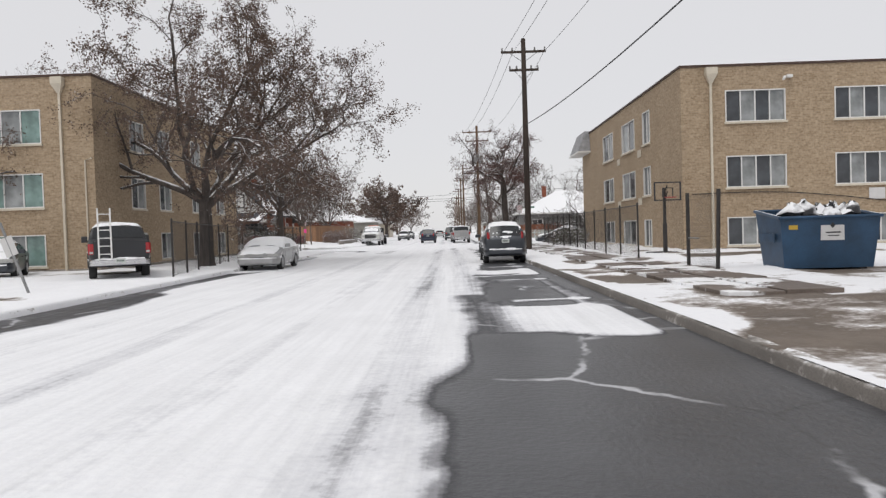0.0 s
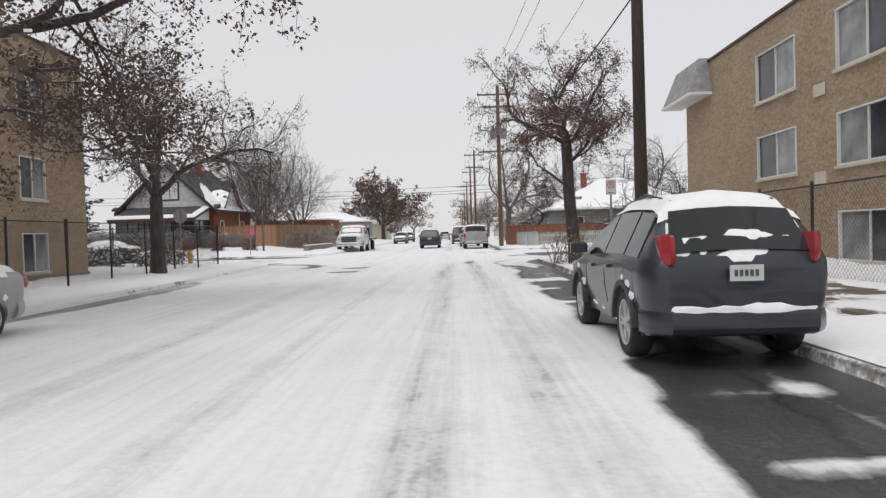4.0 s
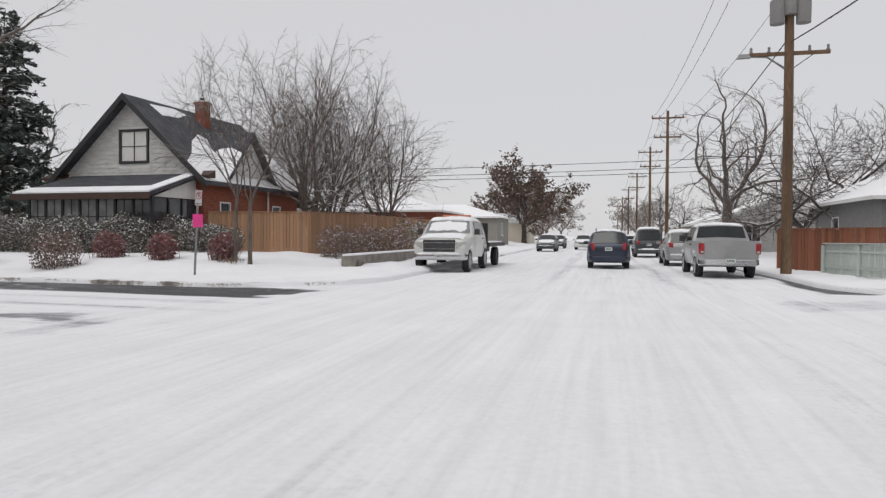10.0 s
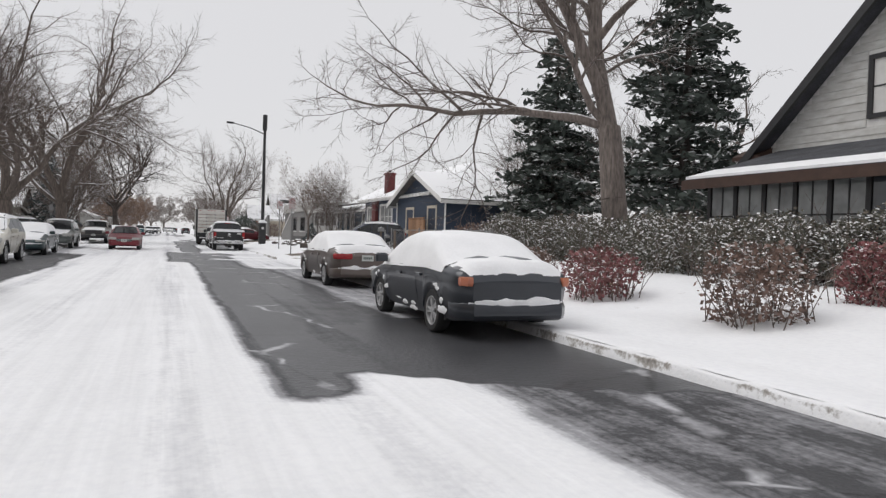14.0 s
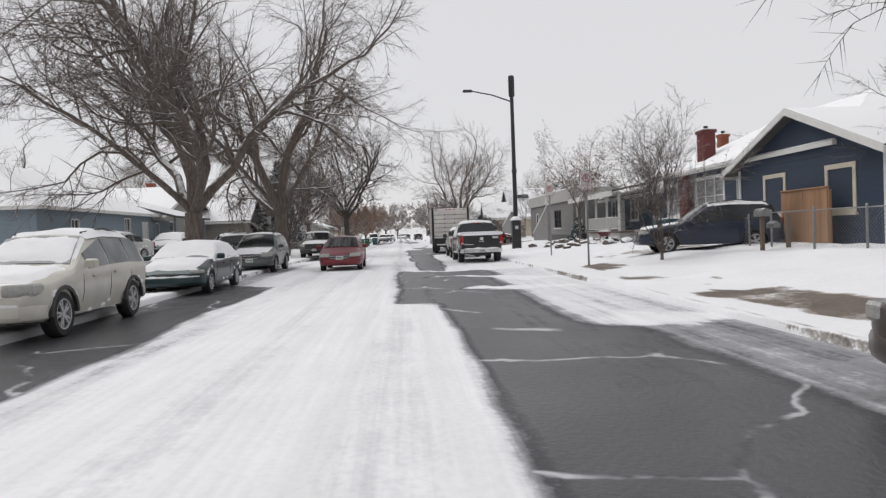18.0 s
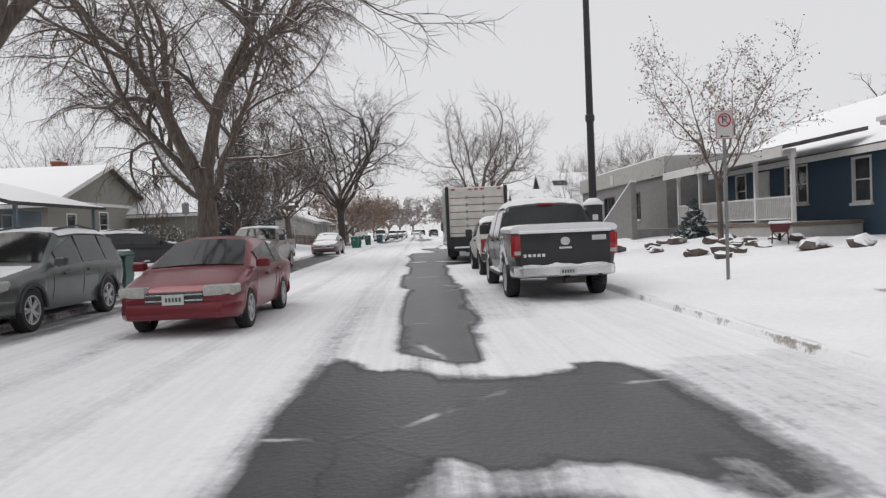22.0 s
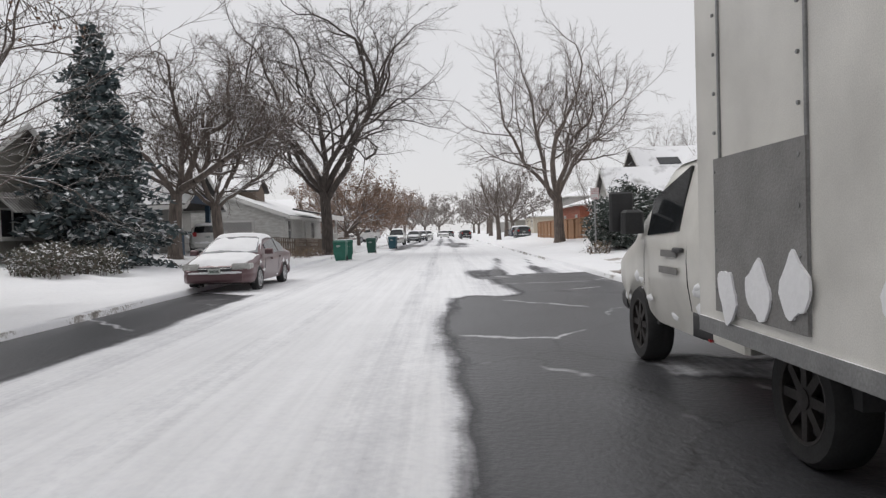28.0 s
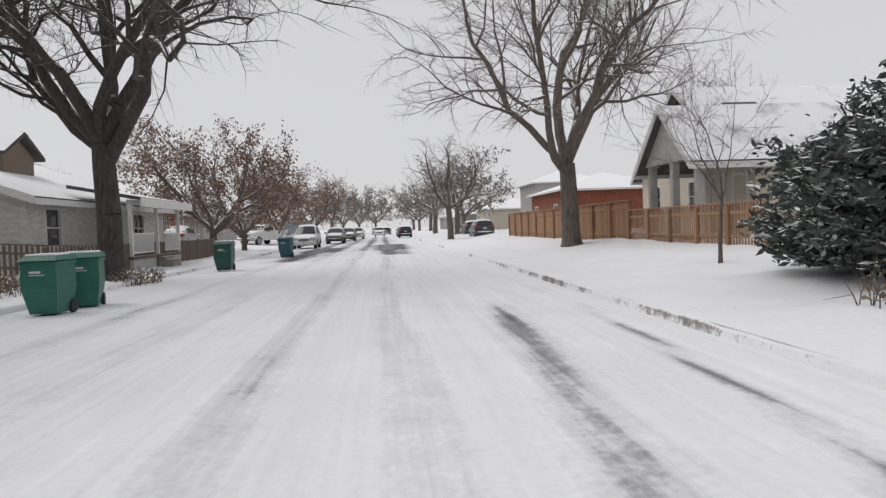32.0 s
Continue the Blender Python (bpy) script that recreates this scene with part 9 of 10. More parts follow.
part("brake_light", Shape().box(-0.16, -1.03, 1.85, 0.16, -0.98, 1.89), M["tail_red"], bp)
part("hitch", Shape().box(-0.05, -3.05, 0.36, 0.05, -2.8, 0.44).box(-0.35, -2.86, 0.34, 0.35, -2.78, 0.46), M["dark_steel"], bp)
part("exhaust_pipe", Shape().tube([(0.62, -2.6, 0.36), (0.66, -3.0, 0.34)], 0.04, 8), M["dark_steel"], bp)
for sx in (-1, 1):
    rbd = part("running_board", Shape().box(min(sx * 0.85, sx * 1.02), -0.9, 0.40, max(sx * 0.85, sx * 1.02), 1.2, 0.46, 0.02), M["black_plastic"], bp)
    part("snow_cover", Shape().box(min(sx * 0.87, sx * 1.01), -0.85, 0.464, max(sx * 0.87, sx * 1.01), 1.1, 0.50, 0.02), M["snow"], rbd)
    arc = np.linspace(0.35, 2.6, 44)
    ragged = np.random.RandomState(23 + sx)
    wide = np.convolve(ragged.rand(48), [0.2, 0.2, 0.2, 0.2, 0.2], "valid") * 0.16 + ragged.rand(44) * 0.035
    band = [(-1.63 + 0.52 * math.cos(t), 0.41 + 0.52 * math.sin(t)) for t in arc] + [(-1.63 + (0.54 + r) * math.cos(t), 0.41 + (0.54 + r) * math.sin(t)) for t, r in zip(arc[::-1], wide)]
    part("fender_snow", Shape().prism(band, "x", sx * 0.97, sx * 1.013), M["snow"], bp)
    for _ in range(34):
        t, r = ragged.uniform(0.1, 2.2), 0.66 + 0.30 * ragged.rand() ** 1.5
        cy_, cz_, q = -1.63 + r * math.cos(t) * 0.9, min(1.22, 0.41 + r * math.sin(t)), ragged.uniform(0.012, 0.04)
        part("clinging_snow", Shape().prism([(cy_ + q * ragged.uniform(0.6, 1.3) * math.cos(a_), cz_ + q * ragged.uniform(0.5, 1.1) * math.sin(a_)) for a_ in np.linspace(0, 2 * math.pi, 8)[:-1]], "x", sx * 0.96, sx * 1.008), M["snow"], bp)
part("window_snow", Shape().box(-0.40, -1.12, 1.33, 0.25, -1.06, 1.44, 0.03), M["snow"], bp)
part("bed_snow", Shape().loft([[(sx_ * w_, y_, z_) for sx_, y_ in ((-1, -2.80), (1, -2.80), (1, -1.14), (-1, -1.14))] for w_, z_ in ((0.97, 1.29), (1.0, 1.36), (0.93, 1.42), (0.6, 1.45))]), M["snow"], bp, "thick snow over the covered bed", smooth=60)
frost_rng = np.random.RandomState(29)
for y0_, y1_ in ((-0.97, 0.06), (0.10, 0.98)):
    # a crust that thins out to a ragged rim round each side window
    rows_, cols_ = 12, 26
    vs_ = []
    for i_ in range(rows_):
        for k in range(cols_):
            u_, v_ = k / (cols_ - 1), i_ / (rows_ - 1)
            y_ = y0_ + (y1_ - y0_) * u_
            top_ = 1.76 - 0.22 * max(0, y_ - 0.45) / 0.5
            z_ = 1.17 + (top_ - 1.17) * v_
            x_ = -0.992 + 0.137 * np.interp(z_, [1.27, 1.76], [0, 1])
            rim_ = min(u_, 1 - u_, 0.7 * v_ + 0.02, 0.7 * (1 - v_) + 0.12) * 2
            n_ = float(value_noise(np.array(y_ + 9), np.array(z_ + 9), 0.16, 71)) + 0.7 * float(value_noise(np.array(y_ + 9), np.array(z_ + 9), 0.06, 72))
            vs_.append((x_ + 0.02 - 0.05 * float(step(rim_ - 0.22 * n_, -0.06, 0.14)), y_, z_))
    fs_ = [(i_ * cols_ + k, (i_ + 1) * cols_ + k, (i_ + 1) * cols_ + k + 1, i_ * cols_ + k + 1) for i_ in range(rows_ - 1) for k in range(cols_ - 1)]
    part("window_snow", Shape().add(vs_, fs_), M["snow"], bp, "crusted snow over the side windows", smooth=60)
vehicle("pickup_truck", at2(-70.75, 70.35, True), pickup_spec("white", 4.95, 1.75, 1.72, 1.65, bumper="black_plastic", wheel_r=0.37, tyre_w=0.24, windows=[(-0.55, 0.0), (0.08, 0.6)], clad="dark_steel", top=[(-2.475, 1.16), (-2.42, 1.18), (-0.83, 1.18), (-0.80, 1.22), (-0.62, 1.62), (-0.35, 1.72), (0.18, 1.7), (0.42, 1.65), (1.05, 1.18), (1.28, 1.12), (2.2, 1.02), (2.44, 0.92), (2.475, 0.8)],
        belt=[(-2.475, 1.15), (-0.8, 1.15), (1.0, 1.08), (2.475, 0.86)], cabin=(-0.80, -0.62, 0.42, 1.05), bed=(-2.4, -0.86), axles=(1.55, -1.5), seams=(-0.7, 0.95), handles=(-0.45,), tail=(0.72, 1.10, 0.15, 0.16), grille=(0.68, 0.92, 0.5), head=(0.74, 0.92, 0.3),
        snow=[(-0.6, 0.4, 0.9, "cab roof", 0.98), (1.1, 2.3, 0.9, "bonnet", 0.9), (0.45, 1.05, 0.6, "windscreen", 0.9)]), "white compact pickup with grey wheel flares parked at the kerb", category="pickup truck")


def box_truck(m):
    """A cutaway van with a tall white cargo box, nose to +y."""
    v = vehicle("box_truck", m, pickup_spec("truck_white", 2.9, 1.95, 2.05, 0.3, wheel_r=0.39, sill=0.45, bed=None, axles=(0.55, -2.75), bumper="black_plastic", grille=(0.75, 1.0, 0.5), head=(0.78, 1.0, 0.28), windows=[(-0.75, 0.15)], seams=(-0.95, 0.25), handles=(-0.8,),
                top=[(-1.45, 2.0), (-1.2, 2.05), (-0.3, 2.03), (-0.1, 1.98), (0.55, 1.38), (0.7, 1.33), (1.3, 1.15), (1.42, 1.05), (1.45, 0.9)], belt=[(-1.45, 1.3), (0.5, 1.26), (1.45, 0.95)], cabin=(-1.45, -1.4, -0.1, 0.55), tail=(0.5, 0.52, 0.02, 0.03), snow=[(-1.3, -0.2, 0.6, "cab roof", 0.95), (0.6, 1.3, 0.5, "bonnet", 0.85)], style="dark", rear_over=-0.3), "white cargo box truck with scuffed panels, mounted on a van chassis", category="truck")
    bx = part("cargo_box", Shape().box(-1.25, -6.75, 0.78, 1.25, -2.0, 3.12, 0.03), PAINT["truck_white"], v, "tall white cargo box")
    for sx in (-1, 1):
        for k in range(5):
            y = -6.5 + k * 1.02
            part("panel_seam", Shape().box(min(sx * 1.25, sx * 1.262), y - 0.012, 0.9, max(sx * 1.25, sx * 1.262), y + 0.012, 3.0), M["galv"], bx)
            for j in range(9):
                part("rivet", Shape().lathe([(0.012, 0), (0.012, 0.012), (0.004, 0.016)], 6, "x", (sx * 1.258 if sx > 0 else -1.274, y + 0.05, 1.0 + j * 0.24)), M["galv"], bx)
        part("corner_post", Shape().box(min(sx * 1.14, sx * 1.28), -6.82, 0.6, max(sx * 1.14, sx * 1.28), -6.66, 3.16), M["black_trim"], v)
        part("bottom_rail", Shape().box(min(sx * 1.2, sx * 1.265), -6.7, 0.70, max(sx * 1.2, sx * 1.265), -2.05, 0.80), M["galv"], v)
        part("step_mirror", Shape().box(sx * 1.15 - 0.12, 0.35, 1.35, sx * 1.15 + 0.12, 0.42, 1.75, 0.02).tube([(sx * 0.95, 0.4, 1.5), (sx * 1.1, 0.4, 1.6)], 0.02, 5), M["black_plastic"], v)
    part("patch_panel", Shape().box(-1.270, -3.45, 0.86, -1.252, -2.35, 1.8), M["grey_stucco"], bx, "bare grey repair panel")
    part("cab_back", Shape().box(-0.93, -1.99, 0.5, 0.93, -1.38, 2.02, 0.03), PAINT["truck_white"], v)
    snow_rng = np.random.RandomState(17)
    for k, (y, z) in enumerate(((-1.9, 1.0), (-2.3, 1.05), (-2.7, 1.1), (-3.5, 1.15), (-3.9, 1.1))):
        part("stuck_snow", Shape().prism([(y - 0.65 + (0.11 + 0.035 * math.sin(2 * t + k) + 0.015 * snow_rng.rand()) * math.cos(t), z - 0.02 + (0.15 + 0.03 * math.sin(3 * t + 2 * k) + 0.015 * snow_rng.rand()) * math.sin(t)) for t in np.linspace(0, 2 * math.pi, 29)[:-1]], "x", -1.284, -1.271), M["snow"], bx)
    dr = part("roll_door", Shape().box(-1.12, -6.775, 1.10, 1.12, -6.752, 2.92), PAINT["truck_white"], v, "white roll-up door with rusty hinge lines")
    for k in range(6):
        z = 1.22 + k * 0.29
        part("door_rib", Shape().box(-1.1, -6.782, z, 1.1, -6.776, z + 0.03), M["rust_boards"], dr)
        for x in (-0.45, 0.25):
            part("hinge", Shape().box(x, -6.79, z - 0.05, x + 0.09, -6.783, z + 0.09), M["galv"], dr)
    for x in (-0.95, -0.25, 0.0, 0.25, 0.95):
        part("marker_lamp", Shape().box(x - 0.07, -6.78, 3.0, x + 0.07, -6.752, 3.06), M["tail_red"], v)
    part("tail_bumper", Shape().box(-1.0, -7.0, 0.50, 1.0, -6.75, 0.62), M["dark_steel"], v)
    part("bumper_snow", Shape().box(-0.98, -6.98, 0.624, 0.98, -6.78, 0.69, 0.02), M["snow"], v)
    part("tail_frame", Shape().box(-1.13, -6.79, 0.60, 1.13, -6.753, 1.095).box(-1.24, -6.748, 0.56, 1.24, -6.68, 0.775), M["black_trim"], v)
    part("chassis", Shape().box(-0.5, -6.7, 0.45, 0.5, -1.4, 0.77), M["dark_steel"], v)
    part("mud_flap", Shape().box(-1.1, -4.5, 0.2, -0.65, -4.47, 0.75).box(0.65, -4.5, 0.2, 1.1, -4.47, 0.75), M["black_plastic"], v)
    for k, (w0, z) in enumerate(((0.42, 1.12), (0.48, 0.97))):
        part("lettering_bar", Shape().box(-0.985, -0.75, z, -0.978, -0.75 + w0, z + 0.06), M["grey_stucco"], v)
    return v


box_truck(at2(-83.9, 70.85, True))

vehicle("pickup_truck", at2(-28.2, 59.55, False), pickup_spec("cream", 5.6, 1.98, 1.88, 1.9), "cream pickup parked at the kerb", category="pickup truck", snow=0.8)
vehicle("crossover_suv", at2(-43.0, 58.95, False), suv_spec("cream", 4.75, 1.88, 1.70, glass="frost_glass", snow=[(-1.9, 0.1, 1.0, "roof", 0.98), (0.12, 0.95, 0.9, "windscreen", 0.95), (0.98, 2.2, 0.9, "bonnet", 0.92)], snow_glass=True), "pearl-white crossover with snow-covered bonnet and windscreen", category="suv")
vehicle("sedan_car", at2(-51.35, 59.5, False), sedan_spec("dark_teal", 5.0, 1.85, 1.44, buried=True, no_plate=True, bars=1, bar_mat="black_plastic", head=(0.60, 0.70, 0.30), grille=(0.54, 0.62, 0.30), nose_round=0.26), "dark green sedan half buried in snow at the kerb")
vehicle("sport_utility", at2(-62.3, 59.85, False), suv_spec("green_grey", 4.75, 1.94, 1.75, windows=[(-1.95, -1.35), (-1.28, -0.38), (-0.3, 0.55)]), "grey-green SUV with black roof rails parked at the kerb", category="suv", snow=0.45)
vehicle("pickup_truck", at2(-78.75, 61.45, False), pickup_spec("tan", 5.5, 2.0, 1.86, 2.25, bumper="black_plastic", front_bumper="black_plastic", grille=(0.72, 1.05, 0.6), bars=2, bar_mat="dark_steel", dark_mirror=True), "pewter single-cab pickup with dark bumpers parked at the kerb", category="pickup truck", snow=0.5)
vehicle("sedan_car", at2(-97.4, 62.85, False), sedan_spec("brown", 4.8, 1.83, 1.47), "brown sedan with thick snow on its bonnet parked at the kerb")
vehicle("sedan_car", at2(-61.3, 63.65, False), sedan_spec("red", 4.6, 1.8, 1.47, snow=[], snow_glass=False, bars=2), "dark red compact sedan standing in the oncoming lane", group="cars on the road", snow=0.5)
vehicle("sport_utility", pose(-53.9, 76.9, gz(-53.9, 76.9) - 0.16, 0, 0, 166), suv_spec("navy", 4.9, 1.88, 1.78), "dark SUV parked on a front drive beside the bungalow", category="suv", snow=0.6)
vehicle("sedan_car", pose(-63.6, 52.9, gz(-63.6, 52.9), 0, 0, YAW2 + 168), sedan_spec("white", 4.7, 1.8, 1.42), "white sedan parked in a snowy front yard")
vehicle("sedan_car", pose(-74.6, 52.8, gz(-74.6, 52.8), 0, 0, YAW2 + 180), sedan_spec("charcoal", 4.7, 1.8, 1.45, buried=True), "dark car under thick snow in a front drive")
vehicle("crossover_suv", pose(-77.8, 56.8, gz(-77.8, 56.8) - 0.05, 0, 0, 24), suv_spec("black", 4.6, 1.85, 1.62), "black crossover parked on a snowy front drive", category="suv")
vehicle("crossover_suv", pose(-117.5, 56.2, gz(-117, 56), 0, 0, YAW2 + 20), suv_spec("white", 4.6, 1.85, 1.6, rails=False), "white crossover parked beside the houses", category="suv")
vehicle("sedan_car", pose(-153.5, 57.5, gz(-153, 57.5), 0, 0, YAW2), sedan_spec("silver", 4.7, 1.8, 1.44), "silver sedan parked in a drive")
vehicle("sport_utility", pose(-157.0, 66.4, 0, 0, 0, YAW2 + 180), suv_spec("white", 4.9, 1.9, 1.85, rails=False), "white van-like SUV parked at the kerb with a snowy roof", category="suv")
vehicle("pickup_truck", pose(-166.0, 62.0, 0.3, 0, 0, YAW2 + 150), pickup_spec("white", 5.3, 1.9, 1.8), "white pickup parked in a yard", category="pickup truck")
vehicle("sedan_car", pose(-90.0, 75.5, gz(-90, 75.5), 0, 0, 10), sedan_spec("maroon", 4.6, 1.8, 1.44), "dark red car with snow on its roof in a drive")
for x, y, p, away in ((-172, 68.5, "dark_grey", False), (-186, 69.8, "charcoal", False), (-200, 71.2, "white", False), (-195, 77.5, "black", True), (-212, 78.5, "silver", True), (-225, 75.5, "white", False), (-246, 78.0, "dark_grey", True), (-262, 76.5, "silver", False), (-290, 78.5, "charcoal", False), (-172, 82.5, "navy", True), (-162, 81.6, "dark_grey", True)):
    vehicle("far_car", pose(x, y, 0 if y < 80 else 0.2, 0, 0, YAW2 if away else YAW2 + 180), suv_spec(p, 4.6, 1.82, 1.62, rails=False, wheel_r=0.34), "car far along the snowy side street")


# ---- bins, mailbox, rocks and small street things ----
def wheelie_bin(x, y, turn, mat, label, open_lid=False):
    b = thing("wheelie_bin", pose(x, y, gz(x, y) if gz(x, y) > 0 else 0.02, 0, 0, turn), label, "bin", "rubbish bins")
    lo = [(-0.24, -0.26), (0.24, -0.26), (0.24, 0.28), (-0.24, 0.28)]
    hi = [(-0.31, -0.36), (0.31, -0.36), (0.31, 0.36), (-0.31, 0.36)]
    part("tub", Shape().loft([[(p, q, 0.04) for p, q in lo], [(p * 1.02, q * 1.04, 0.5) for p, q in hi], [(p, q, 0.98) for p, q in hi]]), M[mat], b)
    part("rim", Shape().box(-0.34, -0.39, 0.93, 0.34, 0.39, 1.0, 0.02), M[mat], b)
    part("lid", Shape().loft([[(-0.35, -0.42, 1.004), (0.35, -0.42, 1.004), (0.35, 0.4, 1.004), (-0.35, 0.4, 1.004)], [(-0.28, -0.3, 1.09), (0.28, -0.3, 1.09), (0.3, 0.38, 1.10), (-0.3, 0.38, 1.10)]]), M[mat], b)
    part("lid_snow", Shape().box(-0.27, -0.28, 1.094, 0.27, 0.3, 1.13, 0.015), M["snow"], b)
    part("handle", Shape().tube([(-0.25, 0.42, 0.98), (0.25, 0.42, 0.98)], 0.02, 6).box(-0.28, 0.33, 0.93, -0.22, 0.44, 1.0).box(0.22, 0.33, 0.93, 0.28, 0.44, 1.0), M[mat], b)
    for sx in (-0.27, 0.27):
        part("wheel", Shape().lathe([(0.05, sx - 0.03), (0.13, sx - 0.03), (0.13, sx + 0.03), (0.05, sx + 0.03)], 14, "x", (0, 0.30, 0.13)), M["rubber"], b)
    part("label_bar", Shape().box(-0.16, -0.375, 0.78, 0.04, -0.362, 0.82).box(-0.16, -0.374, 0.74, 0.1, -0.36, 0.755), M["sign_white"], b)
    return b


GREEN_BIN = "dark green wheeled bin standing in the snow"
wheelie_bin(-114.0, 64.05, 85, "bin_green", "green wheeled bin at the snowy kerb")
wheelie_bin(-115.2, 64.25, 100, "bin_green", "green wheeled bin beside another at the kerb")
wheelie_bin(-127.0, 65.0, 88, "bin_dark", GREEN_BIN)
wheelie_bin(-138.3, 66.3, 80, "bin_blue", "blue-green wheeled bin at the kerb")
wheelie_bin(-139.2, 66.2, 92, "bin_blue", "blue-green wheeled bin at the kerb")
wheelie_bin(-65.9, 60.2, 95, "bin_dark", GREEN_BIN)
wheelie_bin(-39.9, 76.3, 20, "bin_dark", "dark green wheeled bin beside the fence")
wheelie_bin(-40.8, 76.5, 0, "bin_dark", "dark green wheeled bin beside the fence")
wheelie_bin(-62.5, 79.3, 10, "bin_blue", "dark wheeled bin beside the bungalow")
wheelie_bin(-63.4, 79.5, 0, "bin_blue", "dark wheeled bin beside the bungalow")
mb = thing("mailbox", pose(-49.3, 76.3, gz(-49.3, 76.3), 0, 0, YAW2), "grey metal mailbox with snow on a wooden post", "mailbox")
part("post", Shape().box(-0.05, -0.05, -0.2, 0.05, 0.05, 1.05), M["grey_boards"], mb)
part("box", Shape().prism([(-0.11, 1.05), (0.11, 1.05), (0.11, 1.18), (0.08, 1.26), (0, 1.29), (-0.08, 1.26), (-0.11, 1.18)], "y", -0.27, 0.27), M["galv"], mb)
part("box", Shape().prism([(-0.1, 0.7), (0.1, 0.7), (0.1, 0.82), (0, 0.9), (-0.1, 0.82)], "y", -0.22, 0.22).moved(pose(0.35, 0, 0)), M["galv"], mb)
part("second_post", Shape().box(0.75, -0.05, -0.2, 0.85, 0.05, 1.1), M["grey_boards"], mb)
chain_fence([(-50.6, 77.4), (-44, 77.2), (-36.8, 76.4)], 1.1, "low galvanised chain-link fence along the front yard", 2.2, False)
chain_fence([(-52.2, 77.6), (-57.0, 78.8)], 1.0, "sagging low wire fence by the drive", 1.6, False, top_rail=False, lean=3)
board_fence([(-53.5, 79.6), (-50.7, 79.4)], 1.8, "cedar", "tall cedar gate panel between the houses", width=0.14)
st_rng = np.random.RandomState(11)
for k in range(26):
    x, y = -64 - st_rng.rand() * 11, 75.2 + st_rng.rand() * 4.0
    r = 0.16 + 0.22 * st_rng.rand()
    s = Shape().lathe([(r * 0.5, -r * 0.4), (r, 0), (r * 0.85, r * 0.45), (r * 0.3, r * 0.6)], 7)
    s.v = [(a * (1 + 0.25 * st_rng.normal()), b * (1 + 0.25 * st_rng.normal()), c + r * 0.1 * st_rng.normal()) for a, b, c in s.v]
    solid("garden_rock", s, M["stone"], pose(x, y, gz(x, y) + 0.05, 0, 0, st_rng.rand() * 360), "brown garden rock half buried in snow", "rock", "garden rocks", smooth=40)
wb = thing("wheelbarrow", pose(-68.2, 78.2, gz(-68, 78), 0, 0, 60), "red wheelbarrow full of snow on the front lawn", "wheelbarrow")
part("tray", Shape().loft([[(-0.2, -0.3, 0.35), (0.2, -0.3, 0.35), (0.2, 0.3, 0.35), (-0.2, 0.3, 0.35)], [(-0.32, -0.5, 0.6), (0.32, -0.5, 0.6), (0.32, 0.42, 0.6), (-0.32, 0.42, 0.6)]]), PAINT["maroon"], wb)
part("snow", Shape().box(-0.3, -0.47, 0.604, 0.3, 0.4, 0.68, 0.04), M["snow"], wb)
part("wheel", Shape().lathe([(0.05, -0.04), (0.18, -0.04), (0.18, 0.04), (0.05, 0.04)], 14, "x", (0, 0.55, 0.18)), M["rubber"], wb)
for sx in (-1, 1):
    part("handle", Shape().tube([(sx * 0.06, 0.55, 0.2), (sx * 0.2, 0, 0.36), (sx * 0.28, -0.95, 0.55)], 0.02, 6), M["grey_boards"], wb)
    part("leg", Shape().tube([(sx * 0.2, -0.3, 0.36), (sx * 0.22, -0.35, 0.0)], 0.02, 6), M["dark_steel"], wb)
board_fence([(-116.5, 80.0), (-126.5, 80.6)], 1.15, "cedar", "low cedar picket fence round the porch yard", "picket_fence", 0.085, spacing=0.16)
board_fence([(-126.5, 80.6), (-131.5, 80.2), (-150, 81.4)], 1.55, "cedar", "cedar board fence beside the street tree", width=0.14)

# ---- trees of the main street ----
tree("leafy_big", -10.5, 32.0, 20, 1.32, "broad street tree with withered brown leaves and snow", "leaf_brown", "bark_dark", "twig_dark", 15, 0.046, leaf_part=0.88, seed=3, height=10.5, girth=0.25, fork=0.22, spread=1.0, limbs=8, counts=(7, 6, 4), wiggle=0.28, spurs=8)
tree("mid_dark", -11.1, 48.2, 60, 1.15, "dark street tree with a long low limb over the kerb", "leaf_brown", "bark_dark", "twig_dark", 4, 0.042, leaf_part=0.12, twig_r=0.008, seed=5, height=8.6, girth=0.24, fork=0.30, spread=1.15, counts=(8, 7, 5), wiggle=0.32, dense=True, spurs=8,
     limb_list=[(0.1, 0.72, 6.0, 0.12, 0.95), (2.2, 0.95, 4.8, 0.13, 1.0), (4.0, 0.85, 5.2, 0.13, 1.0), (5.3, 0.95, 4.6, 0.12, 1.0), (3.1, 1.25, 4.6, 0.12, 1.0)])
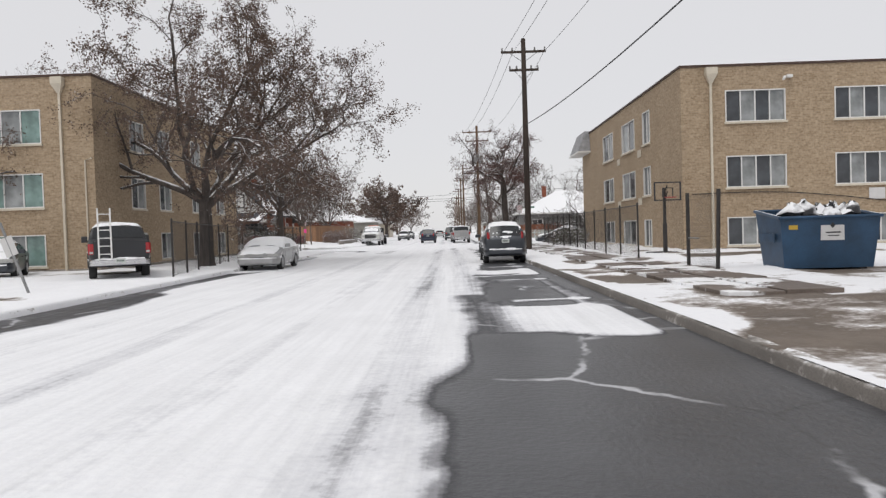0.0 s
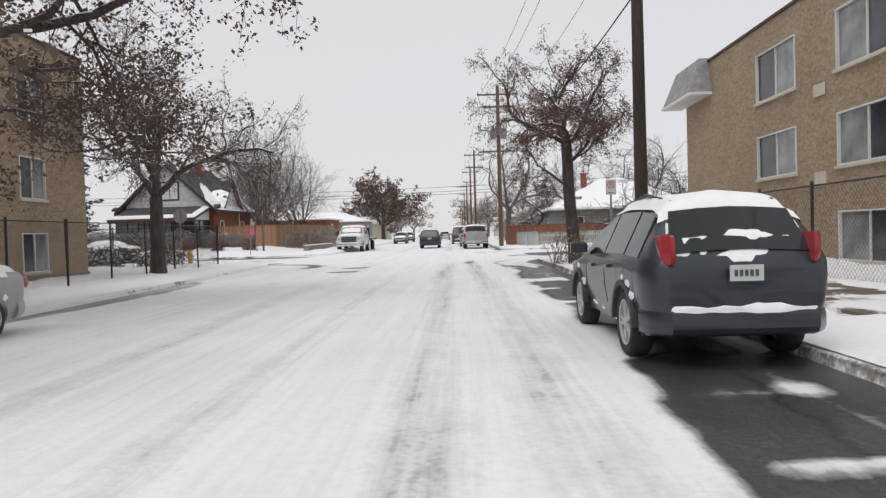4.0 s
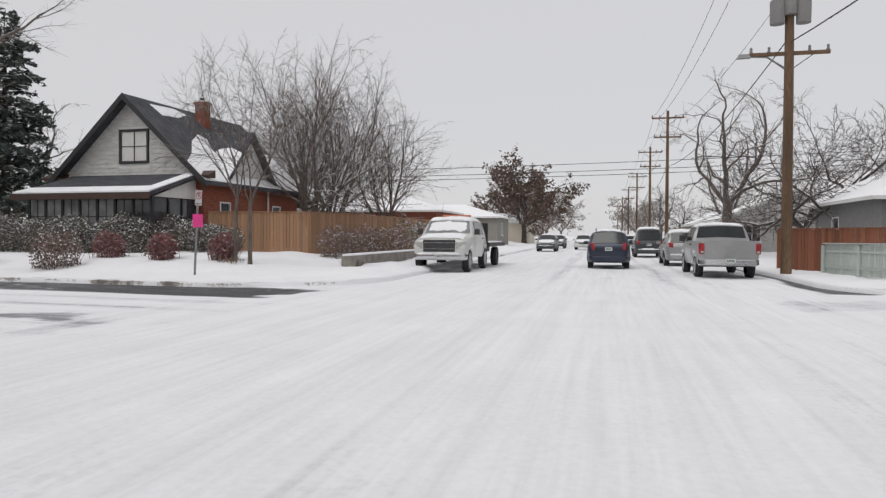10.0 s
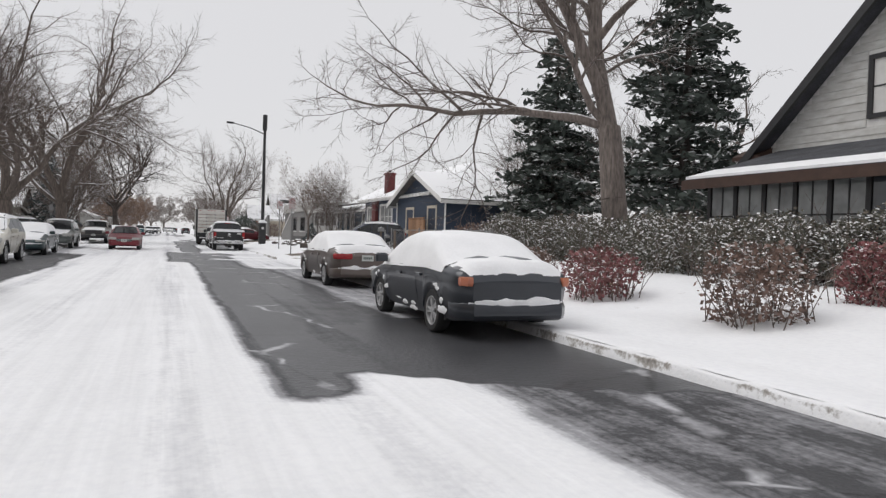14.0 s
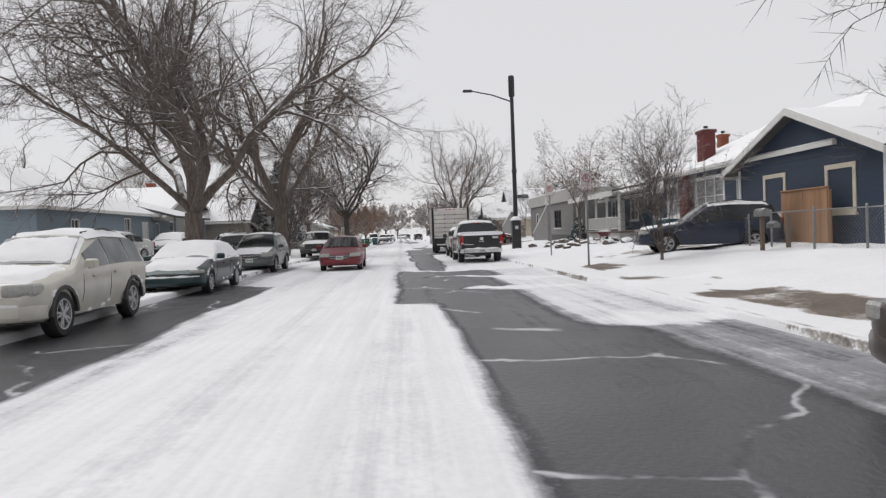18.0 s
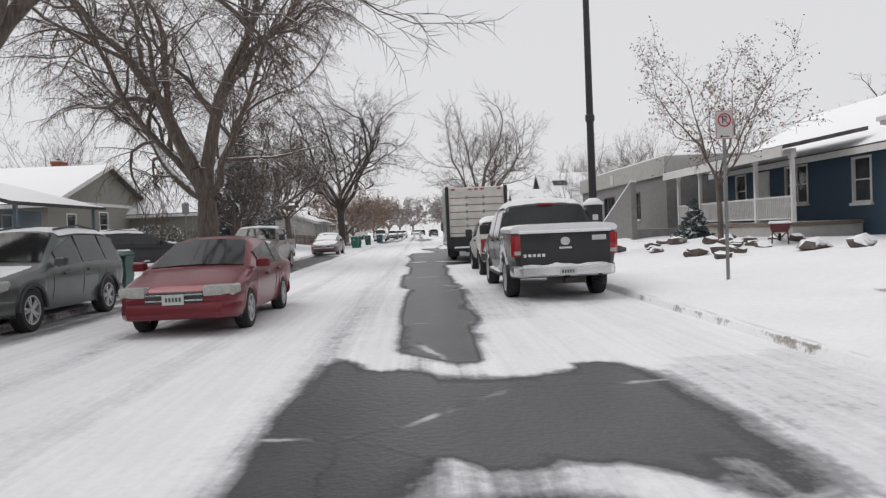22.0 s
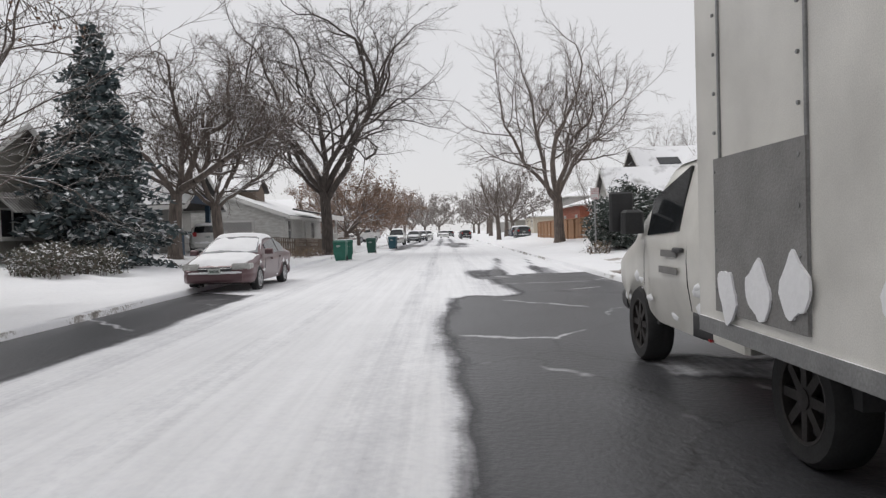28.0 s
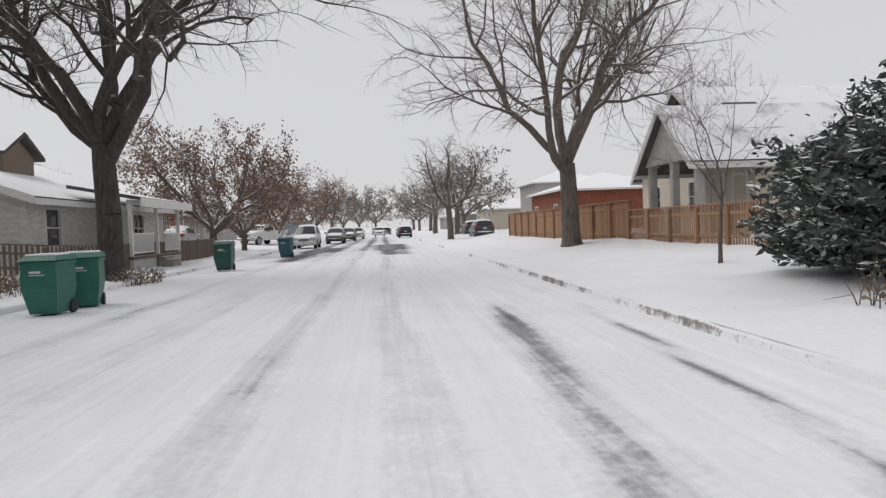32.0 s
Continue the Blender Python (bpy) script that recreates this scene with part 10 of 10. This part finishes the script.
tree("leafy_red", 4.85, 47.1, 0, 1.0, "street tree with dull red withered leaves beside the pavement", "leaf_red", "bark_dark", "twig_dark", 8, 0.042, leaf_part=0.42, seed=8, height=8.8, girth=0.235, fork=0.5, spread=0.8, counts=(6, 6, 4), wiggle=0.34, upright=0.12, droop=0.25, spurs=7, lean=(-0.06, 0.02),
     limb_list=[(3.6, 0.45, 2.2, 0.06, 0.7), (0.3, 0.45, 2.4, 0.06, 0.8), (5.4, 0.55, 2.1, 0.07, 0.9), (1.2, 0.7, 2.8, 0.09, 1.0), (3.1, 0.55, 3.5, 0.11, 1.0), (3.5, 0.85, 2.6, 0.09, 1.0), (5.0, 0.8, 2.2, 0.09, 1.0), (0.0, 0.6, 2.9, 0.10, 1.0), (2.4, 0.65, 3.3, 0.10, 1.0), (2.0, 1.2, 2.7, 0.08, 1.0)])
tree("spiky", 15.6, 78.4, 0, 1.0, "low spreading bare tree behind the picket fence", None, "bark_dark", "twig_dark", twig_r=0.011, seed=12, height=8.4, girth=0.17, fork=0.16, spread=1.3, limbs=6, counts=(6, 6, 5), wiggle=0.3)
tree("cottonwood", 6.6, 108, 0, 1.0, "tall bare cottonwood with knotty limbs", None, "bark", "twig", seed=14, height=14, girth=0.4, fork=0.3, spread=0.6, limbs=5, counts=(6, 5, 4), wiggle=0.3, twig_r=0.012)
# distant trees take the paled colours that stand in for haze
tree("pale_far", -18, 300, 0, 1.0, "snow-dusted tree at the end of the street, haze put into its colours", "leaf_grey", "bark_pale", "twig_pale", 4, 0.26, seed=17, height=13.5, girth=0.4, fork=0.2, spread=1.2, limbs=6, counts=(5, 4, 2), spurs=2, twig_r=0.014, leaf_part=0.6)
tree("round_far", -14.5, 158, 0, 1.0, "large round tree with dark withered leaves far along the street", "leaf_brown", "bark_dark", "twig_dark", 6, 0.26, seed=16, height=13.5, girth=0.4, fork=0.2, spread=1.3, limbs=7, counts=(5, 4, 2), spurs=2, twig_r=0.012)
for x, y, key, sz in ((9, 96, "spiky", 1.35), (13, 104, "spiky", 1.6), (17, 99, "spiky", 1.5), (24, 94, "spiky", 1.5), (9.5, 125, "cottonwood", 0.7), (20, 96, "cottonwood", 0.85), (8, 150, "spiky", 1.2), (7, 180, "cottonwood", 0.8), (-18, 185, "round_far", 0.8), (-16, 215, "pale_far", 0.9), (5, 230, "pale_far", 0.8), (26, 70, "cottonwood", 0.7), (34, 84, "spiky", 1.2), (-19, 240, "cottonwood", 1.0), (7, 270, "pale_far", 1.0)):
    tree(key, x, y, (x * 37 + y * 11) % 360, sz, "bare winter tree behind the houses", seed=1, height=9, girth=0.2)
# multi-stemmed trees in the corner garden
tree("vase", -18.4, 88.5, 0, 1.0, "tall many-stemmed bare tree behind the garden fence", None, "bark", "twig", seed=21, height=10.2, girth=0.2, fork=0.07, spread=0.42, limbs=8, counts=(8, 7, 5), upright=0.4, wiggle=0.17, spurs=3, twig_r=0.009)
tree("vase", -19.5, 93.5, 140, 1.05, "tall many-stemmed bare tree behind the garden fence", seed=21, height=9, girth=0.2)
tree("vase", -16.6, 96, 250, 0.9, "tall many-stemmed bare tree behind the garden fence", seed=21, height=9, girth=0.2)
tree("vase", -23.0, 98, 80, 1.15, "tall many-stemmed bare tree behind the garden fence", seed=21, height=9, girth=0.2)
tree("sapling", -15.0, 74.1, 0, 1.0, "slender young tree beside the garden fence", None, "bark", "twig", seed=23, height=7.6, girth=0.075, fork=0.3, spread=0.35, limbs=4, counts=(5, 5, 4), upright=0.3, wiggle=0.15)
tree("sapling", -14.3, 73.9, 120, 0.95, "slender young tree beside the garden fence", seed=23, height=7, girth=0.08)

# ---- trees of the side street ----
tree("forked_giant", -31.5, 78.2, -3, 1.0, "huge pale forked tree with a long snowy limb over the hedge", None, "bark_pale", "twig", twig_r=0.008, seed=31, height=17, girth=0.44, fork=0.27, spread=0.8, counts=(11, 8, 6), dense=True, wiggle=0.22, upright=0.1, lean=(-0.05, -0.06), ratio=(0.5, 0.5, 0.45),
     limb_list=[(-2.5, 0.38, 9.0, 0.17, 1.0), (-2.2, 1.10, 10.5, 0.24, 1.0), (0.7, 1.42, 11.0, 0.29, 1.0), (2.9, 1.0, 9.0, 0.18, 1.0), (-1.2, 0.75, 6.5, 0.13, 1.0)])
tree("boulevard", -62.3, 57.0, 0, 1.22, "large bare street tree with a low sweeping limb", None, "bark", "twig", twig_r=0.0085, seed=33, height=13, girth=0.36, fork=0.16, spread=0.7, counts=(12, 10, 6), wiggle=0.25, dense=True, upright=0.35,
     limb_list=[(1.3, 1.05, 7.5, 0.16, 1.0), (2.9, 1.30, 9.5, 0.22, 1.0), (-1.9, 0.66, 8.0, 0.19, 1.0), (0.3, 1.15, 8.5, 0.20, 1.0), (-0.9, 1.15, 8.0, 0.16, 1.0), (4.2, 1.0, 7.0, 0.14, 1.0), (1.9, 1.25, 9.0, 0.20, 1.0)])
tree("weeping", -81.8, 58.6, 0, 1.18, "big bare tree with drooping twigs and a few rusty leaves", "leaf_rust", "bark", "twig", 1, 0.04, twig_r=0.0085, seed=35, height=13.5, girth=0.42, fork=0.19, spread=0.75, counts=(12, 10, 6), wiggle=0.22, droop=1.1, dense=True, upright=0.35,
     limb_list=[(1.6, 1.36, 10.5, 0.29, 1.0), (-1.0, 1.25, 10.5, 0.29, 1.0), (0.6, 1.0, 8, 0.15, 1.0), (2.9, 0.95, 8.0, 0.15, 1.0), (-2.2, 0.6, 7.5, 0.17, 1.0), (4.2, 1.0, 8.5, 0.17, 1.0)])
tree("twisty", -109.6, 57.0, 0, 1.2, "bare tree with heavy snowy limbs in the front garden", None, "bark", "twig", twig_r=0.0085, seed=37, height=10.5, girth=0.26, fork=0.24, spread=1.0, limbs=6, counts=(9, 8, 6), wiggle=0.34, dense=True)
tree("twisty", -112.2, 58.3, 150, 1.05, "leaning bare tree with snowy limbs", seed=37, height=10, girth=0.2)
tree("elm", -122.7, 62.4, 0, 1.0, "wide dark elm arching over the snowy street", None, "bark_dark", "twig_dark", twig_r=0.0085, seed=39, height=13.5, girth=0.38, fork=0.30, spread=0.9, counts=(11, 9, 6), wiggle=0.3, dense=True, ratio=(0.6, 0.5, 0.42),
     limb_list=[(1.35, 0.62, 11.5, 0.22, 0.9), (1.75, 0.85, 11.0, 0.22, 1.0), (-1.5, 0.6, 10.0, 0.20, 1.0), (-1.2, 1.05, 9.5, 0.22, 1.0), (3.1, 1.1, 9.5, 0.22, 1.0), (0.0, 1.15, 9, 0.2, 1.0), (4.2, 0.75, 8.0, 0.17, 0.9)])
tree("maple", -128.6, 78.9, 0, 1.15, "bare street tree with many rising limbs beside the fence", None, "bark", "twig", twig_r=0.0085, seed=41, height=12.5, girth=0.34, fork=0.24, counts=(9, 8, 5), wiggle=0.2, dense=True, upright=0.4, lean=(0.04, -0.05),
     limb_list=[(0.2, 0.95, 8.5, 0.16, 1.0), (1.3, 1.2, 8.5, 0.18, 1.0), (2.4, 0.95, 8.0, 0.16, 1.0), (3.4, 1.25, 9.0, 0.20, 1.0), (4.3, 0.85, 8.0, 0.15, 1.0), (5.3, 0.75, 8.0, 0.15, 0.9)])
tree("roundling", -141.5, 62.0, 0, 1.15, "low round tree with tan withered leaves beside the drive", "leaf_rust", "bark", "twig", 2, 0.085, seed=43, height=7.5, girth=0.2, fork=0.16, spread=1.2, limbs=7, counts=(6, 7, 5))
tree("sapling", -115.0, 77.8, 30, 0.62, "young bare tree in the snowy verge", seed=23, height=7, girth=0.08)
tree("young_maple", -70.2, 77.4, 0, 1.0, "young bare tree with scattered leaves on the front lawn", "leaf_rust", "bark", "twig", 1, 0.05, seed=45, height=7.0, girth=0.085, fork=0.3, spread=0.6, limbs=6, counts=(5, 5, 4))
tree("bushy", -51.6, 74.2, 0, 0.85, "narrow twiggy tree beside the drive", None, "bark", "twig", seed=47, height=5.4, girth=0.055, fork=0.04, spread=0.22, limbs=10, counts=(8, 7, 5), upright=0.45, spurs=7)
for x, y, key, sz in ((-48, 84.5, "vase", 0.75), (-44, 88, "vase", 0.8), (-86, 96, "cottonwood", 0.65), (-76, 98, "round_far", 0.55), (-93, 92, "vase", 0.6), (-104, 88.5, "vase", 0.75), (-108, 86, "vase", 0.7), (-101.5, 84.5, "sapling", 0.75), (-110.5, 83.5, "sapling", 0.85), (-160, 78.5, "cottonwood", 0.7), (-178, 82, "cottonwood", 0.8), (-185, 84, "pale_far", 0.75), (-205, 83, "cottonwood", 0.9), (-150, 62.5, "roundling", 0.9), (-172, 63, "roundling", 1.1),
                      (-196, 65, "roundling", 1.2), (-230, 67, "cottonwood", 0.8), (-235, 86, "cottonwood", 0.9), (-270, 69, "pale_far", 0.9), (-275, 88, "pale_far", 0.9), (-330, 74, "pale_far", 1.1), (-330, 92, "pale_far", 1.1), (-390, 82, "pale_far", 1.3), (-70, 38, "cottonwood", 0.8), (-92, 34, "cottonwood", 0.8), (-110, 40, "vase", 1.0), (-50, 36, "vase", 1.0), (-135, 42, "cottonwood", 0.7), (-160, 44, "cottonwood", 0.7),
                      (-90, 58.2, "vase", 0.8), (-43, 93, "cottonwood", 0.8), (-64, 96, "vase", 1.0), (-128, 98, "cottonwood", 0.7), (-145, 95, "vase", 1.0), (-30, 44, "boulevard", 0.9), (-36, 40, "vase", 1.1)):
    tree(key, x, y, (x * 37 + y * 11) % 360, sz, "bare winter tree among the houses", seed=1, height=9, girth=0.2)

conifer(-37.3, 86.4, 14.2, 4.1, 51, "pine", "tall dark pine with ragged tiers beside the brick house", 0, 30, 0.16, 0.2, 0.38, 0.1, 0.45)
conifer(-45.3, 84.8, 11.8, 3.6, 53, "pine", "broad dark evergreen behind the hedge", 40, 26, 0.05, 0.2, 0.05, 0.2, 0.5)
conifer(-47.5, 85.5, 7.0, 2.8, 54, "pine", "dark evergreen behind the hedge", 90, 22, 0.05, 0.2, 0.05, 0.3)
conifer(-104.4, 55.8, 9.2, 3.2, 55, "spruce", "blue spruce dusted with snow in the front garden", 0, 30, 0.04, 0.15, 0.0, 0.28)
conifer(-75.5, 79.0, 1.5, 0.6, 56, "spruce", "small spruce on the front lawn", 0, 12, 0.05, 0.1)
conifer(-28, 62 - 10.5, 5.5, 2.0, 57, "pine", "dark evergreen behind the yard fence", 0, 18, 0.05, 0.2)

# hedge and shrubs round the corner garden
for k, (x, y, w, h) in enumerate(((-19.9, 78.6, 2.9, 1.5), (-22.3, 77.6, 3.0, 1.6), (-24.9, 76.9, 3.2, 1.55), (-28.0, 77.0, 3.6, 1.6), (-31.2, 77.6, 3.4, 1.5), (-34.6, 77.8, 3.6, 1.6), (-38.0, 78.0, 3.4, 1.8))):
    shrub(x, y, w, 2.0, h, 60 + k, "hedge_leaf", "dense evergreen hedge section dusted with snow", "hedge", "hedge", "garden hedge", 11000, 0.055, -3, 60)
for k, (x, y, sx, h, m) in enumerate(((-24.9, 72.4, 1.5, 1.1, "shrub_red"), (-20.8, 72.2, 1.5, 1.2, "shrub_brown"), (-20.4, 74.4, 1.0, 1.0, "shrub_red"), (-17.9, 74.1, 0.9, 0.95, "shrub_red"), (-15.5, 74.2, 0.9, 0.95, "shrub_red"), (-17.4, 77.6, 1.3, 1.2, "hedge_leaf"), (-13.4, 79.6, 1.5, 1.4, "shrub_brown"), (-13.0, 82.0, 1.6, 1.5, "shrub_brown"), (-29.0, 73.2, 1.3, 0.9, "shrub_brown"), (-12.7, 84.5, 2.0, 1.6, "shrub_brown"), (-12.4, 88.0, 2.4, 1.9, "hedge_leaf"), (-12.2, 91.5, 2.4, 2.1, "hedge_leaf"))):
    shrub(x, y, sx, sx * 0.9, h, 80 + k, m, "leafy red-brown shrub in the snow" if m != "hedge_leaf" else "dark green shrub dusted with snow", n=2600, size=0.055)
for k, (x, y, sx, h) in enumerate(((-36.2, 79.6, 3.5, 1.7), (-43.8, 79.6, 3.0, 1.6), (-98.2, 57.0, 2.0, 1.0), (-100.2, 57.4, 2.2, 0.9), (-86.5, 54.5, 2.6, 1.7), (-89.0, 55.2, 2.4, 1.6))):
    shrub(x, y, sx, sx * 0.8, h, 100 + k, "shrub_brown" if k < 2 else "hedge_leaf", "twiggy bush by the fence" if k < 2 else "garden bush covered with snow", n=2600, size=0.07)
juniper(-109.6, 78.2, 3.4, 2.2, 2.85, 120, "wide spreading juniper with dark drooping sprays under snow")
shrub(-106.4, 79.8, 2.0, 2.0, 1.9, 121, "shrub_brown", "tangled bare brush beside the juniper", n=1500, size=0.05, stems=60, loose=0.3)
shrub(-107.4, 75.9, 1.1, 0.9, 0.6, 122, "ivy", "dry weeds at the foot of a sign post", n=250, size=0.06)
shrub(-103.5, 80.8, 2.6, 2.0, 1.9, 123, "shrub_brown", "tangled bare shrub by the stair wall", n=2200, size=0.06, stems=120)
shrub(4.5, 46.4, 1.3, 1.3, 1.3, 124, "ivy", "dry shoots round the tree's foot", n=500, size=0.06)
for k, (x, y) in enumerate(((10.5, 54.0), (12.5, 54.2), (15, 54.4), (17.5, 54.5), (8.9, 46.5), (-14, 55.0), (-17, 55.2), (-20, 55.4), (-25, 55.6))):
    shrub(x, y, 2.4, 1.2, 1.1, 130 + k, "hedge_leaf", "dark hedge bush dusted with snow along the fence", n=1600, size=0.08)
for k, (x, y) in enumerate(((-119.5, 61.9), (-117.0, 61.6), (-121.0, 61.0), (-118.0, 60.8), (-121.6, 63.4))):
    shrub(x, y, 2.2, 1.2, 0.5, 150 + k, "ivy", "dry grass poking through the snow", n=350, size=0.06, stems=70)
for k, (x, y) in enumerate(((-14.9, 73.6), (-19.3, 75.4), (-25.8, 73.4), (-11.5, 76.5))):
    shrub(x, y, 0.7, 0.5, 0.25, 160 + k, "ivy", "tuft of dry stalks in the snow", n=60, size=0.07, stems=14)
conifer(11.7, 11.6, 9.0, 3.6, 58, "pine", "tall dark pine beside the yard entrance", 10, 14, 0.5, 0.2, 0.1, 0.2, 0.5)
